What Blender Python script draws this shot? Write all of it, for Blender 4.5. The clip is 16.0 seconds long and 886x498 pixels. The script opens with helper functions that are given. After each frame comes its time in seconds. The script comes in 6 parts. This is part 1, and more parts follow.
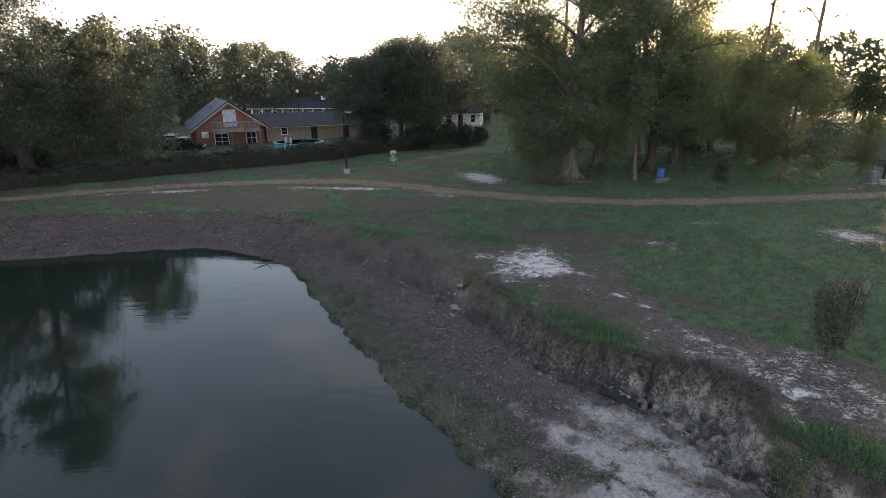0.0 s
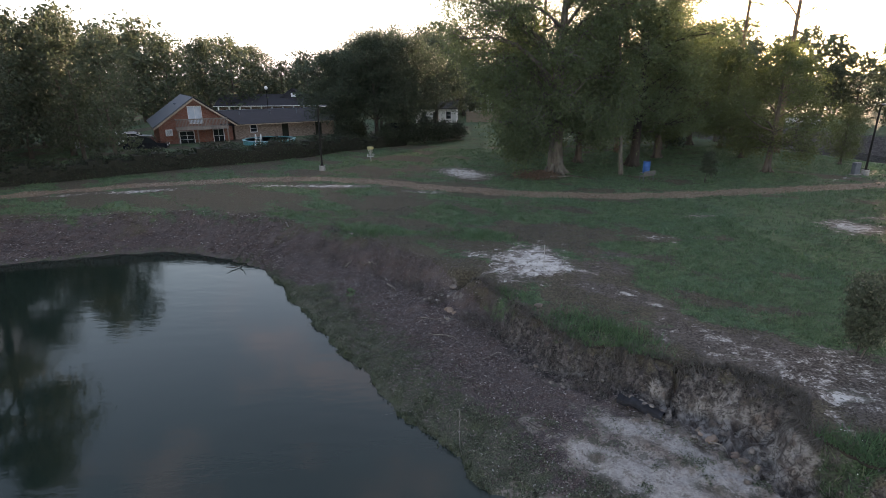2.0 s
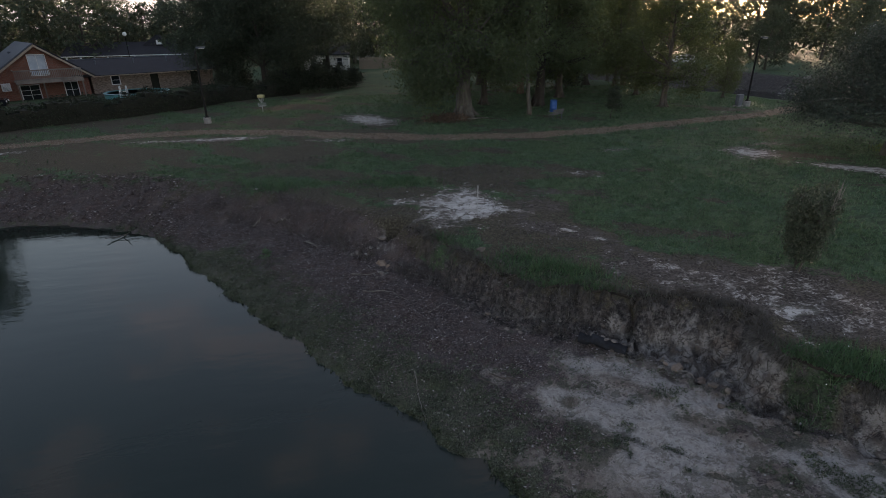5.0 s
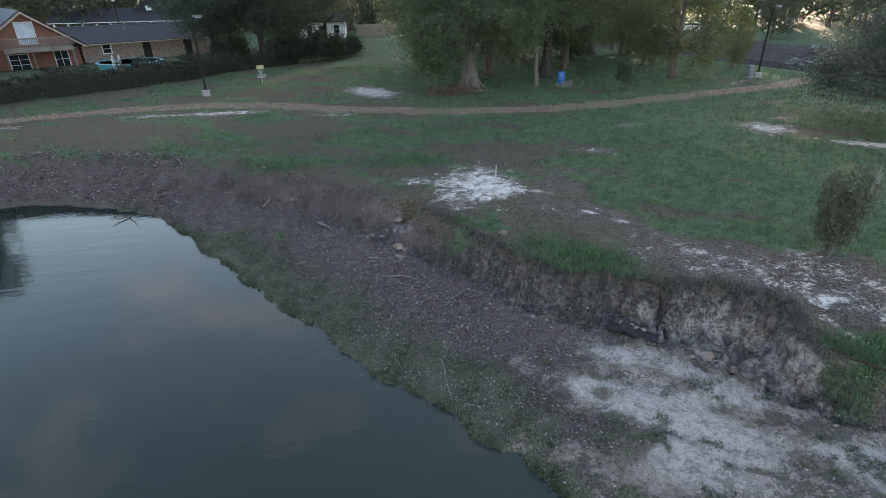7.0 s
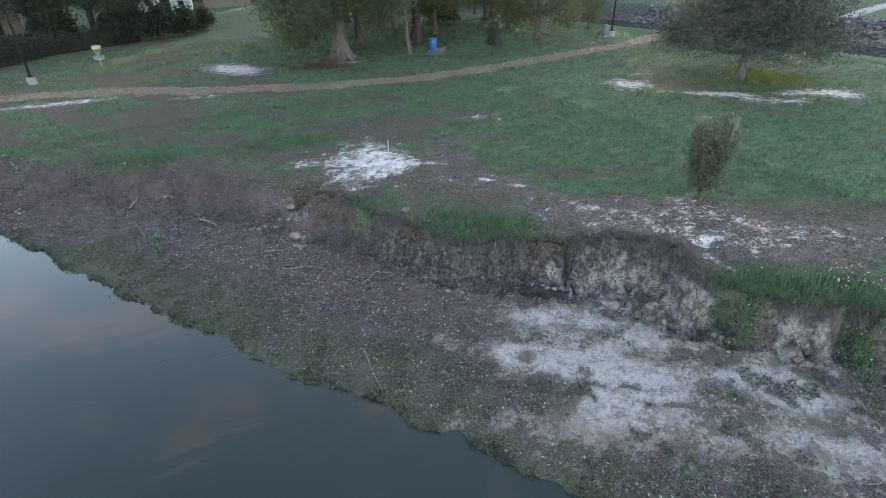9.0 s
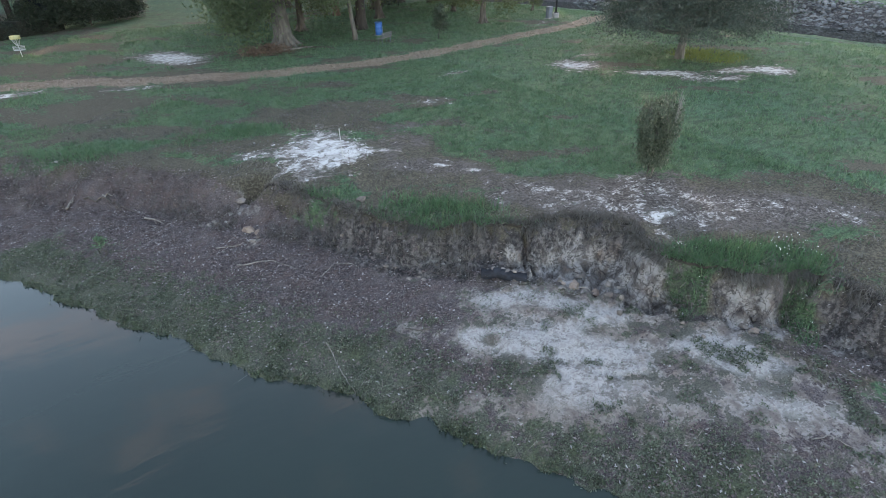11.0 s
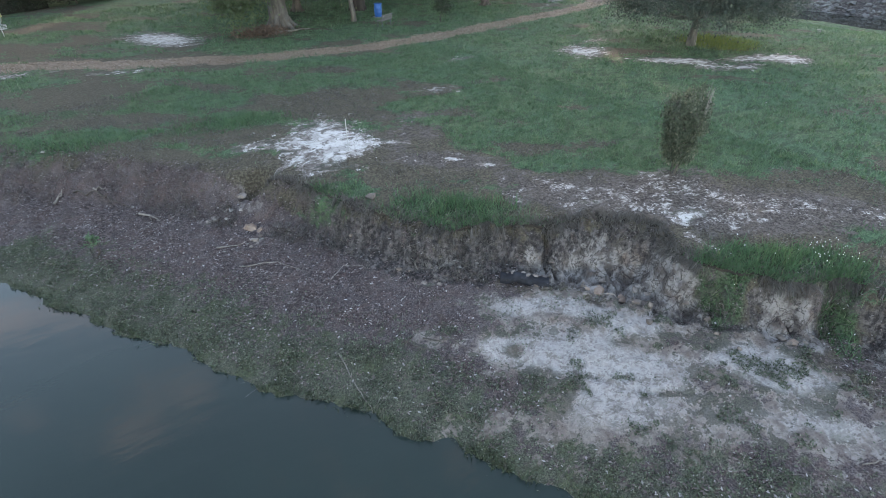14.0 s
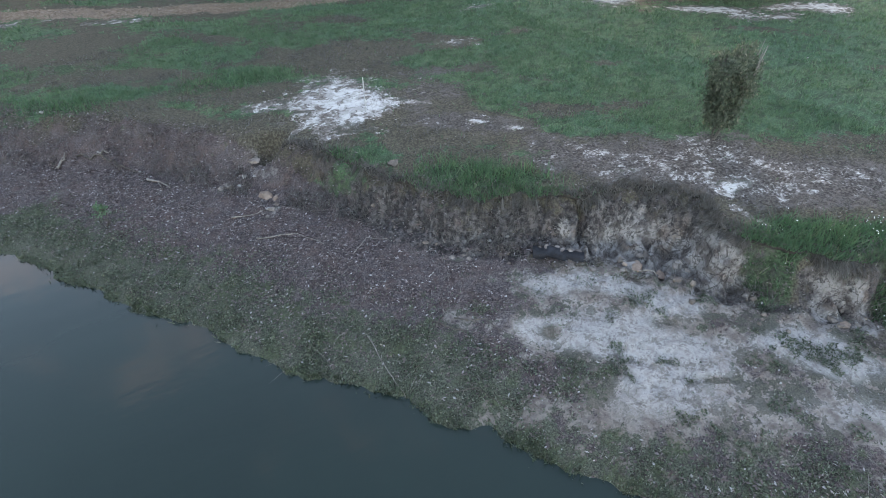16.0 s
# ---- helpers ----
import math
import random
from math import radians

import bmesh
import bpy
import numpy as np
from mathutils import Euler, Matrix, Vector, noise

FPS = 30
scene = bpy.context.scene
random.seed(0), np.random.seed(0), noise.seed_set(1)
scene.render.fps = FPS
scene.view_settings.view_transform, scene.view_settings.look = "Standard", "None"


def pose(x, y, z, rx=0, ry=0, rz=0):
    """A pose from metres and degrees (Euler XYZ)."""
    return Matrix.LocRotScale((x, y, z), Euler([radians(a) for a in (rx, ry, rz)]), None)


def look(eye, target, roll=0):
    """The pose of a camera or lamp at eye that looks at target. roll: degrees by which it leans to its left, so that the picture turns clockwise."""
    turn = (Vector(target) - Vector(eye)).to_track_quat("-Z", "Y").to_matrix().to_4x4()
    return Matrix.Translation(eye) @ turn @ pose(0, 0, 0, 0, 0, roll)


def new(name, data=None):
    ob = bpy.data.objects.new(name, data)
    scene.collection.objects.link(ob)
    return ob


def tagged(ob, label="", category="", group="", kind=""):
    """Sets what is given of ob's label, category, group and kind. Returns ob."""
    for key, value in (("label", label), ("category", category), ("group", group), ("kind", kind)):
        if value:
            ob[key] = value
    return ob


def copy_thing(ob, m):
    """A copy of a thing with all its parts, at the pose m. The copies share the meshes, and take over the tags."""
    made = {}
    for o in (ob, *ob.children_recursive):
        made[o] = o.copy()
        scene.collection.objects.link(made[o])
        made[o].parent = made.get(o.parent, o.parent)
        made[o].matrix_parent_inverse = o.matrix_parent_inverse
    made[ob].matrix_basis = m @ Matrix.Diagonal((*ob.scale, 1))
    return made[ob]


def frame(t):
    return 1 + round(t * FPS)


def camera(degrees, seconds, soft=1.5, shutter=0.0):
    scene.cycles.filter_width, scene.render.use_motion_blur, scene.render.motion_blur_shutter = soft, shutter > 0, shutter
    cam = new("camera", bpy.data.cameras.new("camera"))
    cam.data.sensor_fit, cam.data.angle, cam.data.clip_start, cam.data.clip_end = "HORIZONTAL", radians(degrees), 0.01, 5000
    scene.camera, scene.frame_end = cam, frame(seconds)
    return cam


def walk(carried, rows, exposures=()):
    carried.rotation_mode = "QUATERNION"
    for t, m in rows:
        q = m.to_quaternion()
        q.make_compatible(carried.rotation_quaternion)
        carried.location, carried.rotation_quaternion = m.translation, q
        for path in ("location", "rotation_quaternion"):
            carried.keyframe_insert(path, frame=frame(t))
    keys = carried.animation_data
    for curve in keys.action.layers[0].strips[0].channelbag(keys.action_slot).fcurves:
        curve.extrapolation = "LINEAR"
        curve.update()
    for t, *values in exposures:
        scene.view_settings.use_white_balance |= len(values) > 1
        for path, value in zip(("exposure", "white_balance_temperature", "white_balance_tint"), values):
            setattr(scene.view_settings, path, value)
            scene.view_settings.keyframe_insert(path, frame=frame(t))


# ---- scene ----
cam = camera(79.4, 16.0, soft=0.7)
PATH = [
    (0, (0.259, -0.015, 10.423), (0.245, 1.887, 9.807), -0.3),
    (0.5, (0.099, 0.252, 10.182), (0.091, 2.154, 9.563), -0.3),
    (1, (-0.07, 0.657, 10.004), (-0.077, 2.558, 9.385), -0.3),
    (1.5, (-0.283, 1.14, 9.95), (-0.241, 3.041, 9.331), -0.4),
    (2, (-0.581, 1.726, 9.839), (-0.492, 3.625, 9.22), -0.4),
    (2.5, (-0.868, 2.304, 9.628), (-0.671, 4.196, 9.01), -0.5),
    (3, (-1.131, 2.798, 9.362), (-0.744, 4.666, 8.761), -0.7),
    (3.5, (-1.301, 3.06, 9.173), (-0.798, 4.901, 8.575), -0.8),
    (4, (-1.409, 3.284, 9.073), (-0.832, 5.124, 8.543), -0.9),
    (4.5, (-1.545, 3.392, 8.905), (-1.034, 5.234, 8.317), -0.8),
    (4.7, (-1.574, 3.465, 8.909), (-1.113, 5.264, 8.167), -0.8),
    (6.8, (-2.23, 4.247, 9.201), (-1.799, 6.001, 8.341), -0.7),
    (7, (-2.317, 4.356, 9.212), (-1.861, 6.091, 8.327), -0.7),
    (7.5, (-2.459, 4.65, 9.256), (-1.866, 6.328, 8.344), -0.9),
    (8, (-2.586, 4.823, 9.271), (-1.822, 6.431, 8.359), -1.0),
    (8.5, (-2.679, 4.953, 9.264), (-1.868, 6.505, 8.297), -1.0),
    (9, (-2.732, 5.058, 9.217), (-1.902, 6.589, 8.233), -1.1),
    (9.5, (-2.746, 5.138, 9.213), (-1.907, 6.637, 8.188), -1.1),
    (9.7, (-2.761, 5.164, 9.21), (-1.896, 6.648, 8.184), -1.1),
    (11.8, (-2.848, 5.219, 9.212), (-1.881, 6.63, 8.175), -1.0),
    (12, (-2.866, 5.259, 9.215), (-1.898, 6.67, 8.18), -0.9),
    (12.5, (-2.845, 5.503, 9.211), (-1.866, 6.908, 8.177), -0.8),
    (13, (-2.799, 5.803, 9.218), (-1.822, 7.21, 8.186), -0.6),
    (13.5, (-2.785, 6.129, 9.228), (-1.809, 7.527, 8.183), -0.4),
    (14, (-2.778, 6.437, 9.209), (-1.814, 7.812, 8.123), -0.3),
    (14.5, (-2.772, 6.664, 9.164), (-1.835, 8.009, 8.018), -0.3),
    (15, (-2.77, 6.968, 9.199), (-1.854, 8.283, 8.003), -0.4),
    (15.5, (-2.791, 7.312, 9.254), (-1.878, 8.621, 8.047), -0.3),
    (16, (-2.804, 7.646, 9.256), (-1.907, 8.937, 8.02), -0.3),
]
EXPOSURES = [(0.0, 2.82, 6900, 27), (3.5, 2.56, 6900, 27), (4.2, 2.25, 6900, 27), (4.7, 1.75, 6900, 27), (6.8, 3.10, 6500, 20), (7.5, 3.46, 6500, 20), (9.0, 3.65, 6500, 20), (16.0, 3.68, 6500, 20)]
walk(cam, [(t, look(eye, target, roll)) for t, eye, target, roll in PATH], EXPOSURES)

# ---- light: late sun low behind the trees, clear sky ----
SUN_AZ, SUN_EL = 38.5, 4.2
world = bpy.data.worlds.new("sky")
scene.world = world
world.use_nodes = True
wn, wl = world.node_tree.nodes, world.node_tree.links
sky = wn.new("ShaderNodeTexSky")
sky.sky_type, sky.sun_disc = "NISHITA", False
sky.sun_elevation, sky.sun_rotation = radians(SUN_EL), radians(SUN_AZ)
sky.air_density, sky.dust_density, sky.ozone_density = 1.0, 0.8, 1.2
wn["Background"].inputs["Strength"].default_value = 0.15
# thin evening clouds, lit from below the horizon haze
geo = wn.new("ShaderNodeTexCoord")
sepv = wn.new("ShaderNodeSeparateXYZ")
wl.new(geo.outputs["Generated"], sepv.inputs[0])
rise = wn.new("ShaderNodeMath")
rise.operation = "ADD"
rise.use_clamp = False
wl.new(sepv.outputs[2], rise.inputs[0])
rise.inputs[1].default_value = 0.18
flat = wn.new("ShaderNodeVectorMath")
flat.operation = "DIVIDE"
wl.new(geo.outputs["Generated"], flat.inputs[0])
wl.new(rise.outputs[0], flat.inputs[1])
cloud = wn.new("ShaderNodeTexNoise")
cloud.inputs["Scale"].default_value, cloud.inputs["Detail"].default_value, cloud.inputs["Roughness"].default_value = 2.6, 5.0, 0.62
wl.new(flat.outputs[0], cloud.inputs["Vector"])
cover_fac = wn.new("ShaderNodeMapRange")
cover_fac.interpolation_type = "SMOOTHSTEP"
for key, value in (("From Min", 0.5), ("From Max", 0.66), ("To Min", 0.02), ("To Max", 0.36)):
    cover_fac.inputs[key].default_value = value
wl.new(cloud.outputs["Fac"], cover_fac.inputs["Value"])
veil = wn.new("ShaderNodeMix")
veil.data_type = "RGBA"
wl.new(cover_fac.outputs[0], veil.inputs[0])
wl.new(sky.outputs[0], veil.inputs[6])
veil.inputs[7].default_value = (2.2, 1.85, 1.75, 1)
# haze towards the horizon
low = wn.new("ShaderNodeMapRange")
low.interpolation_type = "SMOOTHSTEP"
for key, value in (("From Min", 0.0), ("From Max", 0.27), ("To Min", 0.75), ("To Max", 0.0)):
    low.inputs[key].default_value = value
wl.new(sepv.outputs[2], low.inputs["Value"])
haze = wn.new("ShaderNodeMix")
haze.data_type = "RGBA"
wl.new(low.outputs[0], haze.inputs[0])
wl.new(veil.outputs[2], haze.inputs[6])
haze.inputs[7].default_value = (2.5, 2.55, 2.7, 1)
sun_dir = Vector((math.sin(radians(SUN_AZ)) * math.cos(radians(SUN_EL)), math.cos(radians(SUN_AZ)) * math.cos(radians(SUN_EL)), math.sin(radians(SUN_EL))))
# the bright aureole round the low sun
toward = wn.new("ShaderNodeVectorMath")
toward.operation = "DOT_PRODUCT"
wl.new(geo.outputs["Generated"], toward.inputs[0])
toward.inputs[1].default_value = sun_dir
aureole = wn.new("ShaderNodeMath")
aureole.operation = "POWER"
wl.new(toward.outputs["Value"], aureole.inputs[0])
aureole.inputs[1].default_value = 110.0
shine = wn.new("ShaderNodeVectorMath")
shine.operation = "MULTIPLY_ADD"
wl.new(aureole.outputs[0], shine.inputs[0])
shine.inputs[1].default_value = (26.0, 21.5, 12.0)
wl.new(haze.outputs[2], shine.inputs[2])
wl.new(shine.outputs[0], wn["Background"].inputs["Color"])
sun = new("sun", bpy.data.lights.new("sun", "SUN"))
sun.data.energy, sun.data.angle, sun.data.color = 3.5, radians(0.53), (1.0, 0.78, 0.54)
sun.matrix_world = look(sun_dir * 300, (0, 0, 0))

# ---- materials ----


class Mat:
    """A small builder for node materials."""

    def __init__(self, name):
        self.mat = bpy.data.materials.new(name)
        self.mat.use_nodes = True
        self.n, self.l = self.mat.node_tree.nodes, self.mat.node_tree.links
        self.bsdf, self.out = self.n["Principled BSDF"], self.n["Material Output"]
        self.coord = None

    def node(self, kind, **props):
        nd = self.n.new(kind)
        if "operation" in props:
            nd.operation = props["operation"]
        if "interpolation_type" in props:
            nd.interpolation_type = props["interpolation_type"]
        if "data_type" in props:
            nd.data_type = props["data_type"]
        if "attribute_name" in props:
            nd.attribute_name = props["attribute_name"]
        return nd

    def put(self, value, socket):
        if hasattr(value, "links"):
            self.l.new(value, socket)
        else:
            socket.default_value = value
        return self

    def place(self, scale=(1, 1, 1), turn=0.0):
        if self.coord is None:
            self.coord = self.node("ShaderNodeTexCoord")
        mp = self.node("ShaderNodeMapping")
        self.l.new(self.coord.outputs["Object"], mp.inputs["Vector"])
        mp.inputs["Scale"].default_value = scale
        mp.inputs["Rotation"].default_value = (0, 0, radians(turn))
        return mp.outputs[0]

    def noise(self, scale, detail=4, rough=0.6, stretch=(1, 1, 1), distort=0.0, turn=0.0):
        nd = self.node("ShaderNodeTexNoise")
        self.l.new(self.place(stretch, turn), nd.inputs["Vector"])
        nd.inputs["Scale"].default_value, nd.inputs["Detail"].default_value = scale, detail
        nd.inputs["Roughness"].default_value, nd.inputs["Distortion"].default_value = rough, distort
        return nd.outputs["Fac"]

    def ramp(self, fac, lo, hi, a=0.0, b=1.0):
        nd = self.node("ShaderNodeMapRange", interpolation_type="SMOOTHSTEP")
        self.l.new(fac, nd.inputs["Value"])
        for k, v in (("From Min", lo), ("From Max", hi), ("To Min", a), ("To Max", b)):
            nd.inputs[k].default_value = v
        return nd.outputs[0]

    def math(self, op, a, b):
        nd = self.node("ShaderNodeMath", operation=op)
        self.put(a, nd.inputs[0]).put(b, nd.inputs[1])
        return nd.outputs[0]

    def mix(self, fac, a, b):
        nd = self.node("ShaderNodeMix", data_type="RGBA")
        col = lambda c: (*c, 1) if isinstance(c, tuple) else c
        self.put(fac, nd.inputs[0]).put(col(a), nd.inputs[6]).put(col(b), nd.inputs[7])
        return nd.outputs[2]

    def attr(self, name):
        return self.node("ShaderNodeAttribute", attribute_name=name).outputs["Fac"]

    def island(self):
        return self.node("ShaderNodeNewGeometry").outputs["Random Per Island"]

    def each(self):
        return self.node("ShaderNodeObjectInfo").outputs["Random"]

    def bump(self, height, strength=0.3, distance=0.02):
        nd = self.node("ShaderNodeBump")
        self.l.new(height, nd.inputs["Height"])
        nd.inputs["Strength"].default_value, nd.inputs["Distance"].default_value = strength, distance
        self.l.new(nd.outputs[0], self.bsdf.inputs["Normal"])
        return self

    def finish(self, color, rough=0.8, metal=0.0, spec=0.5):
        self.put((*color, 1) if isinstance(color, tuple) else color, self.bsdf.inputs["Base Color"])
        self.put(rough, self.bsdf.inputs["Roughness"])
        self.bsdf.inputs["Metallic"].default_value = metal
        self.bsdf.inputs["Specular IOR Level"].default_value = spec
        return self.mat


def surface(name, dark, light, scale=6.0, rough=0.8, metal=0.0, grain=60.0, stretch=(1, 1, 1), relief=0.2, spec=0.4):
    """A worn surface: broad stains, fine grain and relief."""
    m = Mat(name)
    broad, fine = m.noise(scale, 5, 0.65, stretch), m.noise(grain, 3, 0.6, stretch)
    col = m.mix(m.ramp(broad, 0.3, 0.7), dark, light)
    col = m.mix(m.ramp(fine, 0.45, 0.8, 0, 0.35), col, tuple(c * 0.55 for c in dark))
    m.bump(fine, relief, 0.01)
    return m.finish(col, m.ramp(broad, 0.2, 0.8, rough * 0.85, min(1, rough * 1.1)) if rough > 0.2 else rough, metal, spec)


def leaf_material(name, a, b, c, passing=0.35, through_tint=(2.0, 2.0, 2.0)):
    """Leaves: three tones from leaf to leaf, part of the light passing through."""
    m = Mat(name)
    r = m.island()
    col = m.mix(m.ramp(r, 0.0, 0.75), a, b)
    col = m.mix(m.ramp(r, 0.86, 1.0), col, c)
    m.finish(col, 0.55, 0, 0.35)
    tr = m.node("ShaderNodeBsdfTranslucent")
    m.l.new(m.mix(0.6, col, tuple(min(1, v * k) for v, k in zip(b, through_tint))), tr.inputs[0])
    sh = m.node("ShaderNodeMixShader")
    sh.inputs[0].default_value = passing
    m.l.new(m.bsdf.outputs[0], sh.inputs[1])
    m.l.new(tr.outputs[0], sh.inputs[2])
    m.l.new(sh.outputs[0], m.out.inputs["Surface"])
    return m.mat


def ground_material():
    """Lawn, bare soil, leaf litter, pale sand and the worn track, told apart by the plan's masks and broken up by noise."""
    m = Mat("ground")
    n1, n2, n3 = m.noise(0.30, 4, 0.6), m.noise(1.3, 5, 0.58), m.noise(8.0, 5, 0.65)
    n4, n6 = m.noise(34.0, 3, 0.7), m.noise(15.0, 3, 0.7)
    n5 = m.noise(3.0, 5, 0.62)
    streak = m.noise(1.5, 4, 0.55, (0.8, 1.25, 1), turn=30)
    off = lambda n, k: m.math("MULTIPLY", m.math("SUBTRACT", n, 0.5), k)
    add = lambda *v: v[0] if len(v) == 1 else m.math("ADD", v[0], add(*v[1:]))
    fine, grain, lump = m.ramp(n4, 0.40, 0.60), m.ramp(n6, 0.40, 0.60), m.ramp(n3, 0.40, 0.62)
    # lawn: green and thatch
    green = m.mix(grain, (0.040, 0.074, 0.041), (0.080, 0.132, 0.072))
    green = m.mix(m.ramp(n1, 0.42, 0.58, 0, 0.8), green, m.mix(grain, (0.052, 0.080, 0.040), (0.098, 0.138, 0.070)))
    green = m.mix(m.ramp(m.noise(2.1, 5, 0.65, (0.7, 1.3, 1), turn=42), 0.47, 0.60, 0, 0.70), green, m.mix(lump, (0.027, 0.036, 0.022), (0.052, 0.060, 0.038)))
    thatch = m.mix(grain, (0.044, 0.036, 0.027), (0.105, 0.092, 0.068))
    thatch = m.mix(m.ramp(n3, 0.50, 0.64, 0, 0.7), thatch, m.mix(fine, (0.026, 0.021, 0.016), (0.062, 0.052, 0.039)))
    dry = add(m.attr("dry"), off(n2, 1.2), off(n5, 1.6), off(n3, 1.2))
    col = m.mix(m.ramp(dry, 0.34, 0.54, 0, 0.95), green, thatch)
    lush = add(m.attr("lush"), off(n2, 1.6))
    col = m.mix(m.ramp(lush, 0.35, 0.70, 0, 0.85), col, m.mix(grain, (0.020, 0.036, 0.018), (0.056, 0.096, 0.046)))
    # leaf litter on the bank
    lit = m.mix(fine, (0.040, 0.033, 0.033), (0.126, 0.107, 0.105))
    lit = m.mix(m.ramp(n3, 0.48, 0.62, 0, 0.75), lit, m.mix(grain, (0.034, 0.025, 0.024), (0.108, 0.080, 0.075)))
    lit = m.mix(m.ramp(n5, 0.52, 0.64, 0, 0.65), lit, m.mix(grain, (0.028, 0.019, 0.018), (0.074, 0.052, 0.048)))
    lit = m.mix(m.ramp(n2, 0.52, 0.66, 0, 0.6), lit, m.mix(fine, (0.070, 0.058, 0.054), (0.158, 0.138, 0.132)))
    # dark gaps between the leaves: shade and soil painted as specks
    lit = m.mix(m.ramp(n6, 0.58, 0.66, 0, 0.6), lit, (0.018, 0.013, 0.012))
    lit = m.mix(m.ramp(streak, 0.50, 0.62, 0, 0.5), lit, m.mix(grain, (0.050, 0.034, 0.031), (0.125, 0.088, 0.080)))
    litter = add(m.attr("litter"), off(n2, 1.6))
    col = m.mix(m.ramp(litter, 0.30, 0.68), col, lit)
    # weeds by the water
    shore = add(m.attr("shore"), off(n5, 2.2), off(n2, 0.8))
    weed = m.mix(fine, (0.034, 0.038, 0.026), (0.105, 0.112, 0.080))
    weed = m.mix(m.ramp(n2, 0.48, 0.62, 0, 0.6), weed, m.mix(grain, (0.022, 0.030, 0.014), (0.075, 0.095, 0.045)))
    col = m.mix(m.ramp(shore, 0.30, 0.70, 0, 0.9), col, weed)
    # clay face of the scarp, its shading deepened with dark streaks of colour
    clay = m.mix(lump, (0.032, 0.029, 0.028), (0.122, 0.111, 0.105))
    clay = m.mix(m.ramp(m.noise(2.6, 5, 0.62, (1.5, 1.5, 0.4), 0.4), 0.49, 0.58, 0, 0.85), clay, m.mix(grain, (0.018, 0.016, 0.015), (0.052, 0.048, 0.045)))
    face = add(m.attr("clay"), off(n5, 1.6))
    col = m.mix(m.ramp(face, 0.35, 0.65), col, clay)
    # bare pale clay: grey, tan and rust, cut by dark rills
    cut = m.ramp(m.math("ABSOLUTE", m.math("SUBTRACT", m.noise(1.9, 4, 0.6, distort=0.8), 0.5), 0.0), 0.0, 0.030)
    bare = m.mix(m.ramp(n5, 0.38, 0.62), (0.090, 0.078, 0.071), (0.235, 0.220, 0.206))
    bare = m.mix(m.ramp(n2, 0.52, 0.66, 0, 0.7), bare, m.mix(lump, (0.085, 0.062, 0.050), (0.205, 0.158, 0.126)))
    bare = m.mix(m.ramp(n3, 0.54, 0.64, 0, 0.55), bare, (0.040, 0.034, 0.029))
    bare = m.mix(m.math("MULTIPLY", m.math("SUBTRACT", 1.0, cut), 0.75), bare, (0.022, 0.018, 0.016))
    pale = add(m.attr("pale"), off(n5, 1.2), off(n3, 0.8), off(n6, 0.5))
    col = m.mix(m.ramp(pale, 0.25, 0.70), col, bare)
    # crusted dark soil with pale flakes on the worn lane
    crust = m.mix(grain, (0.034, 0.028, 0.025), (0.105, 0.090, 0.081))
    crust = m.mix(m.ramp(n2, 0.5, 0.62, 0, 0.6), crust, m.mix(fine, (0.026, 0.022, 0.018), (0.135, 0.115, 0.100)))
    flake = m.noise(3.4, 6, 0.8, (0.8, 1.25, 1), 0.3, 40)
    lane = add(m.attr("lane"), off(n2, 1.2), off(n5, 1.0), off(n3, 0.6))
    flakes = m.ramp(add(flake, m.math("MULTIPLY", m.math("SUBTRACT", lane, 0.6), 0.10)), 0.525, 0.60, 0, 0.85)
    flakes = m.math("MULTIPLY", flakes, m.ramp(add(n2, off(n6, 0.8)), 0.46, 0.58, 0.06, 1.0))
    flakes = m.math("MULTIPLY", flakes, m.ramp(add(m.noise(0.75, 3, 0.6), m.math("MULTIPLY", m.attr("lane"), 0.14)), 0.56, 0.68, 0.12, 1.0))
    crust = m.mix(m.ramp(add(n5, off(n3, 0.6)), 0.48, 0.60, 0, 0.5), crust, m.mix(lump, (0.080, 0.071, 0.065), (0.145, 0.131, 0.121)))
    crust = m.mix(flakes, crust, m.mix(m.ramp(n3, 0.35, 0.65), (0.16, 0.143, 0.130), (0.56, 0.54, 0.515)))
    col = m.mix(m.ramp(lane, 0.30, 0.62, 0, 0.95), col, crust)
    # worn track of bark and dirt
    trk = m.mix(grain, (0.092, 0.065, 0.048), (0.275, 0.208, 0.156))
    track = add(m.attr("track"), off(n2, 1.6), off(n3, 0.7))
    col = m.mix(m.ramp(track, 0.30, 0.70, 0, 0.95), col, trk)
    # pale sand: tan where thin, grey-white where deep, cracked and overgrown in spots
    depth = m.attr("sand")
    plate = m.noise(2.5, 7, 0.76, (0.92, 1.12, 1), 0.25, 38)
    crusty = m.attr("crust")
    snd = m.mix(m.ramp(n5, 0.38, 0.62), (0.145, 0.122, 0.108), (0.245, 0.223, 0.205))
    snd = m.mix(m.ramp(n2, 0.46, 0.60, 0, 0.65), snd, m.mix(lump, (0.150, 0.116, 0.098), (0.225, 0.182, 0.158)))
    snd = m.mix(m.ramp(add(depth, off(n5, 0.9), off(n2, 1.2)), 0.72, 1.30, 0, 0.9), snd, m.mix(m.ramp(n3, 0.36, 0.64), (0.275, 0.256, 0.240), (0.385, 0.365, 0.345)))
    snd = m.mix(m.ramp(add(plate, off(n6, 0.25)), 0.53, 0.59, 0, 0.60), snd, (0.100, 0.084, 0.074))
    snd = m.mix(m.ramp(n3, 0.55, 0.64, 0, 0.55), snd, (0.085, 0.072, 0.063))
    # white crust that has broken into plates, with darker soil between
    soil = m.mix(lump, (0.105, 0.090, 0.079), (0.205, 0.182, 0.164))
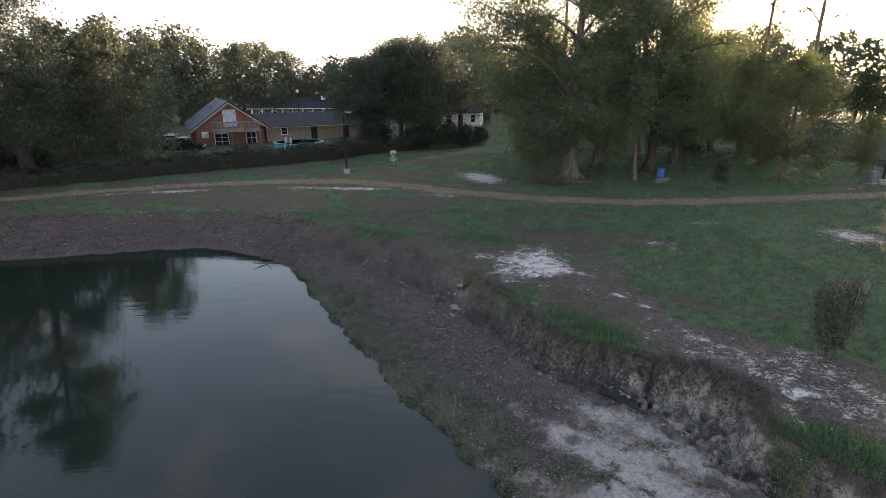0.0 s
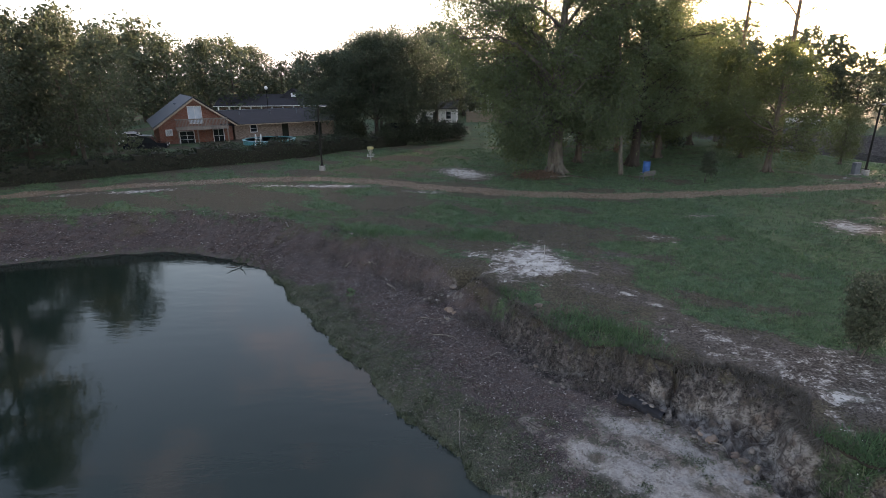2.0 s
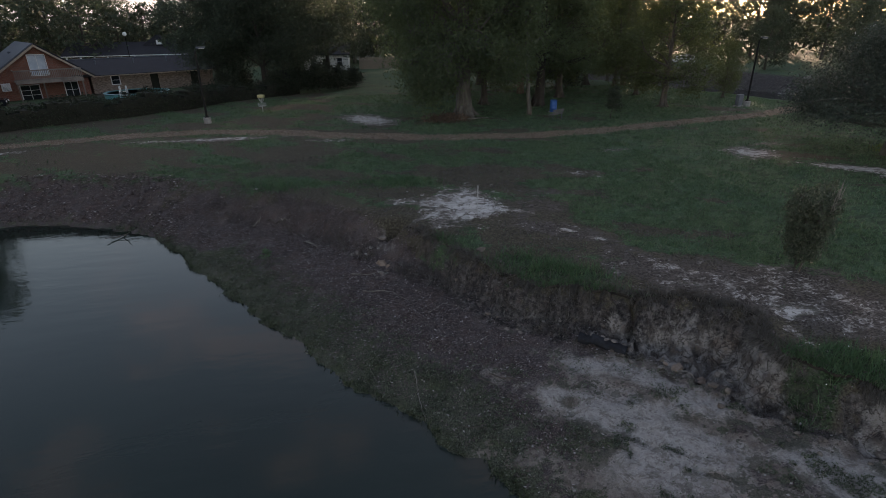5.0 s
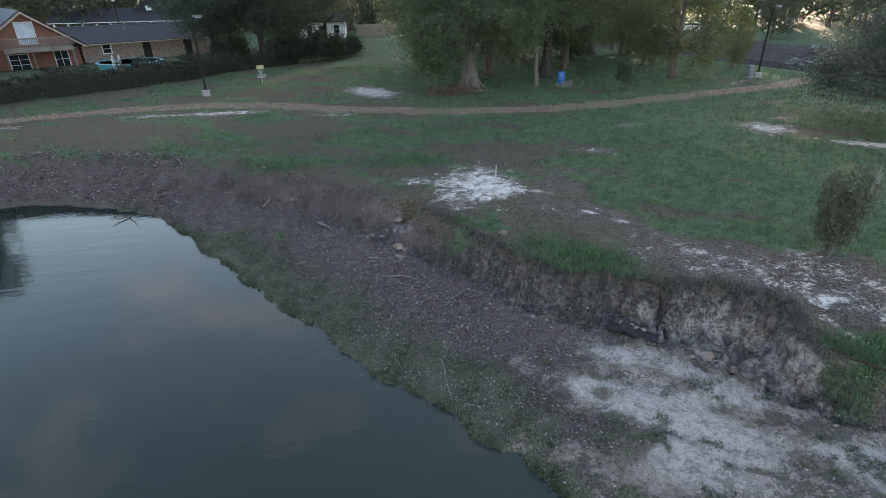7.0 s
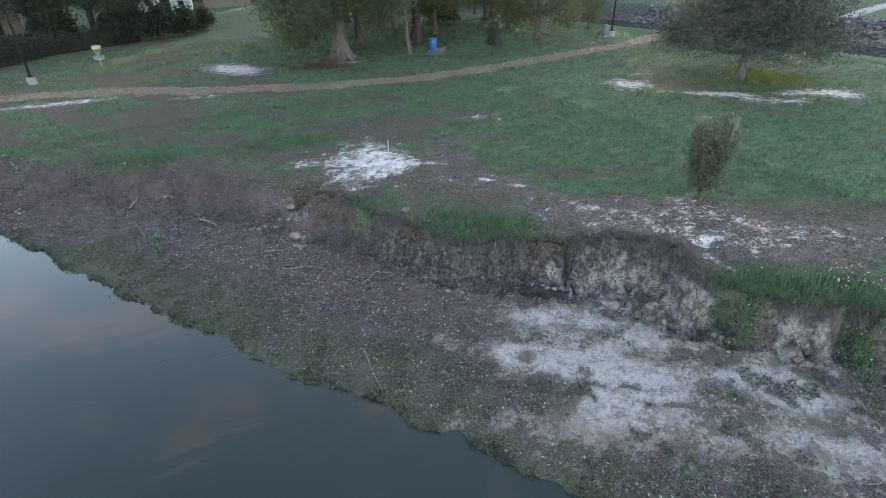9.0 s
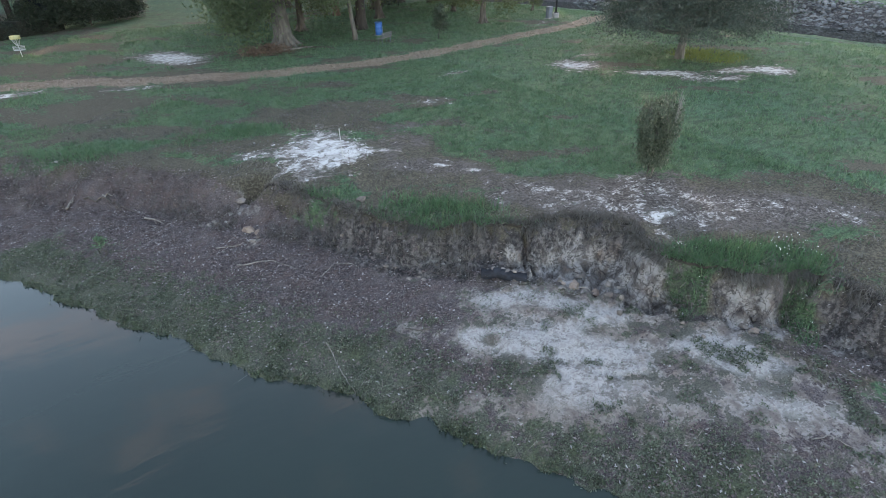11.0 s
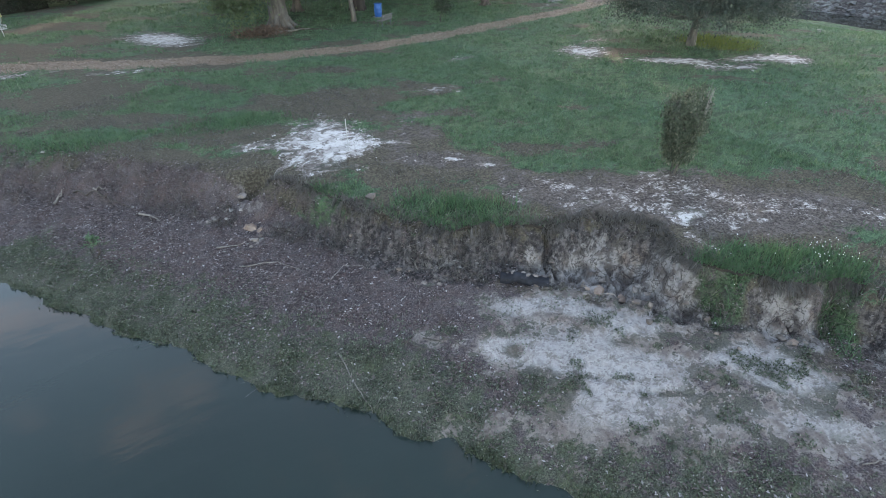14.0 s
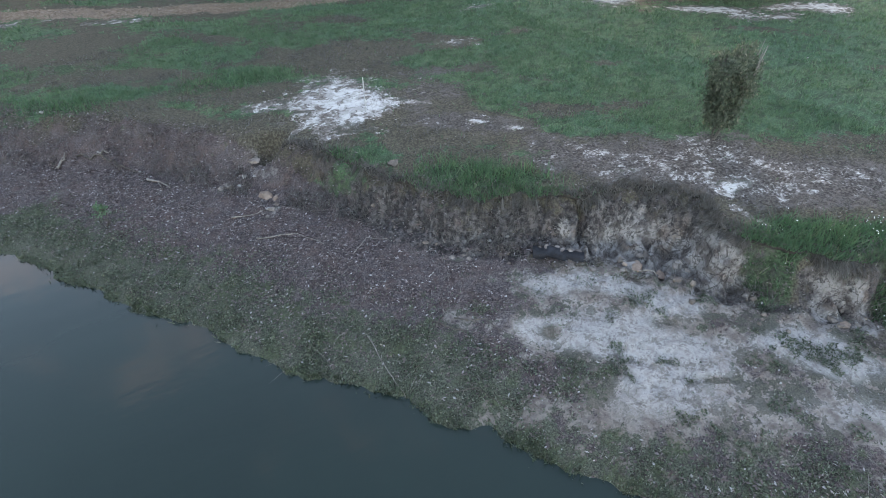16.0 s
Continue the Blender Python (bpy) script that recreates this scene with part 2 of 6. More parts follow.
    flaky = m.mix(m.ramp(add(plate, m.math("MULTIPLY", m.math("SUBTRACT", depth, 1.0), 0.10), off(n6, 0.25)), 0.480, 0.535), soil, m.mix(m.ramp(n5, 0.40, 0.60), (0.33, 0.312, 0.293), (0.53, 0.512, 0.49)))
    snd = m.mix(crusty, snd, flaky)
    snd = m.mix(m.math("MULTIPLY", m.math("SUBTRACT", 1.0, cut), m.ramp(n1, 0.40, 0.60, 0.1, 0.4)), snd, (0.06, 0.050, 0.043))
    tuft = m.ramp(add(n2, off(n5, 0.9), off(n6, 0.4)), 0.53, 0.57, 0, 0.85)
    snd = m.mix(m.math("MULTIPLY", tuft, m.ramp(depth, 0.75, 1.3, 1.0, 0.12)), snd, m.mix(fine, (0.030, 0.032, 0.024), (0.085, 0.086, 0.066)))
    snd = m.mix(m.ramp(add(m.attr("shore"), off(n5, 0.8)), 0.25, 0.85, 0, 0.60), snd, m.mix(lump, (0.105, 0.085, 0.072), (0.205, 0.172, 0.148)))
    sand = add(depth, off(streak, 2.2), off(n5, 1.7), off(n3, 1.5), off(n6, 0.9), off(plate, 1.6))
    col = m.mix(m.ramp(sand, 0.36, 0.62), col, snd)
    m.bump(add(m.math("MULTIPLY", n4, 0.25), m.math("MULTIPLY", n6, 0.7), n3), 0.8, 0.08)
    return m.finish(col, m.ramp(n4, 0.2, 0.8, 0.85, 1.0), 0, 0.15)


def water_material(name, base, ripple=0.05):
    m = Mat(name)
    a = m.noise(1.1, 3, 0.5, (0.55, 1.8, 1))
    b = m.noise(5.0, 3, 0.55, (0.6, 1.6, 1))
    calm = m.ramp(m.noise(0.09, 2, 0.5), 0.35, 0.65, 0.25, 1.0)
    m.bump(m.math("MULTIPLY", m.math("ADD", a, m.math("MULTIPLY", b, 0.3)), calm), ripple, 0.12)
    m.bsdf.inputs["IOR"].default_value = 1.33
    return m.finish(m.mix(m.ramp(m.noise(0.15, 3), 0.3, 0.7), base, tuple(c * 1.25 for c in base)), 0.03, 0, 0.5)


def brick_material():
    m = Mat("brick")
    bt = m.node("ShaderNodeTexBrick")
    mp = m.place((1, 1, 1))
    sep, comb = m.node("ShaderNodeSeparateXYZ"), m.node("ShaderNodeCombineXYZ")
    m.l.new(mp, sep.inputs[0])
    m.l.new(m.math("ADD", sep.outputs[0], sep.outputs[1]), comb.inputs[0])
    m.l.new(sep.outputs[2], comb.inputs[1])
    m.l.new(comb.outputs[0], bt.inputs["Vector"])
    bt.inputs["Scale"].default_value = 1.0
    bt.inputs["Brick Width"].default_value, bt.inputs["Row Height"].default_value = 0.21, 0.072
    bt.inputs["Mortar Size"].default_value = 0.006
    bt.inputs["Color1"].default_value, bt.inputs["Color2"].default_value = (0.27, 0.100, 0.064, 1), (0.18, 0.068, 0.048, 1)
    bt.inputs["Mortar"].default_value = (0.30, 0.24, 0.20, 1)
    col = m.mix(m.ramp(m.noise(2.5, 4), 0.4, 0.75, 0, 0.45), bt.outputs[0], (0.14, 0.075, 0.055))
    m.bump(bt.outputs[1], -0.3, 0.01)
    return m.finish(col, 0.9, 0, 0.2)


GROUND = ground_material()
WATER = water_material("pond_water", (0.0085, 0.0155, 0.0120), 0.085)
DITCH_WATER = water_material("ditch_water", (0.020, 0.022, 0.018), 0.03)
BARK = surface("bark", (0.045, 0.038, 0.031), (0.125, 0.108, 0.092), 3.0, 0.95, 0, 25, (1, 1, 0.25), 0.6)
# darker than BARK: the left oak's overshadowed trunk has its shade in the colour
DARKENED_BARK = surface("darkened_bark", (0.018, 0.015, 0.013), (0.052, 0.044, 0.038), 3.0, 0.95, 0, 25, (1, 1, 0.25), 0.6)
PALE_BARK = surface("pale_bark", (0.058, 0.053, 0.046), (0.155, 0.145, 0.128), 3.0, 0.95, 0, 25, (1, 1, 0.3), 0.5)
PINE_BARK = surface("pine_bark", (0.09, 0.062, 0.045), (0.22, 0.155, 0.115), 4.0, 0.95, 0, 20, (1, 1, 0.3), 0.6)
# grove leaves get a warm pass-through tint for the low sun's glow
OAK_LEAF = leaf_material("oak_leaf", (0.028, 0.042, 0.025), (0.054, 0.075, 0.041), (0.085, 0.085, 0.05), 0.42, (4.2, 3.6, 1.6))
WILLOW_LEAF = leaf_material("willow_oak_leaf", (0.046, 0.069, 0.043), (0.075, 0.104, 0.063), (0.12, 0.12, 0.07), 0.42, (3.2, 2.9, 1.6))
DARK_LEAF = leaf_material("dark_oak_leaf", (0.022, 0.034, 0.022), (0.046, 0.064, 0.038), (0.08, 0.08, 0.05), 0.3)
PINE_LEAF = leaf_material("pine_needle", (0.024, 0.040, 0.018), (0.050, 0.070, 0.030), (0.09, 0.075, 0.035))
# the pale third tone paints glints onto some of the leaves
LIVE_LEAF = leaf_material("glossy_leaf", (0.026, 0.037, 0.028), (0.056, 0.072, 0.053), (0.14, 0.135, 0.105), 0.15)
FAR_LEAF = leaf_material("far_leaf", (0.038, 0.052, 0.032), (0.062, 0.080, 0.047), (0.09, 0.085, 0.05), 0.35)
HEDGE_LEAF = leaf_material("hedge_leaf", (0.011, 0.018, 0.010), (0.025, 0.036, 0.019), (0.05, 0.048, 0.028), 0.2)
SHRUB_LEAF = leaf_material("shrub_leaf", (0.028, 0.039, 0.023), (0.086, 0.104, 0.068), (0.20, 0.19, 0.14), 0.25)
GRASS = leaf_material("grass_blade", (0.043, 0.078, 0.040), (0.086, 0.142, 0.075), (0.135, 0.140, 0.092), 0.3)
TALL_GRASS = leaf_material("tall_grass_blade", (0.028, 0.060, 0.027), (0.068, 0.130, 0.062), (0.13, 0.140, 0.08), 0.25)
DEAD_GRASS = leaf_material("dead_grass", (0.038, 0.035, 0.031), (0.106, 0.098, 0.086), (0.17, 0.162, 0.145), 0.2)
WEED = leaf_material("shore_weed", (0.026, 0.034, 0.021), (0.096, 0.115, 0.077), (0.21, 0.21, 0.17), 0.25)
LITTER = leaf_material("fallen_leaf", (0.025, 0.018, 0.017), (0.125, 0.096, 0.090), (0.33, 0.31, 0.30), 0.1)
CHIPS = leaf_material("bark_chip", (0.098, 0.069, 0.051), (0.258, 0.197, 0.148), (0.38, 0.32, 0.255), 0.05)
YELLOW_GRASS = leaf_material("yellow_grass_blade", (0.050, 0.072, 0.016), (0.125, 0.155, 0.040), (0.19, 0.185, 0.07), 0.3)
STAKE_PAINT = surface("chipped_white_paint", (0.26, 0.25, 0.235), (0.46, 0.455, 0.44), 12.0, 0.7)
TURF = surface("sod_edge", (0.014, 0.012, 0.010), (0.050, 0.042, 0.034), 5.0, 1.0, 0, 22, (1, 1, 1), 0.8)
# near-black fill standing in for shade inside the hedge and open doorways
DARK_CORE = surface("dark_shade_fill", (0.012, 0.014, 0.009), (0.026, 0.026, 0.018), 3.0, 1.0)
STICK = surface("grey_stick", (0.09, 0.078, 0.066), (0.24, 0.22, 0.195), 8.0, 0.9, 0, 60, (1, 1, 1), 0.4)
CLAY_LUMP = surface("dried_clay", (0.085, 0.068, 0.057), (0.215, 0.188, 0.165), 4.0, 0.95, 0, 25, (1, 1, 1), 0.7)
DARK_STICK = surface("wet_stick", (0.035, 0.028, 0.024), (0.10, 0.085, 0.07), 8.0, 0.8)
STONE = surface("pale_stone", (0.15, 0.142, 0.13), (0.31, 0.30, 0.28), 5.0, 0.9, 0, 40, (1, 1, 1), 0.5)
CLOD = surface("clay_clod", (0.06, 0.048, 0.040), (0.20, 0.168, 0.140), 4.0, 0.95, 0, 25, (1, 1, 1), 0.7)
RIPRAP = surface("broken_concrete", (0.045, 0.044, 0.043), (0.175, 0.175, 0.172), 0.9, 0.9, 0, 12, (1, 1, 1), 0.5)
BRICK = brick_material()
BROWN_BRICK = surface("brown_brick", (0.13, 0.095, 0.078), (0.37, 0.285, 0.23), 3.5, 0.9, 0, 9, (1, 1, 2.5), 0.3)
ROOF = surface("grey_shingle", (0.015, 0.015, 0.019), (0.034, 0.034, 0.041), 1.5, 0.9, 0, 18, (1, 1, 3), 0.3)
METAL_ROOF = surface("blue_grey_roof", (0.055, 0.066, 0.085), (0.095, 0.110, 0.135), 0.8, 0.55, 0.0, 14, (1, 1, 3), 0.2)
WHITE = surface("white_paint", (0.66, 0.67, 0.68), (0.82, 0.82, 0.81), 2.0, 0.6)
CREAM = surface("cream_siding", (0.52, 0.52, 0.50), (0.70, 0.70, 0.67), 1.5, 0.7)
TAN_TRIM = surface("tan_trim", (0.34, 0.26, 0.19), (0.48, 0.39, 0.30), 3.0, 0.7)
WOOD = surface("weathered_wood", (0.16, 0.135, 0.115), (0.30, 0.26, 0.225), 2.0, 0.85, 0, 30, (1, 1, 0.2), 0.3)
FENCE_WOOD = surface("fence_wood", (0.20, 0.155, 0.11), (0.36, 0.29, 0.22), 1.5, 0.85, 0, 20, (1, 1, 0.2), 0.3)
POLE = surface("dark_pole", (0.010, 0.010, 0.011), (0.024, 0.023, 0.022), 3.0, 0.85, spec=0.15)
CONCRETE = surface("concrete", (0.17, 0.168, 0.165), (0.29, 0.287, 0.28), 4.0, 0.9, 0, 50)
GREY_METAL = surface("grey_metal", (0.075, 0.087, 0.108), (0.13, 0.145, 0.165), 3.0, 0.6, 0.0)
STEEL = surface("galvanised_steel", (0.38, 0.39, 0.40), (0.58, 0.59, 0.60), 6.0, 0.45, 0.8)
BLUE = surface("blue_plastic", (0.012, 0.070, 0.24), (0.025, 0.115, 0.36), 3.0, 0.5)
YELLOW = surface("yellow_band", (0.36, 0.32, 0.14), (0.48, 0.45, 0.24), 5.0, 0.55)
BLACK = surface("black_plastic", (0.008, 0.008, 0.010), (0.024, 0.026, 0.032), 4.0, 0.75, spec=0.2)
RUBBER = surface("tyre_rubber", (0.012, 0.012, 0.012), (0.03, 0.03, 0.03), 8.0, 0.9)
CAR_DARK = surface("dark_car_paint", (0.012, 0.014, 0.02), (0.02, 0.022, 0.03), 1.0, 0.18)
CAR_WHITE = surface("white_car_paint", (0.62, 0.63, 0.64), (0.72, 0.73, 0.74), 1.0, 0.2)
TEAL = surface("teal_pool_liner", (0.06, 0.24, 0.27), (0.11, 0.36, 0.39), 3.0, 0.4)
TARP = surface("grey_tarp", (0.22, 0.235, 0.25), (0.36, 0.38, 0.40), 1.5, 0.6)


def glass_material():
    m = Mat("window_glass")
    m.bsdf.inputs["IOR"].default_value = 1.5
    return m.finish((0.02, 0.025, 0.03), 0.05, 0, 0.6)


GLASS = glass_material()
CURTAIN = surface("curtained_glass", (0.46, 0.54, 0.62), (0.62, 0.68, 0.74), 2.0, 0.12)
BENCH_WOOD = surface("bench_wood", (0.09, 0.085, 0.08), (0.17, 0.16, 0.15), 2.0, 0.85, 0, 30, (1, 1, 1), 0.3)

# ---- geometry helpers ----
rng = np.random.default_rng(7)


class Geo:
    """Collects vertices and faces of one part."""

    def __init__(self):
        self.v, self.f = [], []

    def add(self, verts, faces):
        k = len(self.v)
        self.v += [tuple(p) for p in verts]
        self.f += [tuple(i + k for i in f) for f in faces]
        return self

    def box(self, c, s, rz=0.0, bevel=0.0):
        """A box about c with full sizes s, its vertical edges chamfered by bevel."""
        hx, hy, hz, b = s[0] / 2, s[1] / 2, s[2] / 2, bevel
        ring = [(-hx, -hy), (hx, -hy), (hx, hy), (-hx, hy)] if not b else [(-hx + b, -hy), (hx - b, -hy), (hx, -hy + b), (hx, hy - b), (hx - b, hy), (-hx + b, hy), (-hx, hy - b), (-hx, -hy + b)]
        n, ca, sa = len(ring), math.cos(radians(rz)), math.sin(radians(rz))
        pts = [(c[0] + x * ca - y * sa, c[1] + x * sa + y * ca, c[2] + z) for z in (-hz, hz) for x, y in ring]
        return self.add(pts, [tuple(range(n))[::-1], tuple(range(n, 2 * n))] + [(i, (i + 1) % n, n + (i + 1) % n, n + i) for i in range(n)])

    def tube(self, pts, radii, n=8, cap=True, squash=1.0):
        """A tapered tube along pts."""
        pts = [Vector(p) for p in pts]
        ring = []
        for i, p in enumerate(pts):
            d = (pts[min(i + 1, len(pts) - 1)] - pts[max(i - 1, 0)]).normalized()
            a = d.cross(Vector((0, 0, 1)) if abs(d.z) < 0.95 else Vector((1, 0, 0))).normalized()
            b = d.cross(a)
            r = radii[i] if hasattr(radii, "__len__") else radii
            ring += [p + (a * math.cos(6.28318 * k / n) + b * squash * math.sin(6.28318 * k / n)) * r for k in range(n)]
        faces = [(i * n + k, i * n + (k + 1) % n, (i + 1) * n + (k + 1) % n, (i + 1) * n + k) for i in range(len(pts) - 1) for k in range(n)]
        if cap:
            m = (len(pts) - 1) * n
            faces += [tuple(range(n))[::-1], tuple(range(m, m + n))]
        return self.add(ring, faces)

    def lathe(self, profile, c=(0, 0, 0), n=20):
        """A turned body: profile of (radius, height) from the bottom up."""
        pts = [(c[0] + r * math.cos(6.28318 * k / n), c[1] + r * math.sin(6.28318 * k / n), c[2] + z) for r, z in profile for k in range(n)]
        faces = [(i * n + k, i * n + (k + 1) % n, (i + 1) * n + (k + 1) % n, (i + 1) * n + k) for i in range(len(profile) - 1) for k in range(n)]
        m = (len(profile) - 1) * n
        return self.add(pts, faces + [tuple(range(n))[::-1], tuple(range(m, m + n))])

    def prism(self, outline, y0, y1):
        """A prism: an outline in x and z, drawn out along y."""
        n = len(outline)
        pts = [(x, y, z) for y in (y0, y1) for x, z in outline]
        return self.add(pts, [tuple(range(n)), tuple(range(n, 2 * n))[::-1]] + [(i, n + i, n + (i + 1) % n, (i + 1) % n) for i in range(n)])

    def slab(self, a, b, c, d, thick):
        """A board between four corners, thick downwards along its normal."""
        a, b, c, d = (Vector(p) for p in (a, b, c, d))
        nrm = (b - a).cross(d - a).normalized() * thick
        return self.add([a, b, c, d, a - nrm, b - nrm, c - nrm, d - nrm], [(0, 1, 2, 3), (7, 6, 5, 4), (0, 4, 5, 1), (1, 5, 6, 2), (2, 6, 7, 3), (3, 7, 4, 0)])

    def rock(self, c, r, seed=0, flat=0.7):
        """A broken stone."""
        g = np.random.default_rng(seed)
        t = (1 + 5 ** 0.5) / 2
        ico = np.array([(-1, t, 0), (1, t, 0), (-1, -t, 0), (1, -t, 0), (0, -1, t), (0, 1, t), (0, -1, -t), (0, 1, -t), (t, 0, -1), (t, 0, 1), (-t, 0, -1), (-t, 0, 1)]) / 1.9
        fac = [(0, 11, 5), (0, 5, 1), (0, 1, 7), (0, 7, 10), (0, 10, 11), (1, 5, 9), (5, 11, 4), (11, 10, 2), (10, 7, 6), (7, 1, 8), (3, 9, 4), (3, 4, 2), (3, 2, 6), (3, 6, 8), (3, 8, 9), (4, 9, 5), (2, 4, 11), (6, 2, 10), (8, 6, 7), (9, 8, 1)]
        s = g.uniform(0.65, 1.25, (12, 1)) * r
        a = g.uniform(0, 6.28)
        p = ico * s * np.array([g.uniform(0.8, 1.3), g.uniform(0.7, 1.1), flat])
        x, y = p[:, 0] * math.cos(a) - p[:, 1] * math.sin(a), p[:, 0] * math.sin(a) + p[:, 1] * math.cos(a)
        return self.add(np.stack([x + c[0], y + c[1], p[:, 2] + c[2]], 1).tolist(), fac)

    def mesh(self, name, mat, smooth=False):
        me = bpy.data.meshes.new(name)
        me.from_pydata(self.v, [], self.f)
        me.materials.append(mat)
        if smooth:
            me.shade_smooth()
        me.update()
        return me


def part(name, geo, mat, parent=None, label="", smooth=False):
    ob = new(name, geo.mesh(name, mat, smooth))
    ob.parent = parent
    return tagged(ob, label)


def thing(name, m, label, category, group="", kind=""):
    ob = new(name)
    ob.empty_display_size = 0.2
    ob.matrix_basis = m
    return tagged(ob, label, category, group, kind)


def quads_mesh(name, verts, k, mat, smooth=False):
    """A mesh of separate k-sided faces from an array of vertices (n, k, 3)."""
    n = len(verts)
    me = bpy.data.meshes.new(name)
    me.vertices.add(n * k)
    me.vertices.foreach_set("co", np.ascontiguousarray(verts, np.float32).ravel())
    me.loops.add(n * k)
    me.loops.foreach_set("vertex_index", np.arange(n * k, dtype=np.int32))
    me.polygons.add(n)
    me.polygons.foreach_set("loop_start", np.arange(n, dtype=np.int32) * k)
    me.materials.append(mat)
    me.update(calc_edges=True)
    return me


def unit(v):
    return v / np.maximum(np.linalg.norm(v, axis=-1, keepdims=True), 1e-9)


def leaf_cards(centres, size, aspect=0.5, droop=0.3, g=rng):
    """One pointed leaf of four corners at each centre, tilted at random."""
    n = len(centres)
    d = unit(g.normal(size=(n, 3)) + np.array([0, 0, -droop]))
    s = unit(np.cross(d, unit(g.normal(size=(n, 3)))))
    ln = (size * g.uniform(0.6, 1.35, (n, 1)))
    w = ln * aspect * 0.5
    return np.stack([centres - d * ln * 0.5, centres + s * w, centres + d * ln * 0.5, centres - s * w], 1)


def blades(base, height, width, lean=0.35, g=rng):
    """Upright grass blades, a triangle each, at the base points."""
    n = len(base)
    a = g.uniform(0, 6.283, n)
    s = np.stack([np.cos(a), np.sin(a), np.zeros(n)], 1)
    h = height * g.uniform(0.5, 1.3, (n, 1))
    b = g.uniform(0, 6.283, n)
    tip = base + h * np.array([0, 0, 1.0]) + h * lean * np.stack([np.cos(b), np.sin(b), np.zeros(n)], 1) * g.uniform(0, 1.5, (n, 1))
    return np.stack([base - s * width * 0.5, base + s * width * 0.5, tip], 1)


def hash2(ix, iy, seed):
    h = np.sin(ix * 127.1 + iy * 311.7 + seed * 74.7) * 43758.5453
    return h - np.floor(h)


def wavy(x, y, scale, seed=0, octaves=3):
    """Smooth noise from 0 to 1 over the plan."""
    out, amp, tot = np.zeros_like(x, dtype=float), 1.0, 0.0
    for o in range(octaves):
        u, v = x * scale, y * scale
        iu, iv = np.floor(u), np.floor(v)
        fu, fv = u - iu, v - iv
        fu, fv = fu * fu * (3 - 2 * fu), fv * fv * (3 - 2 * fv)
        a, b = hash2(iu, iv, seed + o), hash2(iu + 1, iv, seed + o)
        c, d = hash2(iu, iv + 1, seed + o), hash2(iu + 1, iv + 1, seed + o)
        out += amp * (a + (b - a) * fu + (c - a) * fv + (a - b - c + d) * fu * fv)
        tot, amp, scale = tot + amp, amp * 0.5, scale * 2.03
    return out / tot


def step(v, lo, hi):
    t = np.clip((v - lo) / (hi - lo), 0, 1)
    return t * t * (3 - 2 * t)


# ---- the ground ----
# The pond's waterline, the foot and the lip of its bank, station by station.
WATERLINE = [(-40, 22), (-31, 28.3), (-23.7, 30.8), (-17.5, 32.3), (-13.7, 32.1), (-9.3, 29.2), (-6.2, 24.2), (-4.3, 20.8), (-3.2, 19.25), (-1.8, 16.7), (-0.5, 14.8), (0.4, 13.5), (1.5, 11.6), (2.0, 10.7), (2.5, 9.9), (3.1, 8.9), (3.8, 7.6), (4.6, 6), (5.5, 4), (7, -1), (7, -14), (-5, -24), (-30, -20), (-45, 0)]
FOOT = [(-41.5, 24.5), (-32, 30.3), (-24.1, 32.6), (-17.7, 33.7), (-13.9, 33.4), (-8.6, 30.6), (-2.9, 26.4), (-0.9, 23.7), (0.3, 22.3), (1.9, 19.9), (3.2, 17.3), (4.7, 15.7), (5.9, 14.8), (6.9, 13.7), (7.3, 12.6), (7.8, 11.3), (8.3, 10.35), (9.1, 9.45), (9.9, 8.4), (11, 1.5), (11, -15), (-6, -28), (-32, -24), (-49, 0)]
LIP = [(-43.5, 27), (-33.5, 32.5), (-24.8, 34.8), (-18.3, 35.3), (-14.2, 35.2), (-7.6, 32.4), (-2.2, 27.6), (-0.1, 25), (1.2, 23.3), (2.6, 21.1), (3.8, 18.2), (5.0, 16.5), (6.4, 15.7), (8.0, 14.9), (9.0, 13.4), (8.85, 11.8), (9.25, 10.55), (10.3, 9.5), (11.1, 8.1), (12.3, 1.5), (12, -15.5), (-6.5, -29), (-32.5, -25), (-50, 0)]
TRACK = [(-60, 20), (-40, 34), (-33, 38.3), (-28, 40.7), (-22.5, 43), (-16, 44.7), (-9, 44.9), (-4, 43.2), (1, 40.3), (6, 38.3), (11.5, 37), (17.5, 36.7), (25.5, 37.6), (34, 38.9), (41, 41.5)]
DITCH = [(30, 160), (40, 100), (48, 75), (52.5, 58), (54.5, 45), (55.5, 31), (55.5, 15), (54, -10), (45, -60), (30, -160)]


def smooth_line(pts, closed=True, sub=8):
    p = np.array(pts, float)
    n = len(p)
    out = []
    for i in range(n if closed else n - 1):
        a, b, c, d = (p[j % n] if closed else p[min(max(j, 0), n - 1)] for j in (i - 1, i, i + 1, i + 2))
        for s in range(sub):
            t = s / sub
            out.append(0.5 * (2 * b + (c - a) * t + (2 * a - 5 * b + 4 * c - d) * t * t + (3 * b - a - 3 * c + d) * t ** 3))
    return np.array(out if closed else out + [p[-1]])


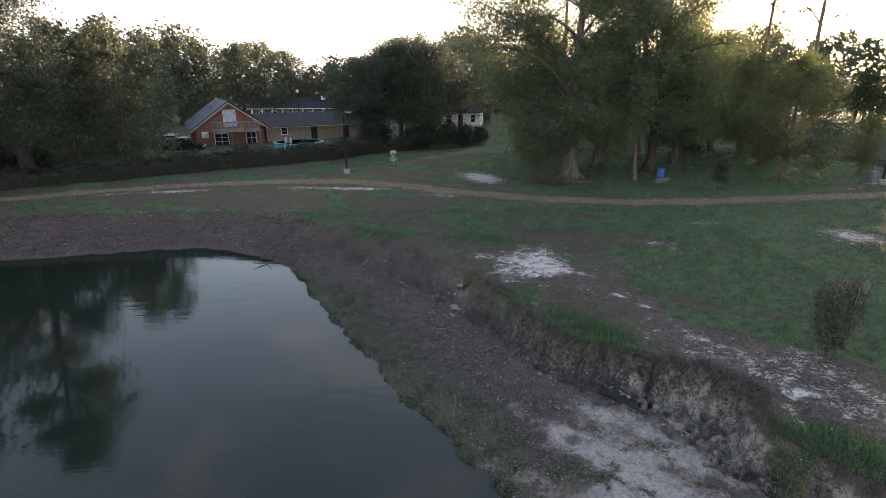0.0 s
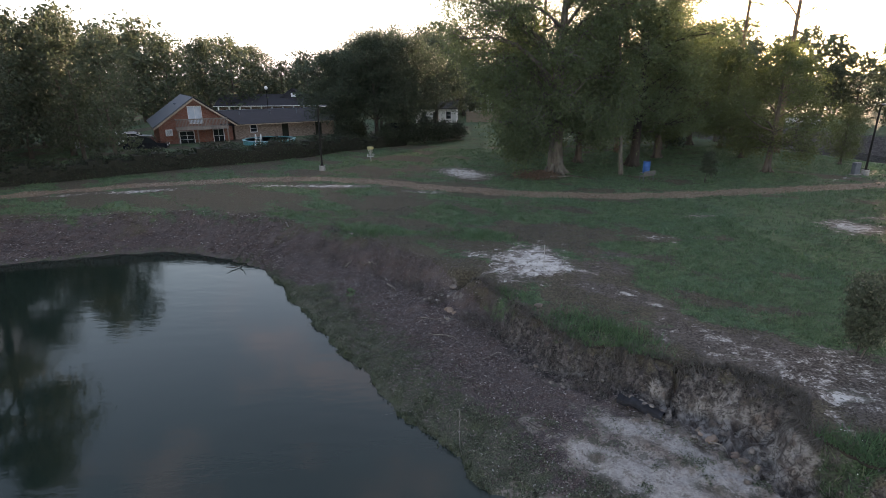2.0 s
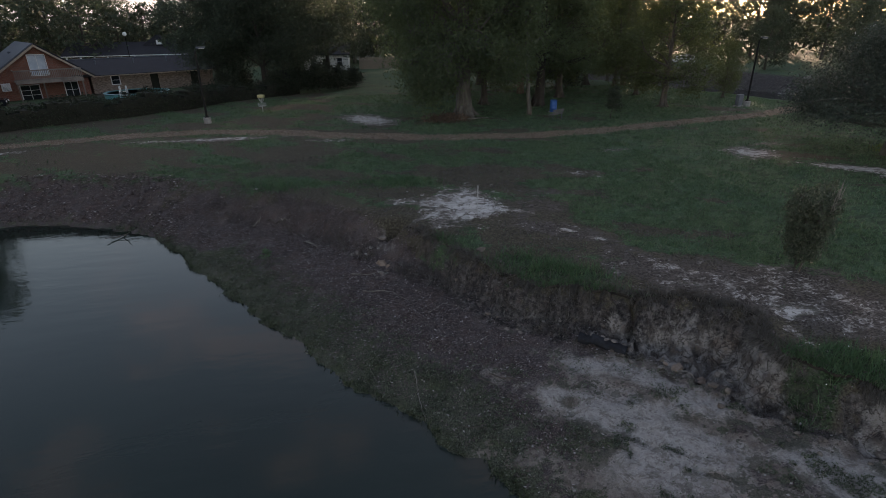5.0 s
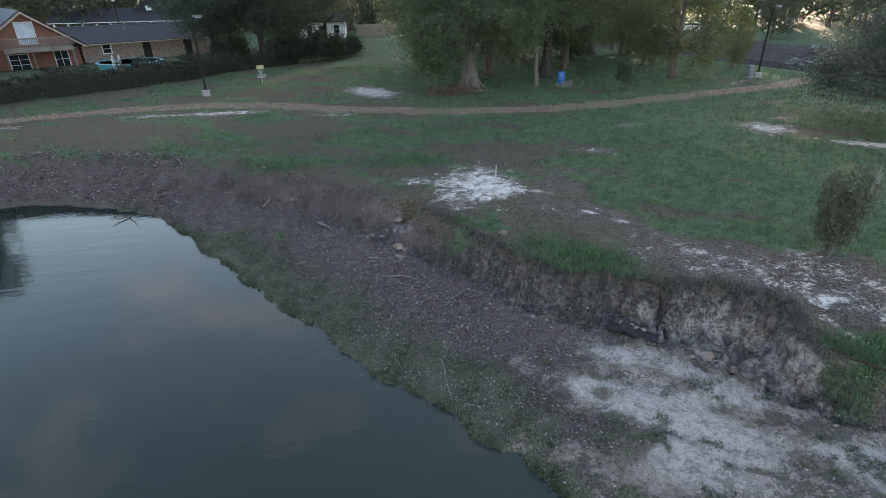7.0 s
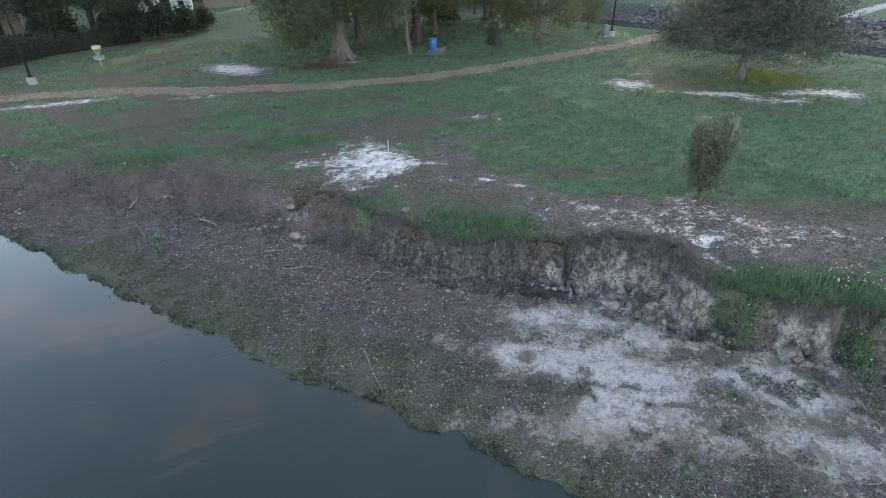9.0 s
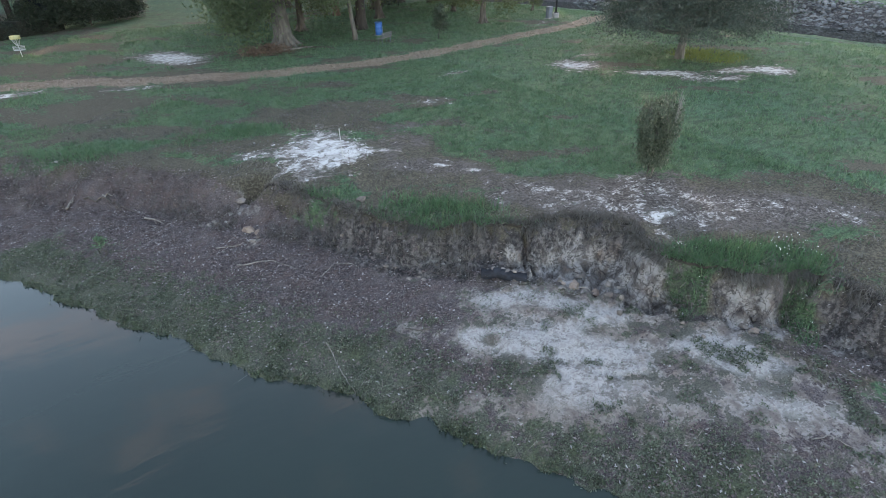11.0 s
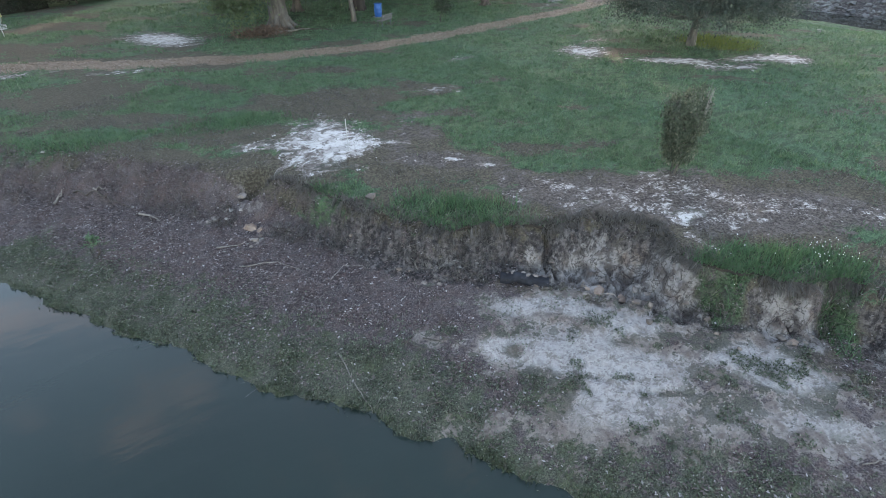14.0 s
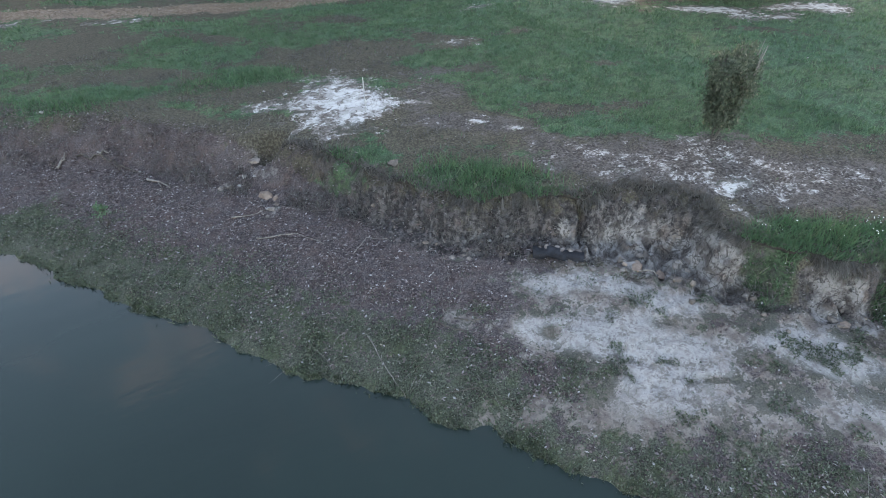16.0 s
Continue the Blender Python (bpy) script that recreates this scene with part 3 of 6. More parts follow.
def distance(x, y, line, closed=True):
    """The distance to a line in the plan, and on which side: inside a closed one, or to the right of an open one, is negative."""
    best, side = np.full(x.shape, 1e9), np.zeros(x.shape)
    inside = np.zeros(x.shape, bool)
    nxt = np.roll(line, -1, 0) if closed else line[1:]
    for (ax, ay), (bx, by) in zip(line if closed else line[:-1], nxt):
        dx, dy = bx - ax, by - ay
        t = np.clip(((x - ax) * dx + (y - ay) * dy) / (dx * dx + dy * dy + 1e-12), 0, 1)
        d = np.hypot(x - ax - t * dx, y - ay - t * dy)
        near = d < best
        best = np.where(near, d, best)
        side = np.where(near, np.sign((y - ay) * dx - (x - ax) * dy), side)
        if closed and ay != by:
            inside ^= ((ay > y) != (by > y)) & (x < dx * (y - ay) / dy + ax)
    return np.where(inside, -best, best) if closed else best * np.where(side == 0, 1, side)


W_LINE, F_LINE, L_LINE = smooth_line(WATERLINE), smooth_line(FOOT), smooth_line(LIP)
T_LINE, D_LINE = smooth_line(TRACK, False), smooth_line(DITCH, False)


def relief(x, y):
    """Height of the ground and the plan's distances, at arrays of places."""
    x, y = np.asarray(x, float), np.asarray(y, float)
    wob = (wavy(x, y, 0.9, 3) - 0.5) * 0.9 + (wavy(x, y, 2.7, 5) - 0.5) * 0.45
    near = np.clip(1 - np.hypot(x - 4, y - 16) / 22, 0, 1)
    near = np.where(near > 0, 1.0, 0.6)
    dw = distance(x, y, W_LINE) + (wavy(x, y, 1.1, 11) - 0.5) * 0.6 + (wavy(x, y, 4.5, 13, 2) - 0.5) * 0.22
    scallop = ((wavy(x, y, 1.5, 7, 2) - 0.5) * 0.55 + (wavy(x, y, 5.0, 9, 2) - 0.5) * 0.16) * (1 - step(y, 17, 20))
    df = distance(x, y, F_LINE) + wob * near + scallop * 0.5
    dl = distance(x, y, L_LINE) + wob * 0.75 * near + scallop
    foot_z, lip_z = 0.62, 1.72
    z = np.where(dw < 0, np.maximum(dw * 0.35, -1.4), 0)
    t = np.clip(dw, 0, None) / np.maximum(np.clip(dw, 0, None) + np.clip(-df, 0, None), 1e-3)
    z = np.where((dw >= 0) & (df < 0), foot_z * t ** 0.85, z)
    t = np.clip(df, 0, None) / np.maximum(np.clip(df, 0, None) + np.clip(-dl, 0, None), 1e-3)
    steep = 1 - step(y - 0.25 * x, 21.5, 24.5)
    z = np.where((df >= 0) & (dw >= 0), foot_z + (lip_z - foot_z) * ((1 - 0.62 * steep) * t + 0.62 * steep * step(t, 0.36, 0.94)), z)
    z = np.where((dl >= 0) & (df >= 0), lip_z + 0.26 * (1 - np.exp(-np.clip(dl, 0, None) / 5)), z)
    # collapsed hollow in the lip
    z -= 0.50 * crease(x, y, FISSURE, 0.07) + 0.05 * crease(x, y, CRACK, 0.05)
    hol = np.exp(-(((x - 1.4) / 0.5) ** 2 + ((y - 23.15) / 0.45) ** 2) ** 2)
    z -= np.minimum(0.8 * hol, np.maximum(z - 0.7, 0))
    # the ditch beyond the lawn, with a higher far bank
    dd = distance(x, y, D_LINE, False)      # far side positive
    dd = dd + (wavy(x, y, 0.25, 21) - 0.5) * 2.0
    z -= 1.05 * step(dd, -17, -6.5) * (dw > 0)
    z = np.where(dd > -8.5, z * step(-dd, 3.0, 5.8) + (-0.3) * (1 - step(-dd, 3.0, 5.8)), z)
    z = np.where(dd > 2.6, far_bank(dd), z)
    # gentle unevenness
    land = step(dw, 0.0, 0.6)
    z += land * ((wavy(x, y, 0.22, 31) - 0.5) * 0.16 + (wavy(x, y, 1.1, 33) - 0.5) * 0.07 + (wavy(x, y, 4.1, 35) - 0.5) * 0.05)
    rough = step(df, -0.3, 0.2) * (1 - step(dl, -0.1, 0.5)) * (0.25 + 0.75 * steep)
    z += land * rough * ((wavy(x, y, 3.3, 41) - 0.5) * 0.35 + (wavy(x, y, 8.0, 43, 2) - 0.5) * 0.20 - np.abs(wavy(x, y, 2.2, 45, 3) - 0.5) * 0.5)
    # hummocks of the trodden bank
    bankside = land * (1 - step(dl, -0.2, 0.4)) * step(dw, 0.15, 0.6)
    z += bankside * ((wavy(x, y, 2.4, 61, 3) - 0.5) * 0.13 + (wavy(x, y, 6.5, 63, 2) - 0.5) * 0.07)
    # rills down the bare clay
    pale = pale_clay(x, y, df, dl)
    u, v = x * 0.75 - y * 0.66, x * 0.66 + y * 0.75
    z -= pale * (0.55 * (0.5 - np.abs(wavy(u * 1.9, v * 0.6, 1.0, 49, 3) - 0.5) * 2.2) * step(df, -0.2, 0.4) + 0.10 * (wavy(x, y, 6.0, 50, 2) - 0.5))
    z += 0.45 * np.exp(-(((x - 7.6) / 1.0) ** 2 + ((y - 13.3) / 1.3) ** 2)) * land * (np.abs(wavy(x, y, 1.7, 47, 4) - 0.5) * 2.4 - 0.35)
    return z, dw, df, dl, dd


def far_bank(dd):
    """Height of the ditch's far bank over the distance from its middle."""
    return -0.3 + 2.5 * step(dd, 2.6, 8.4) + 0.25 * step(dd, 9, 30)


def pale_clay(x, y, df, dl):
    return np.clip(sum(s * blob(x, y, *b) for *b, s in PALE), 0, 1.2) * step(df, -0.7, -0.2) * (1 - step(dl, -0.18, 0.12))


def crease(x, y, pts, width):
    return np.exp(-(distance(x, y, np.array(pts), False) / width) ** 2)


def blob(x, y, cx, cy, rx, ry, rot=0.0):
    c, s = math.cos(radians(rot)), math.sin(radians(rot))
    u, v = (x - cx) * c + (y - cy) * s, -(x - cx) * s + (y - cy) * c
    return np.exp(-((u / rx) ** 2 + (v / ry) ** 2))


# pale sand: x, y, half-lengths, turn, strength
SAND = [
    (4.45, 24.6, 2.2, 1.6, 67, 1.75), (3.0, 24.9, 0.8, 0.45, -10, 0.6), (5.2, 23.3, 0.8, 0.6, -30, 1.4), (3.7, 22.8, 1.2, 0.8, -30, 0.7), (6.45, 22.6, 0.7, 0.25, -40, 1.1), (7.2, 20.35, 0.5, 0.12, -40, 1.0), (7.9, 19.25, 0.5, 0.12, -40, 1.0), (2.9, 22.05, 0.5, 0.14, -20, 0.95), (7.14, 20.2, 0.6, 0.14, -30, 0.95), (8.06, 19.05, 0.6, 0.14, -30, 0.95), (1.7, 25.5, 0.9, 0.4, -20, 0.55),
    (3.3, 46.4, 1.6, 2.9, 25, 2.2), (-6.8, 41.9, 3.6, 0.6, -6, 1.7), (-11.8, 42.4, 2.4, 0.4, 0, 1.1), (-20.8, 41.1, 2.6, 0.6, 12, 1.7), (-25.5, 40.0, 1.8, 0.4, 15, 1.0),
]
SAND_BY_TREES = [
    (-0.2, 39.1, 1.6, 0.45, -20, 1.3), (22.6, 28.2, 1.4, 1.5, 0, 1.9), (24.6, 24.0, 1.7, 0.7, -40, 1.8), (25.6, 23.0, 1.2, 0.7, -40, 1.0), (28.6, 21.6, 1.6, 0.7, -20, 1.7), (30.2, 20.2, 1.2, 1.0, 0, 2.2), (25.06, 21.9, 1.0, 0.7, -20, 1.2), (26.6, 20.7, 1.2, 0.6, -20, 1.5), (25.3, 29.6, 0.9, 0.6, 0, 1.2),
    (15.8, 31.0, 1.3, 0.6, 0, 1.0), (11.4, 26.9, 1.3, 0.6, -20, 0.85), (40, 23, 2, 0.6, 70, 0.6), (33, 41.5, 3.5, 0.5, 20, 0.7),
]
SAND_BANK = [
    (4.6, 12.6, 1.2, 0.8, -45, 1.15), (5.5, 11.6, 1.1, 0.9, -45, 1.25), (5.9, 13.5, 0.9, 0.6, -45, 1.5), (6.7, 12.1, 1.0, 0.7, -45, 1.15), (6.35, 10.4, 1.2, 0.6, -45, 0.85), (5.6, 9.5, 1.5, 0.8, -45, 0.4), (8.5, 8.5, 1.3, 0.45, -45, 0.85), (7.9, 7.4, 1.2, 0.6, -45, 0.75), (7.7, 9.5, 0.9, 0.4, -45, 0.85),
    (6.9, 8.3, 1.6, 1.1, -20, 0.62), (8.2, 6.0, 1.5, 1.2, 0, 0.75), (3.7, 13.3, 0.7, 0.5, -45, 1.0), (2.6, 14.6, 0.55, 0.35, -40, 0.95), (3.6, 11.1, 1.4, 0.9, -45, 0.62), (4.5, 10.6, 1.2, 0.8, -45, 0.72),
    (3.55, 16.25, 0.4, 0.25, -30, 0.8), (3.2, 13.9, 1.0, 0.5, -42, 0.45), (4.8, 14.2, 1.0, 0.5, -40, 1.05), (8.3, 9.6, 1.0, 0.9, -45, 0.95), (2.0, 11.9, 0.7, 0.35, -40, 0.6), (1.6, 12.4, 0.4, 0.3, 0, 0.5), (5.2, 9.6, 3.4, 2.4, -42, 0.42), (4.3, 15.0, 1.5, 0.7, -45, 0.42), (7.2, 11.0, 2.2, 1.0, -48, 0.4),
]
# weeds that stand in the sand
TUFT = [
    (3.94, 13.07, 0.22, 0.18, -40, 1.0), (5.85, 12.62, 0.29, 0.22, -40, 1.0), (5.46, 13.33, 0.40, 0.16, -45, 0.9), (6.6, 11.25, 0.80, 0.24, -45, 0.95), (6.87, 9.72, 0.72, 0.36, -50, 0.9), (3.43, 11.8, 0.72, 0.32, -45, 0.9),
    (3.03, 14.5, 0.40, 0.20, -40, 0.9), (4.2, 11.6, 0.32, 0.20, -40, 0.9), (5.9, 8.2, 0.72, 0.32, -40, 0.7),
]
CRACK = [(4.2, 12.15), (4.44, 11.89), (4.78, 11.48), (5.04, 10.84), (5.36, 10.5), (5.93, 9.94), (6.5, 9.55)]
FISSURE = [(7.05, 15.45), (6.9, 15.1), (6.62, 14.9), (6.7, 14.65), (6.6, 14.35)]
# bare pale clay on the scarp
PALE = [
    (7.9, 14.0, 0.7, 0.5, -35, 0.45), (8.45, 13.2, 0.45, 0.5, -20, 0.45), (8.3, 12.4, 0.4, 0.5, 0, 0.4), (9.6, 9.3, 0.6, 0.4, -45, 0.45),
    (7.4, 13.5, 0.75, 0.75, -45, 1.15), (6.33, 14.85, 0.32, 0.45, -20, 1.1), (7.9, 12.6, 0.6, 0.7, 0, 1.0), (8.3, 11.7, 0.45, 0.6, 0, 0.95), (9.3, 9.4, 0.6, 0.8, -20, 1.05), (9.9, 8.0, 0.5, 0.8, 0, 0.8), (4.3, 16.45, 0.35, 0.3, 0, 0.5),
    (7.05, 14.2, 0.5, 0.5, 0, 0.7), (0.85, 23.2, 0.3, 0.4, 0, 0.6), (1.0, 22.5, 0.5, 0.25, -40, 0.5), (7.2, 13.2, 1.2, 1.0, -45, 0.35), (8.7, 10.6, 0.7, 1.0, -20, 0.5), (3.0, 19.0, 0.3, 0.3, 0, 0.3),
]
SAND_LANE = [
    (11.7, 15.45, 0.40, 0.2, -20, 1.6), (10.55, 13.2, 0.50, 0.26, -30, 1.6), (9.55, 12.35, 0.24, 0.6, -15, 1.15), (10.1, 13.1, 0.3, 0.5, -25, 1.0), (12.4, 11.9, 0.45, 0.14, -40, 1.1), (8.85, 15.5, 0.35, 0.16, -40, 1.2), (7.95, 15.6, 0.35, 0.13, -40, 1.0), (2.3, 23.1, 0.8, 0.16, 25, 0.95), (0.53, 21.1, 0.35, 0.2, 40, 1.0), (-0.36, 23.1, 0.35, 0.2, 20, 1.0), (1.8, 25.4, 0.9, 0.4, -20, 0.5),
]
# worn lane of crusted soil
LANE = [
    (12.0, 14.9, 1.4, 0.7, -20, 0.7),     (10.4, 14.2, 3.0, 1.5, -50, 1.0), (12.8, 11.9, 2.3, 1.2, -40, 0.85), (8.3, 16.6, 2.0, 0.8, -40, 0.8), (14.6, 10.0, 2.4, 1.0, -40, 0.5), (6.9, 20.4, 2.8, 0.9, -50, 0.75), (7.4, 23.0, 1.8, 0.9, -30, 0.62), (3.2, 22.6, 1.0, 0.6, 0, 0.6), (8.4, 24.6, 1.8, 0.7, -20, 0.55),
]
LUSH = [
    (5.4, 17.5, 2.0, 0.80, -45, 1.15), (2.9, 20.9, 0.9, 0.5, -50, 0.7), (9.6, 11.3, 0.75, 0.6, -50, 1.2), (10.5, 10.6, 1.0, 0.55, -45, 1.2), (11.3, 9.7, 0.8, 0.6, -45, 1.2),
    (2.0, 28.4, 2.6, 1.1, -20, 0.65), (-3.6, 29.8, 2.4, 1.0, -35, 0.6), (-9.0, 34.5, 3.5, 1.0, -20, 0.5), (-3.0, 33.5, 4.0, 1.2, -20, 0.5), (31.0, 24.9, 2.0, 2.2, 0, 0.8),
]
# grass that has slid down over the scarp
SPILL = [(8.85, 11.15, 0.42, 0.50, 20, 1.3), (8.60, 10.70, 0.28, 0.40, 20, 1.0), (10.35, 9.00, 0.50, 0.36, 50, 1.3), (9.95, 8.50, 0.48, 0.32, 50, 1.25)]
# grass that keeps green between the worn places
VERDANT = [
    (8.6, 20.9, 0.8, 1.2, 20, 0.9), (9.6, 25.8, 2.2, 1.2, -10, 0.8), (9.5, 18.2, 1.4, 0.5, -40, 0.9), (11.4, 19.6, 1.3, 0.8, -30, 0.8), (16.5, 23.5, 4.0, 3.0, -30, 0.7), (17.0, 16.5, 4.0, 3.0, -30, 0.6),
    (-2.2, 29.4, 1.4, 0.9, -30, 0.9), (0.6, 31.7, 2.6, 0.8, -25, 0.9), (2.7, 28.5, 1.4, 1.0, -30, 0.9), (-4.8, 29.9, 1.3, 0.8, -30, 0.8), (-0.7, 27.5, 0.7, 0.5, -40, 0.7), (13.5, 33.0, 5.0, 2.0, -10, 0.5), (3.2, 20.2, 0.7, 0.5, -40, 0.9),
]
DRY = [
    (7.3, 22.7, 1.5, 1.2, -30, 1.0), (6.5, 19.9, 1.7, 0.8, -45, 1.1), (4.9, 20.4, 0.9, 0.6, -30, 0.9), (9.7, 19.7, 0.8, 0.4, -40, 0.7), (5.7, 29.7, 1.6, 0.8, -20, 0.9), (10.0, 33.0, 2.2, 0.9, -10, 0.8), (12.2, 18.3, 1.1, 0.4, -30, 0.9), (13.8, 21.7, 1.6, 0.6, -30, 0.6), (1.0, 29.2, 0.9, 0.5, -20, 0.9), (-1.1, 31.5, 1.2, 0.5, -20, 0.8), (-1.3, 36.2, 3.5, 0.9, -25, 0.8), (11.5, 26.6, 1.6, 0.8, -20, 0.9),
    (13.0, 8.7, 1.6, 0.9, -40, 0.9), (12.2, 8.0, 1.3, 0.8, -40, 0.9),
    (4.6, 29.7, 2.4, 1.1, -20, 0.7),     (8.0, 19.0, 5.5, 1.6, -50, 0.55), (11.5, 13.0, 5.0, 1.8, -45, 0.75), (-14, 38.8, 11, 2.0, 8, 0.45), (-1, 36.5, 5, 1.2, -25, 0.45), (7.5, 26.5, 3.5, 2.0, -20, 0.5),
    (8.5, 43.0, 2.5, 1.0, 0, 0.7), (16.5, 43.5, 4.0, 1.0, 0, 0.5), (26, 26.5, 4.5, 2.5, -30, 0.45), (36, 30, 5, 6, 0, 0.3), (14, 38.5, 5, 0.8, 0, 0.4),
]


def masks(x, y, z, dw, df, dl, dd):
    """What covers the ground at each place, from 0 to 1."""
    m = {}
    m["sand"] = sum(s * blob(x, y, *b) for *b, s in SAND + SAND_BY_TREES + SAND_LANE) + np.clip(sum(s * blob(x, y, *b) for *b, s in SAND_BANK), 0, 1.5) - 0.25
    tuft = np.clip(sum(s * blob(x, y, *b) for *b, s in TUFT) * (0.55 + 0.9 * wavy(x, y, 3.0, 85, 3)) + 0.55 * crease(x, y, CRACK, 0.07) * step(wavy(x, y, 2.5, 87, 2), 0.35, 0.6), 0, 1)
    m["sand"] = m["sand"] - 0.85 * tuft
    m["lane"] = np.clip(sum(s * blob(x, y, *b) for *b, s in LANE), 0, 1.1) * step(dl, -0.2, 0.3)
    spill = np.clip(sum(s * blob(x, y, *b) for *b, s in SPILL), 0, 1.2)
    m["lush"] = sum(s * blob(x, y, *b) for *b, s in LUSH) * step(dl, -0.5, 0.0) + spill
    m["crust"] = np.clip(step(dl, -0.1, 0.4), 0, 1)
    m["pale"] = pale_clay(x, y, df, dl) * (1 - np.clip(spill, 0, 1))
    # thin turf: broad mottling drawn out along the bank
    u, v = x * 0.74 - y * 0.67, x * 0.67 + y * 0.74
    mottle = wavy(u * 0.55, v * 1.3, 0.55, 81, 5) - 0.5
    m["dry"] = np.clip(sum(s * blob(x, y, *b) for *b, s in DRY), 0, 1) * 0.75 + 0.35 * np.exp(-np.clip(dl, 0, 9) / 1.5) + 0.26 + 2.7 * mottle + 0.12 - 0.46 * step(x + 0.35 * y, 18, 27) - 0.9 * np.clip(sum(s * blob(x, y, *b) for *b, s in VERDANT), 0, 1)
    m["dry"] = m["dry"] + 0.35 * np.clip(m["lane"], 0, 1) + 0.9 * np.exp(-(np.clip(dl - 0.4, 0, 9) / 0.9) ** 2) * step(y, 20.5, 22.5) * (1 - step(y, 30, 33))
    m["dry"] = m["dry"] + 1.0 * np.exp(-(np.clip(dl, 0, 9) / 1.1) ** 2) * step(y, 11.3, 12.6) * (1 - step(y, 16.0, 17.5)) * (1 - np.clip(m["lush"], 0, 1))
    far_side = step(y, 26, 31)
    m["litter"] = 1 - step((dl + 0.5 + 1.6 * far_side) / (1 + 2.4 * far_side), 0, 1.1)
    m["litter"] = np.where(x + (y - 15) * 0.5 > 5.0, m["litter"] * 0.42, m["litter"])
    m["litter"] = m["litter"] * (1 - 0.45 * step(wavy(x, y, 0.5, 89, 4), 0.50, 0.60) * step(y, 26, 30))
    band = np.where(y > 26, 0.5, 1.9 - 0.02 * np.clip(y - 15, 0, 20))
    right = step(10.5 - (y - x * 0.9), 0, 5)
    m["shore"] = np.clip((1 - step(dw, 0.3 * band, 1.7 * band + 0.9 * right)), 0, 1) * 1.0
    m["shore"] = m["shore"] * (1 - 0.6 * step(y, 26, 29))
    m["shore"] = np.maximum(m["shore"] * (1 - 0.3 * step(x - y, -11.5, -8.5)), tuft * 0.9)
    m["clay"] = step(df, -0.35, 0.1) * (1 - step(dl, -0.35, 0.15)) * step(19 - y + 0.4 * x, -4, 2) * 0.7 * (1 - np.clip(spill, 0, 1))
    dt = np.abs(distance(x, y, T_LINE, False)) + (wavy(x, y, 0.8, 51) - 0.5) * 0.8
    m["track"] = 1 - step(dt, 0.50, 1.25)
    # bare dirt and broken concrete on the far bank of the ditch
    m["clay"] = np.maximum(m["clay"], step(dd, 1.5, 2.5) * (1 - step(dd, 6.6, 9.0)) * 0.95)
    return m


def spaced(parts):
    """Coordinates from (start, end, step) stretches."""
    out = [np.arange(a, b - 1e-6, s) for a, b, s in parts]
    return np.concatenate(out + [[parts[-1][1]]])


def build_ground():
    gx = np.concatenate([-np.geomspace(3500, 62, 26), spaced([(-60, -30, 1.0), (-30, -8, 0.45), (-8, -3, 0.22), (-3, 5.4, 0.11), (5.4, 10.4, 0.06), (10.4, 12, 0.1), (12, 18, 0.2), (18, 34, 0.45), (34, 68, 0.7)]), np.geomspace(70, 3500, 26)])
    gy = np.concatenate([-np.geomspace(3500, 32, 22), spaced([(-30, 3, 1.1), (3, 6, 0.2), (6, 7.6, 0.1), (7.6, 16.6, 0.06), (16.6, 25, 0.11), (25, 31, 0.2), (31, 50, 0.35), (50, 75, 0.8)]), np.geomspace(77, 3500, 30)])
    nx, ny = len(gx), len(gy)
    x, y = (a.ravel() for a in np.meshgrid(gx, gy))
    z, dw, df, dl, dd = relief(x, y)
    me = bpy.data.meshes.new("ground")
    i = (np.arange(ny - 1)[:, None] * nx + np.arange(nx - 1)[None, :]).ravel()
    faces = np.stack([i, i + 1, i + nx + 1, i + nx], 1).astype(np.int32)
    me.vertices.add(nx * ny)
    me.vertices.foreach_set("co", np.stack([x, y, z], 1).astype(np.float32).ravel())
    me.loops.add(faces.size)
    me.loops.foreach_set("vertex_index", faces.ravel())
    me.polygons.add(len(faces))
    me.polygons.foreach_set("loop_start", np.arange(len(faces), dtype=np.int32) * 4)
    me.update(calc_edges=True)
    me.shade_smooth()
    for key, val in masks(x, y, z, dw, df, dl, dd).items():
        at = me.attributes.new(key, "FLOAT", "POINT")
        at.data.foreach_set("value", val.astype(np.float32))
    me.materials.append(GROUND)
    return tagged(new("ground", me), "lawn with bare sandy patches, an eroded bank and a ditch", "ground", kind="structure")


ground = build_ground()


def ground_z(x, y):
    return float(relief(np.array([x]), np.array([y]))[0][0])


def flat_water(name, mat, x0, x1, y0, y1, z, label):
    g = Geo()
    nx, ny = 12, 12
    xs, ys = np.linspace(x0, x1, nx + 1), np.linspace(y0, y1, ny + 1)
    g.add([(a, b, z) for b in ys for a in xs], [(j * (nx + 1) + i, j * (nx + 1) + i + 1, (j + 1) * (nx + 1) + i + 1, (j + 1) * (nx + 1) + i) for j in range(ny) for i in range(nx)])
    return tagged(part(name, g, mat), label, "water", kind="structure")


flat_water("water", WATER, -55, 14, -32, 40, 0.0, "still dark green pond water with faint ripples")
flat_water("water_ditch", DITCH_WATER, 44, 62, -60, 70, 0.22, "narrow strip of dark ditch water")

# ---- trees ----


def bend(a, b, g, sag=0.12, n=5):
    a, b = np.array(a, float), np.array(b, float)
    off = g.normal(size=3) * np.linalg.norm(b - a) * sag
    return [a + (b - a) * t + off * math.sin(math.pi * t) + np.array([0, 0, np.linalg.norm(b - a) * 0.10 * math.sin(math.pi * t)]) for t in np.linspace(0, 1, n)]


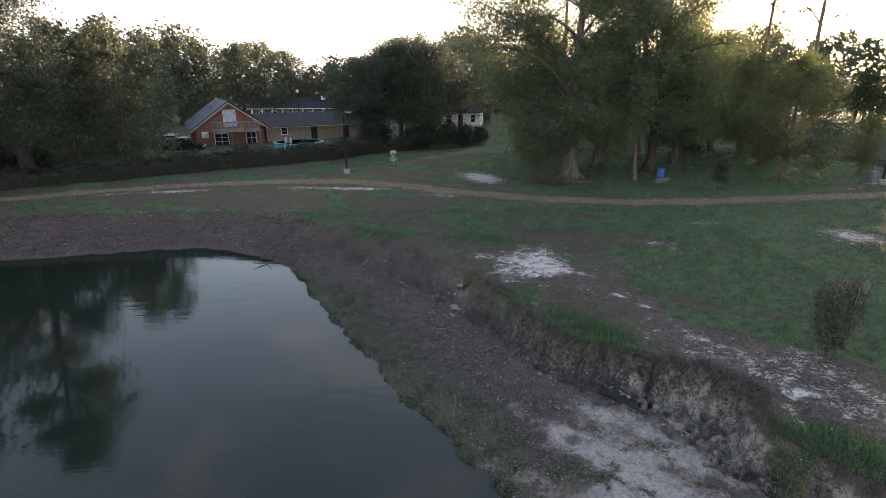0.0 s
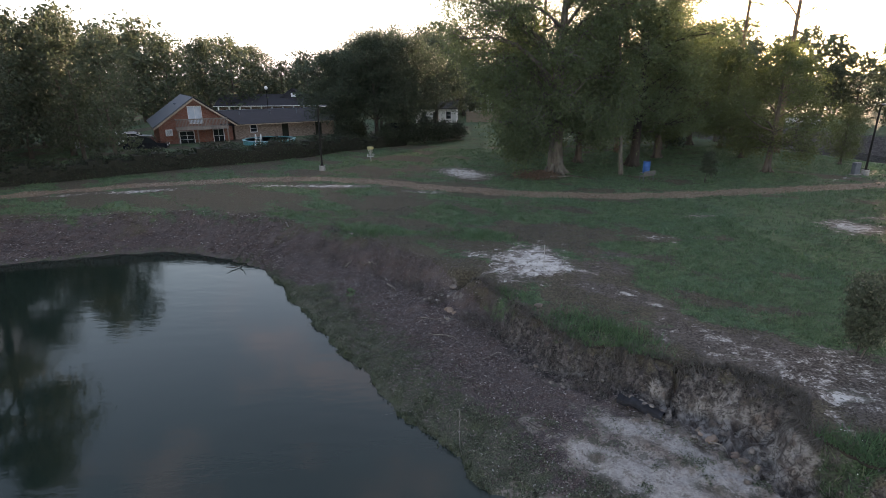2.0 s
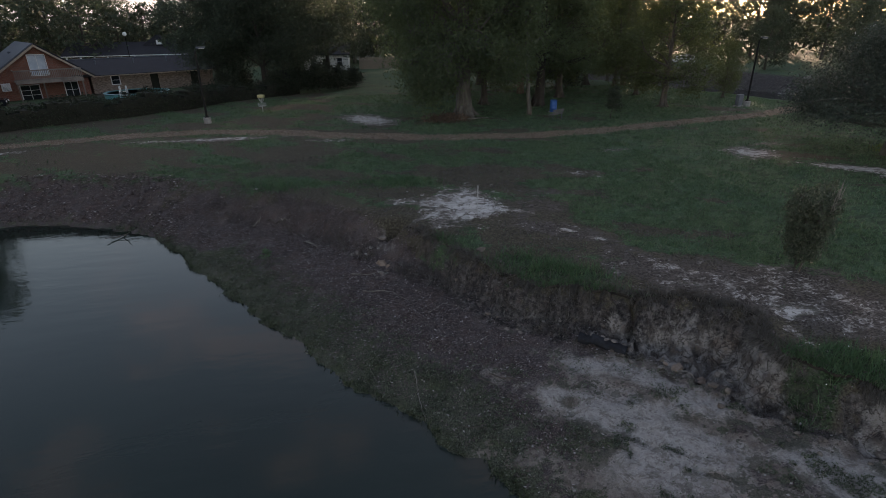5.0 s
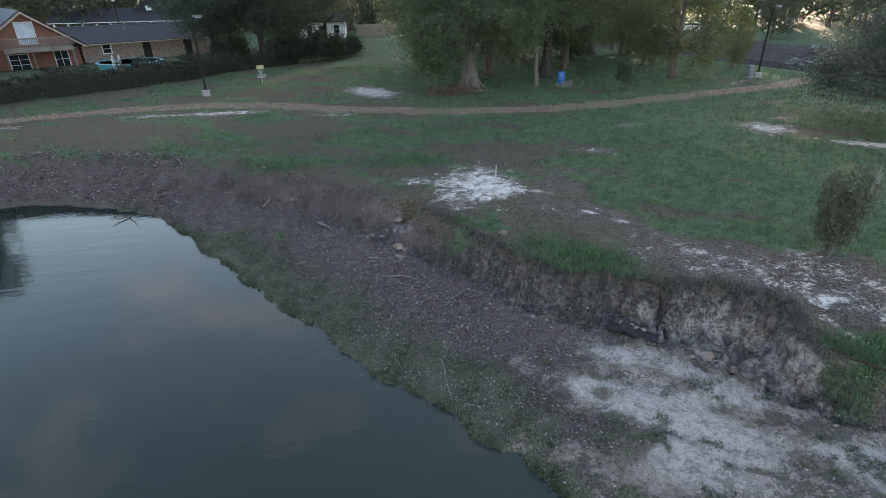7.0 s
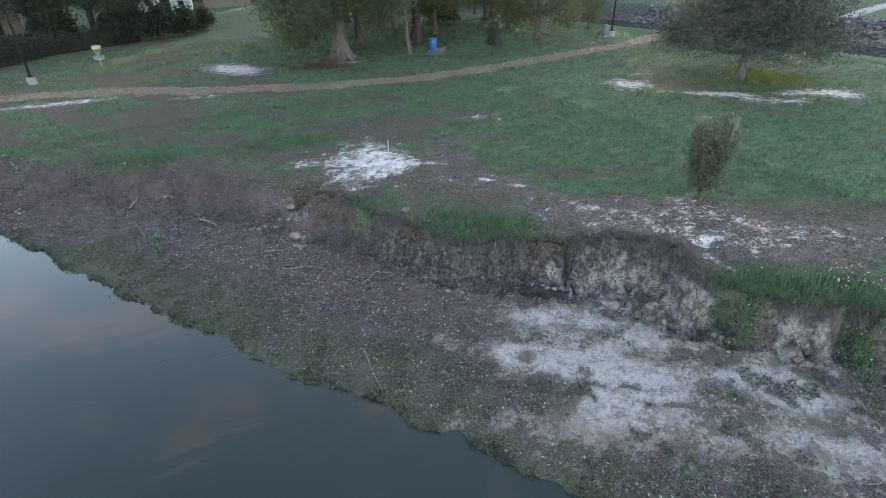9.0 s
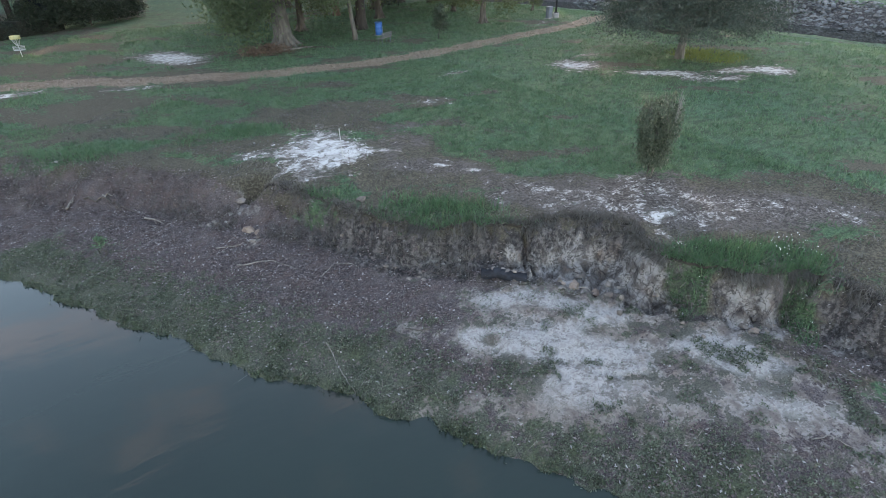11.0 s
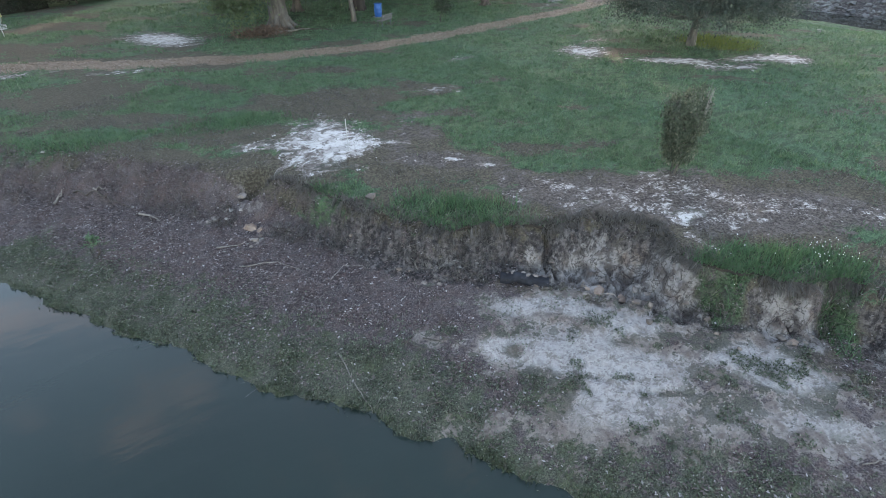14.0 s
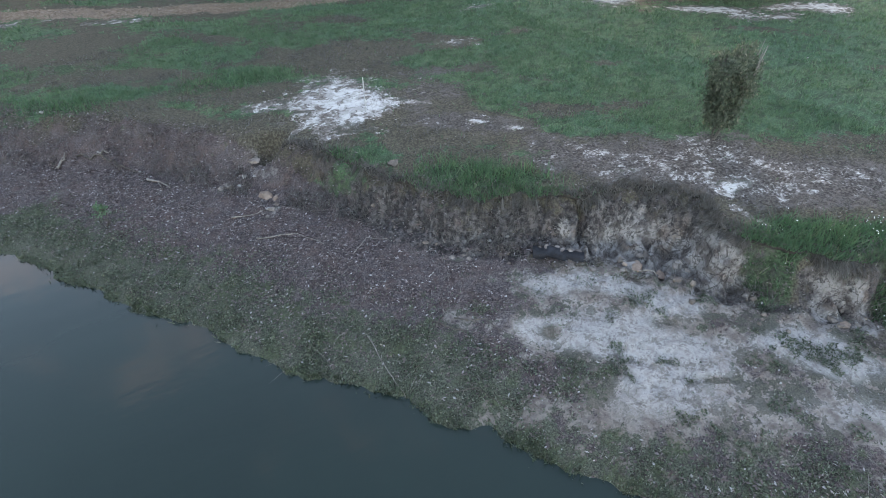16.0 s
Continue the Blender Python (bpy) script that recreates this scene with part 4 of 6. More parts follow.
def make_tree(name, label, category, seed, height, trunk_r, blobs, leaf, leaf_size, per_clump, bark=BARK, lean=(0, 0), clump_r=0.55, fork=0.35, flare=1.7, aspect=0.5, droop=0.3, group="", top=0.9, lean_curve=1.0, twigs=14, sides=6):
    """A tree: a flared, tapered trunk, a limb to each leafy mass, twigs to its clumps, and the crown's leaves.
    blobs: x, y, z, rx, ry, rz, clumps of each mass of the crown."""
    g = np.random.default_rng(seed)
    root = thing(name, Matrix(), label, category, group)
    tz = np.linspace(0, 1, 9)
    spine = [(lean[0] * t ** lean_curve * height * top + 0.12 * math.sin(5 * t + seed), lean[1] * t * height * top + 0.12 * math.cos(4 * t + seed * 2), t * height * top - 0.1) for t in tz]
    radii = [trunk_r * ((1 - t) ** 0.8 * 0.92 + 0.06) * (1 + (flare - 1) * math.exp(-t * height * top / 0.5)) for t in tz]
    spine.insert(1, tuple(np.array(spine[0]) + np.array((0, 0, 0.5))))
    radii.insert(1, trunk_r * 1.12)
    wood = Geo().tube(spine, radii, 10)
    if flare > 1.5:
        for k in range(6):
            a = k * 1.047 + seed
            wood.tube([(math.cos(a) * trunk_r * 2.1, math.sin(a) * trunk_r * 2.1, -0.12), (math.cos(a) * trunk_r * 1.2, math.sin(a) * trunk_r * 1.2, 0.22), (math.cos(a) * trunk_r * 0.55, math.sin(a) * trunk_r * 0.55, 1.0)], [trunk_r * 0.22, trunk_r * 0.34, trunk_r * 0.25], 6)
    sp = np.array(spine)
    limbs = Geo()
    centres = []
    for bx, by, bz, rx, ry, rz, n in blobs:
        z0 = max(height * fork * 0.6, min(bz - 0.6 * math.hypot(bx, by), height * top * 0.93))
        k = int(np.argmin(abs(sp[:, 2] - z0)))
        r0 = max(0.03, radii[k] * 0.5)
        path = bend(sp[k], (bx, by, bz), g)
        limbs.tube(path, np.linspace(r0, r0 * 0.3, len(path)).tolist(), sides, cap=False)
        d = unit(g.normal(size=(n, 3)))
        pts = d * (g.uniform(0.10, 1.0, (n, 1)) ** 0.45) * np.array([rx, ry, rz]) + np.array([bx, by, bz])
        pts = pts[pts[:, 2] > 0.5]
        centres.append(pts)
        for p in pts[:: max(1, len(pts) // twigs)]:
            q = path[int(g.integers(2, len(path)))]
            tw = bend(q, p, g, 0.1, 4)
            limbs.tube(tw, np.linspace(r0 * 0.28, 0.012, 4).tolist(), 4 if sides > 4 else 3, cap=False)
    centres = np.concatenate(centres)
    part("trunk", wood, bark, root, smooth=True)
    part("branchwork", limbs, bark, root, smooth=True)
    c = np.repeat(centres, per_clump, 0)
    c = c + g.normal(size=c.shape) * clump_r * g.uniform(0.4, 1.2, (len(centres), 1)).repeat(per_clump, 0) * np.array([1, 1, 0.75])
    c = c[c[:, 2] > 0.25]
    crown = new("crown", quads_mesh("crown", leaf_cards(c, leaf_size, aspect, droop, g), 4, leaf))
    crown.parent = root
    return root


def masses(seed, n, z0, z1, spread, size, clumps, cx=0.0, cy=0.0, shape=1.0):
    """Leafy masses spread round a stem between two heights, wide in the middle."""
    g = np.random.default_rng(seed)
    out = []
    for i in range(n):
        t = (i + 0.5) / n
        a = i * 2.4 + g.uniform(-0.4, 0.4)
        r = spread * (math.sin(math.pi * min(1, 0.25 + 0.72 * t ** shape)) ** 0.8) * g.uniform(0.45, 0.9)
        s = size * g.uniform(0.75, 1.25) * (1 - 0.35 * t)
        out.append((cx + r * math.cos(a), cy + r * math.sin(a), z0 + (z1 - z0) * t, s, s, s * 0.7, clumps))
    return out


def at(x, y, rz=0.0, s=1.0, sz=None, dz=0.0):
    return Matrix.Translation((x, y, ground_z(x, y) + dz)) @ Matrix.Rotation(radians(rz), 4, "Z") @ Matrix.Diagonal((s, s, sz or s, 1))


# the grove by the track
oak = make_tree("oak_tree", "large spreading oak with a flared pale trunk and drooping branches", "tree", 3, 20, 0.62,
                masses(3, 26, 5.0, 19.5, 6.6, 2.5, 34) + [(-3.2, -2.6, 2.3, 1.3, 1.0, 1.4, 34), (-3.9, -2.2, 3.3, 1.3, 1.1, 1.6, 34), (-2.6, -3.0, 4.3, 2.0, 1.4, 1.6, 36), (-4.2, -1.5, 6.2, 1.8, 1.7, 1.7, 30), (2.4, -3.2, 3.8, 1.2, 1.1, 1.2, 26), (0.3, -3.4, 5.2, 2.2, 1.4, 1.4, 32), (4.0, -2.0, 5.0, 1.6, 1.4, 1.5, 26), (3.5, -2.2, 4.6, 1.7, 1.6, 1.3, 24), (-5.8, -1, 8.5, 2.3, 2.2, 1.8, 34), (-6.2, 0.5, 12.5, 2.0, 2.0, 2.0, 30), (-7.8, -0.5, 10.5, 1.8, 1.8, 1.7, 28), (-8.0, 0.5, 14.0, 1.9, 1.8, 1.8, 28), (-7.0, 1.0, 17.0, 2.1, 2.0, 1.9, 30), (-4.5, -1.5, 18.5, 2.2, 2.1, 1.8, 30), (-4.4, -2.4, 4.4, 1.3, 1.2, 1.5, 26), (4.5, -1.0, 17.5, 2.2, 2.0, 1.8, 30), (1.0, -2.5, 15.5, 2.4, 2.0, 2.0, 30), (6.2, 0.0, 14.0, 2.2, 2.0, 2.0, 30)],
                WILLOW_LEAF, 0.225, 80, PALE_BARK, clump_r=0.75, aspect=0.42, group="trees of the grove")
oak.matrix_basis = at(10.9, 45.6)
slim = make_tree("leaning_tree", "slim leaning tree with a pale trunk and thin crown", "tree", 5, 15, 0.17,
                 masses(5, 12, 5.5, 15, 3.6, 1.8, 22, -1.2), WILLOW_LEAF, 0.25, 28, PALE_BARK, lean=(-0.11, 0.0), flare=1.4, group="trees of the grove")
slim.matrix_basis = at(16.2, 44.7)
barrel_tree = make_tree("oak_tree", "broad oak with a dark trunk and low leafy branches", "tree", 8, 19, 0.42,
                        masses(8, 28, 3.6, 18.8, 5.8, 2.5, 30), WILLOW_LEAF, 0.225, 68, DARKENED_BARK, clump_r=0.75, aspect=0.42, lean=(0.04, 0), group="trees of the grove")
barrel_tree.matrix_basis = at(18.8, 49.2)
broad = make_tree("broadleaf_tree", "tall broadleaf tree with a dense green crown", "tree", 12, 17, 0.40,
                  masses(12, 26, 2.6, 16.6, 5.6, 2.5, 26), OAK_LEAF, 0.27, 37, BARK, clump_r=0.75, twigs=5, group="trees of the grove")
broad.matrix_basis = at(28.4, 44.5, 0, 0.68, 0.58)
for bx, by, rz, s, sz in ((30.9, 62.8, 40, 1.15, 1.3), (33.0, 60.0, 320, 0.8, 1.1), (31.0, 52.6, 130, 0.72, 0.68), (14.5, 51.5, 200, 1.12, 1.25), (22.8, 53.0, 77, 1.2, 1.35), (19.5, 68.0, 20, 1.2, 1.3), (37.4, 48.0, 250, 0.42, 0.52), (38.0, 70.0, 100, 0.85, 0.85), (25.8, 59.5, 170, 1.15, 1.3), (10.0, 57.0, 290, 0.95, 1.3)):
    copy_thing(broad, at(bx, by, rz, s, sz))
pine = make_tree("pine_tree", "tall pine with a straight bare trunk and sparse crown", "tree", 21, 27, 0.33,
                 masses(21, 13, 13.5, 27, 3.0, 1.35, 14), PINE_LEAF, 0.34, 26, PINE_BARK, fork=0.75, flare=1.35, aspect=0.2, clump_r=0.45, top=0.98, group="pines")
pine.matrix_basis = at(37.0, 56.5)
for bx, by, rz, s in ((34.6, 61.0, 20, 0.9), (20.5, 57.5, 80, 1.0), (13.0, 62.0, 200, 0.95), (27.0, 70.0, 300, 1.05)):
    copy_thing(pine, at(bx, by, rz, s))

round_tree = make_tree("evergreen_tree", "low rounded evergreen with dense small dark glossy leaves", "tree", 31, 7.2, 0.24,
                       masses(31, 30, 2.5, 6.4, 4.7, 1.8, 40, shape=0.8) + [(4.2 * math.cos(k * 0.628), 4.2 * math.sin(k * 0.628), 2.45 + 0.25 * math.sin(k * 1.9), 1.45, 1.4, 0.95, 30) for k in range(10)],
                       LIVE_LEAF, 0.125, 66, PALE_BARK, clump_r=0.48, twigs=6, flare=1.3, fork=0.3, aspect=0.45)
round_tree.matrix_basis = at(28.75, 25.25)

sapling = make_tree("sapling", "thin young sapling with few leaves and a pale stem guard", "tree", 35, 2.4, 0.035,
                    masses(35, 9, 0.75, 2.3, 0.5, 0.42, 14), DARK_LEAF, 0.13, 22, PALE_BARK, flare=1.0, clump_r=0.14)
sapling.matrix_basis = at(21.1, 40.5)

# the left bank's trees and the wood behind the hedge
left_tree = make_tree("oak_tree", "large dark oak at the pond's far corner with low boughs", "tree", 41, 25, 0.55,
                      masses(41, 26, 3.5, 24.5, 4.9, 2.2, 30, -1.2) + [(3.0, -1.0, 15.0, 2.0, 1.8, 1.8, 26), (2.6, 0.5, 19.0, 2.0, 1.9, 1.9, 26), (1.5, -1.0, 22.5, 2.0, 1.9, 1.8, 24)] + [(2.5, -3.0, 5, 1.8, 1.6, 1.5, 26), (2.8, -1.5, 8, 2.0, 1.8, 1.6, 26)], DARK_LEAF, 0.215, 70, DARKENED_BARK, clump_r=0.8, lean=(-0.10, 0), group="trees on the left bank")
left_tree.matrix_basis = at(-35.0, 44.8)
mid_tree = make_tree("dark_oak_tree", "dense dark live oak with several stems behind the basket", "tree", 45, 12.5, 0.30,
                     masses(45, 22, 3.6, 12.0, 5.2, 2.2, 26), DARK_LEAF, 0.22, 62, DARKENED_BARK, clump_r=0.8, twigs=6, group="trees by the hedge")
mid_tree.matrix_basis = at(-5.5, 68.0)
copy_thing(mid_tree, at(-2.0, 71.0, 120, 1.0))
copy_thing(mid_tree, at(-10.2, 69.5, 300, 0.85))
copy_thing(mid_tree, at(2.6, 84.0, 210, 1.05))

far_tree = make_tree("woodland_tree", "tall woodland tree with a rounded crown", "tree", 51, 15.5, 0.3,
                     masses(51, 22, 1.6, 15.2, 4.9, 2.5, 18), FAR_LEAF, 0.47, 18, BARK, flare=1.3, clump_r=0.75, twigs=3, sides=4, group="wood")
far_tree.matrix_basis = at(-37.0, 60.5, 0, 0.92)
far_tree_b = make_tree("woodland_tree", "slender woodland tree with an open ragged crown", "tree", 57, 17, 0.26,
                       masses(57, 17, 3.0, 17, 4.0, 2.0, 15), FAR_LEAF, 0.44, 20, BARK, flare=1.3, clump_r=0.6, twigs=4, sides=4, group="wood")
far_tree_b.matrix_basis = at(-40.0, 58.5, 0, 0.80)
bush = make_tree("bush", "dense dark bush at the foot of the trees", "bush", 61, 3.2, 0.06,
                 masses(61, 12, 0.5, 2.8, 1.5, 0.95, 14), HEDGE_LEAF, 0.24, 20, BARK, flare=1.0, fork=0.1, clump_r=0.4, twigs=3, sides=4, group="bushes")
bush.matrix_basis = at(-39.0, 43.5)
g = np.random.default_rng(99)
# the last four stand out of view, added to shade the left bank
for bx, by, kind, s in ((-41.0, 53, 0, 0.72), (-45, 52, 1, 1.0), (-47, 46, 0, 1.15), (-41.5, 68, 0, 0.92), (-46, 70, 1, 0.88), (-46, 62, 0, 0.9), (-52, 55, 0, 1.15), (-47, 78, 0, 1.0), (-42, 80, 1, 1.0), (-50, 72, 0, 1.1), (-58, 62, 0, 1.2), (-44, 38, 0, 1.5), (-49, 31, 0, 1.6), (-52, 22, 0, 1.6), (-58, 42, 1, 1.6)):
    copy_thing((far_tree, far_tree_b)[kind], at(bx, by, float(g.uniform(0, 360)), s))
copy_thing(far_tree_b, at(-27.2, 50.4, 40, 0.80))
copy_thing(far_tree_b, at(-31.0, 52.5, 200, 0.92))
# the wood that closes the view, farther off
far_tree_c = make_tree("woodland_tree", "distant woodland tree with a full crown", "tree", 63, 15.5, 0.3,
                       masses(63, 20, 1.4, 15.2, 5.2, 2.6, 13), FAR_LEAF, 0.74, 9, BARK, flare=1.0, clump_r=0.85, twigs=1, sides=3, group="wood")
far_tree_c.matrix_basis = at(-95, 110)
for i in range(104):
    az = -64 + i * 1.24 + float(g.uniform(-0.6, 0.6))
    dist = float(g.uniform(112, 132)) if i % 2 else float(g.uniform(134, 170))
    slope = 0.050 + 0.010 * (az > 42) - 0.004 * (30 < az < 42) - 0.026 * (35.2 < az < 40.5) + 0.014 * math.sin(az * 0.21 + 1.0) + 0.01 * math.sin(az * 0.9) - 0.024 * math.exp(-((az + 13.5) / 1.8) ** 2)
    hgt = 8 + dist * slope
    bx, by = dist * math.sin(radians(az)), dist * math.cos(radians(az))
    k = hgt / 15.5 * float(g.uniform(0.9, 1.08))
    turn = float(g.uniform(0, 360))
    if -50 < az < 62:
        copy_thing((far_tree_c, far_tree_b)[i % 7 == 0], at(bx, by, turn, k * 1.1, k))
for bx, by, s in ((4.2, 108, 1.02), (0.5, 104, 0.95), (-33, 120, 0.95), (-24, 121, 0.75), (-43, 118, 1.05), (-17, 124, 0.68), (62, 69, 0.56), (74, 66, 0.60), (78, 84, 0.74), (92, 68, 0.72), (58, 98, 0.80), (98, 52, 0.72), (76, 100, 0.60), (48, 92, 0.85)):
    copy_thing(far_tree, at(bx, by, float(g.uniform(0, 360)), s))
for bx, by, rz, s in ((-6.0, 86.0, 30, 1.0), (1.0, 112.0, 130, 1.2), (-3.5, 80.0, 230, 1.0), (7.0, 114.0, 80, 1.2)):
    copy_thing(far_tree_b, at(bx, by, rz, s))
for bx, by, s in ((-42, 41.5, 1.0), (-36.5, 47.5, 0.9), (-45, 38, 1.2), (-40, 47, 1.1), (0.5, 67, 1.0), (2.6, 68.6, 0.85), (-2.0, 66.2, 0.9), (4.6, 70.5, 0.7), (-4.2, 65, 0.8), (27, 60, 0.9), (-9.5, 66.0, 0.8), (-8.0, 68.5, 0.9), (-46, 34, 1.0), (-38, 40.5, 0.8)):
    copy_thing(bush, at(bx, by, float(g.uniform(0, 360)), s))


def build_hedge():
    """A clipped, overgrown hedge along the yard."""
    line = smooth_line([(-35, 41.5), (-31.5, 43.4), (-27.7, 45.8), (-24.2, 48.4), (-20.6, 51.2), (-15, 54.3), (-11.0, 57.3), (-8.4, 60.8), (-5.0, 63.2), (-1.5, 65.6)], False, 9)
    g = np.random.default_rng(71)
    root = thing("hedge", Matrix(), "long dark green overgrown hedge along the yard's edge", "hedge")
    core, pts = Geo(), []
    seg = np.diff(line, axis=0)
    for i, (p, d) in enumerate(zip(line[:-1], seg)):
        ln = float(np.hypot(*d))
        nrm = np.array([-d[1], d[0]]) / ln
        h = (1.62 if p[0] > -26 else 1.35) + 0.25 * math.sin(i * 0.7) + 0.2 * math.sin(i * 1.9) - 0.5 * float(step(np.array(p[0]), -10.0, -5.0))
        z0 = ground_z(*p)
        c = p + nrm * 1.2
        # solid dark box: the shade between the hedge's leaves, put in as colour
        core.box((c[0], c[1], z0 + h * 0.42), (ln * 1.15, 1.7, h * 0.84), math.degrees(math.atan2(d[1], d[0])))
        n = int(850 * ln)
        u, v, w = g.uniform(0, 1, n), g.uniform(-1, 1, n), g.uniform(0, 1, n) ** 0.8
        off = nrm[None, :] * (1.2 + v * 1.25 * np.sqrt(1 - (w * 0.85) ** 2))[:, None]
        q = p[None, :] + d[None, :] * u[:, None] + off
        pts.append(np.column_stack([q, z0 + 0.1 + w * h + g.normal(size=n) * 0.12]))
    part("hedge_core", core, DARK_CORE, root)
    lv = new("foliage", quads_mesh("foliage", leaf_cards(np.concatenate(pts), 0.16, 0.6, 0.2, g), 4, HEDGE_LEAF))
    lv.parent = root


build_hedge()

# the upright shrub on the lawn
shrub = make_tree("shrub", "upright oval shrub with small olive leaves and grey bare stems", "shrub", 81, 2.3, 0.035,
                  [((0.10 + 0.21 * z) * math.cos(k * 2.4), (0.10 + 0.21 * z) * math.sin(k * 2.4), z, 0.22 + 0.09 * z, 0.22 + 0.09 * z, 0.32, 40) for k, z in enumerate(np.linspace(0.32, 2.05, 22).tolist())], SHRUB_LEAF, 0.092, 24, PALE_BARK, flare=1.0, fork=0.1, clump_r=0.13)
shrub.matrix_basis = at(12.25, 15.05, 0, 0.86, 1.14)
stems = Geo()
g = np.random.default_rng(5)
for i in range(9):
    a = (i - 4) * 0.16 - 0.75
    stems.tube([(0.05 * math.cos(a), 0.05 * math.sin(a), -0.05), (0.34 * math.cos(a), 0.34 * math.sin(a), 0.9), (0.56 * math.cos(a) + 0.03 * (i % 3), 0.56 * math.sin(a), 1.7), (0.66 * math.cos(a) + 0.05 * (i % 4), 0.62 * math.sin(a), 2.35 + 0.2 * math.sin(i * 2.3))], [0.022, 0.02, 0.016, 0.008], 5)
part("stems", stems, STICK, shrub, "bare grey stems", smooth=True)

# ---- the brick house with a balcony and its long wing ----


def window_part(parent, x, z, w, h, y=0.0, name="window", panes=(2, 2), casing=WHITE, glass=GLASS):
    """A window or glazed door in a wall that faces -y: frame, sill and panes."""
    fr = Geo()
    t = 0.08
    for dx in (-w / 2 + t / 2, w / 2 - t / 2):
        fr.box((x + dx, y - 0.03, z + h / 2), (t, 0.1, h))
    for dz in (t / 2, h - t / 2):
        fr.box((x, y - 0.03, z + dz), (w - 2 * t, 0.1, t))
    win = part(name, fr, casing, parent)
    iw, ih = w - 2 * t, h - 2 * t
    for i in range(panes[0]):
        for j in range(panes[1]):
            part("pane", Geo().box((x - iw / 2 + iw * (i + 0.5) / panes[0], y - 0.012, z + t + ih * (j + 0.5) / panes[1]), (iw / panes[0] - 0.04, 0.02, ih / panes[1] - 0.04)), glass, win)
    bars = Geo()
    for i in range(1, panes[0]):
        bars.box((x - iw / 2 + iw * i / panes[0], y - 0.03, z + h / 2), (0.05, 0.06, ih))
    for j in range(1, panes[1]):
        for i in range(panes[0]):
            bars.box((x - iw / 2 + iw * (i + 0.5) / panes[0], y - 0.03, z + t + ih * j / panes[1]), (iw / panes[0] - 0.05, 0.05, 0.04))
    if panes != (1, 1):
        part("muntin", bars, casing, win)
    return win


def build_brick_house():
    yaw = 28.0
    gz = 1.25
    root = thing("brick_house", pose(-24.2, 73.7, gz, 0, 0, yaw), "red brick house with gabled upper floor, wooden balcony, low wing", "house")
    L, R, E, A = -9.0, 0.0, 2.85, 6.15     # left and right walls, eaves, apex
    mid = (L + R) / 2
    part("wall", Geo().prism([(L + 0.25, -0.5), (R - 0.25, -0.5), (R - 0.25, E), (mid, A - 0.22), (L + 0.25, E)], 0.0, 12.5), BRICK, root)
    for sx, name in ((-1, "roof"), (1, "roof")):
        ex = mid + sx * 4.85
        ez = E - 0.15
        q = [(mid, -0.55, A), (ex, -0.55, ez), (ex, 13.0, ez), (mid, 13.0, A)]
        part(name, Geo().slab(*(q if sx < 0 else q[::-1]), 0.14), METAL_ROOF if sx < 0 else ROOF, root)
        part("barge_board", Geo().slab((mid, -0.58, A - 0.02), (ex, -0.58, ez - 0.02), (ex, -0.58, ez - 0.24), (mid, -0.58, A - 0.24), 0.04), TAN_TRIM, root)
    window_part(root, -4.48, 3.02, 1.62, 2.15, 0.0, "balcony_door", (2, 1), WHITE, CURTAIN)
    window_part(root, -5.72, 0.1, 1.75, 2.1, 0.0, "french_door", (2, 4))
    window_part(root, -2.0, 0.55, 1.35, 1.75, 0.0, "window", (2, 2))
    ac = part("air_conditioner", Geo().box((-7.7, -0.2, 2.1), (0.78, 0.45, 0.75), 0, 0.04), WHITE, root)
    grille = Geo()
    for i in range(6):
        grille.box((-7.7, -0.44, 1.82 + i * 0.11), (0.62, 0.02, 0.03))
    part("grille", grille, GREY_METAL, ac)
    deck = part("balcony", Geo().box((-3.95, -0.85, 2.62), (5.9, 1.65, 0.16)), WOOD, root)
    part("fascia", Geo().box((-3.95, -1.7, 2.58), (5.95, 0.08, 0.36)), WOOD, deck)
    part("top_rail", Geo().box((-3.95, -1.66, 3.68), (5.9, 0.11, 0.12)), WOOD, deck)
    part("bottom_rail", Geo().box((-3.95, -1.66, 2.84), (5.9, 0.06, 0.06)), WOOD, deck)
    for i in range(37):
        part("baluster", Geo().box((-6.86 + i * 0.162, -1.66, 3.25), (0.065, 0.05, 0.76)), WOOD, deck)
    for x in (-6.86, -1.04):
        part("side_rail", Geo().box((x, -0.85, 3.68), (0.08, 1.6, 0.07)), WOOD, deck)
    for x in (-6.8, -4.6, -1.1):
        part("post", Geo().box((x, -1.6, 1.05), (0.12, 0.12, 3.0)), WOOD, root)
    vent = part("roof_vent", Geo().lathe([(0.12, 0), (0.12, 0.45), (0.2, 0.5), (0.2, 0.6), (0.02, 0.68)], (mid - 1.6, 5.5, 4.75), 10), GREY_METAL, root)
    # low wing
    W0, W1, depth = 0.05, 13.6, 7.6
    part("wing_wall", Geo().box(((W0 + W1) / 2, depth / 2 + 0.25, 1.05), (W1 - W0, depth, 3.2)), BROWN_BRICK, root)
    part("wing_roof", Geo().slab((W0 - 1.8, 4.05, 4.25), (W0 - 1.8, -0.4, 2.72), (W1 + 0.5, -0.4, 2.72), (W1 + 0.5, 4.05, 4.25), 0.14), ROOF, root)
    part("wing_roof", Geo().slab((W1 + 0.5, 4.05, 4.25), (W1 + 0.5, 8.5, 2.72), (W0 - 1.8, 8.5, 2.72), (W0 - 1.8, 4.05, 4.25), 0.14), ROOF, root)
    part("gutter", Geo().box(((W0 + W1 + 0.6) / 2, -0.46, 2.62), (W1 - W0 + 0.4, 0.1, 0.09)), TAN_TRIM, root)
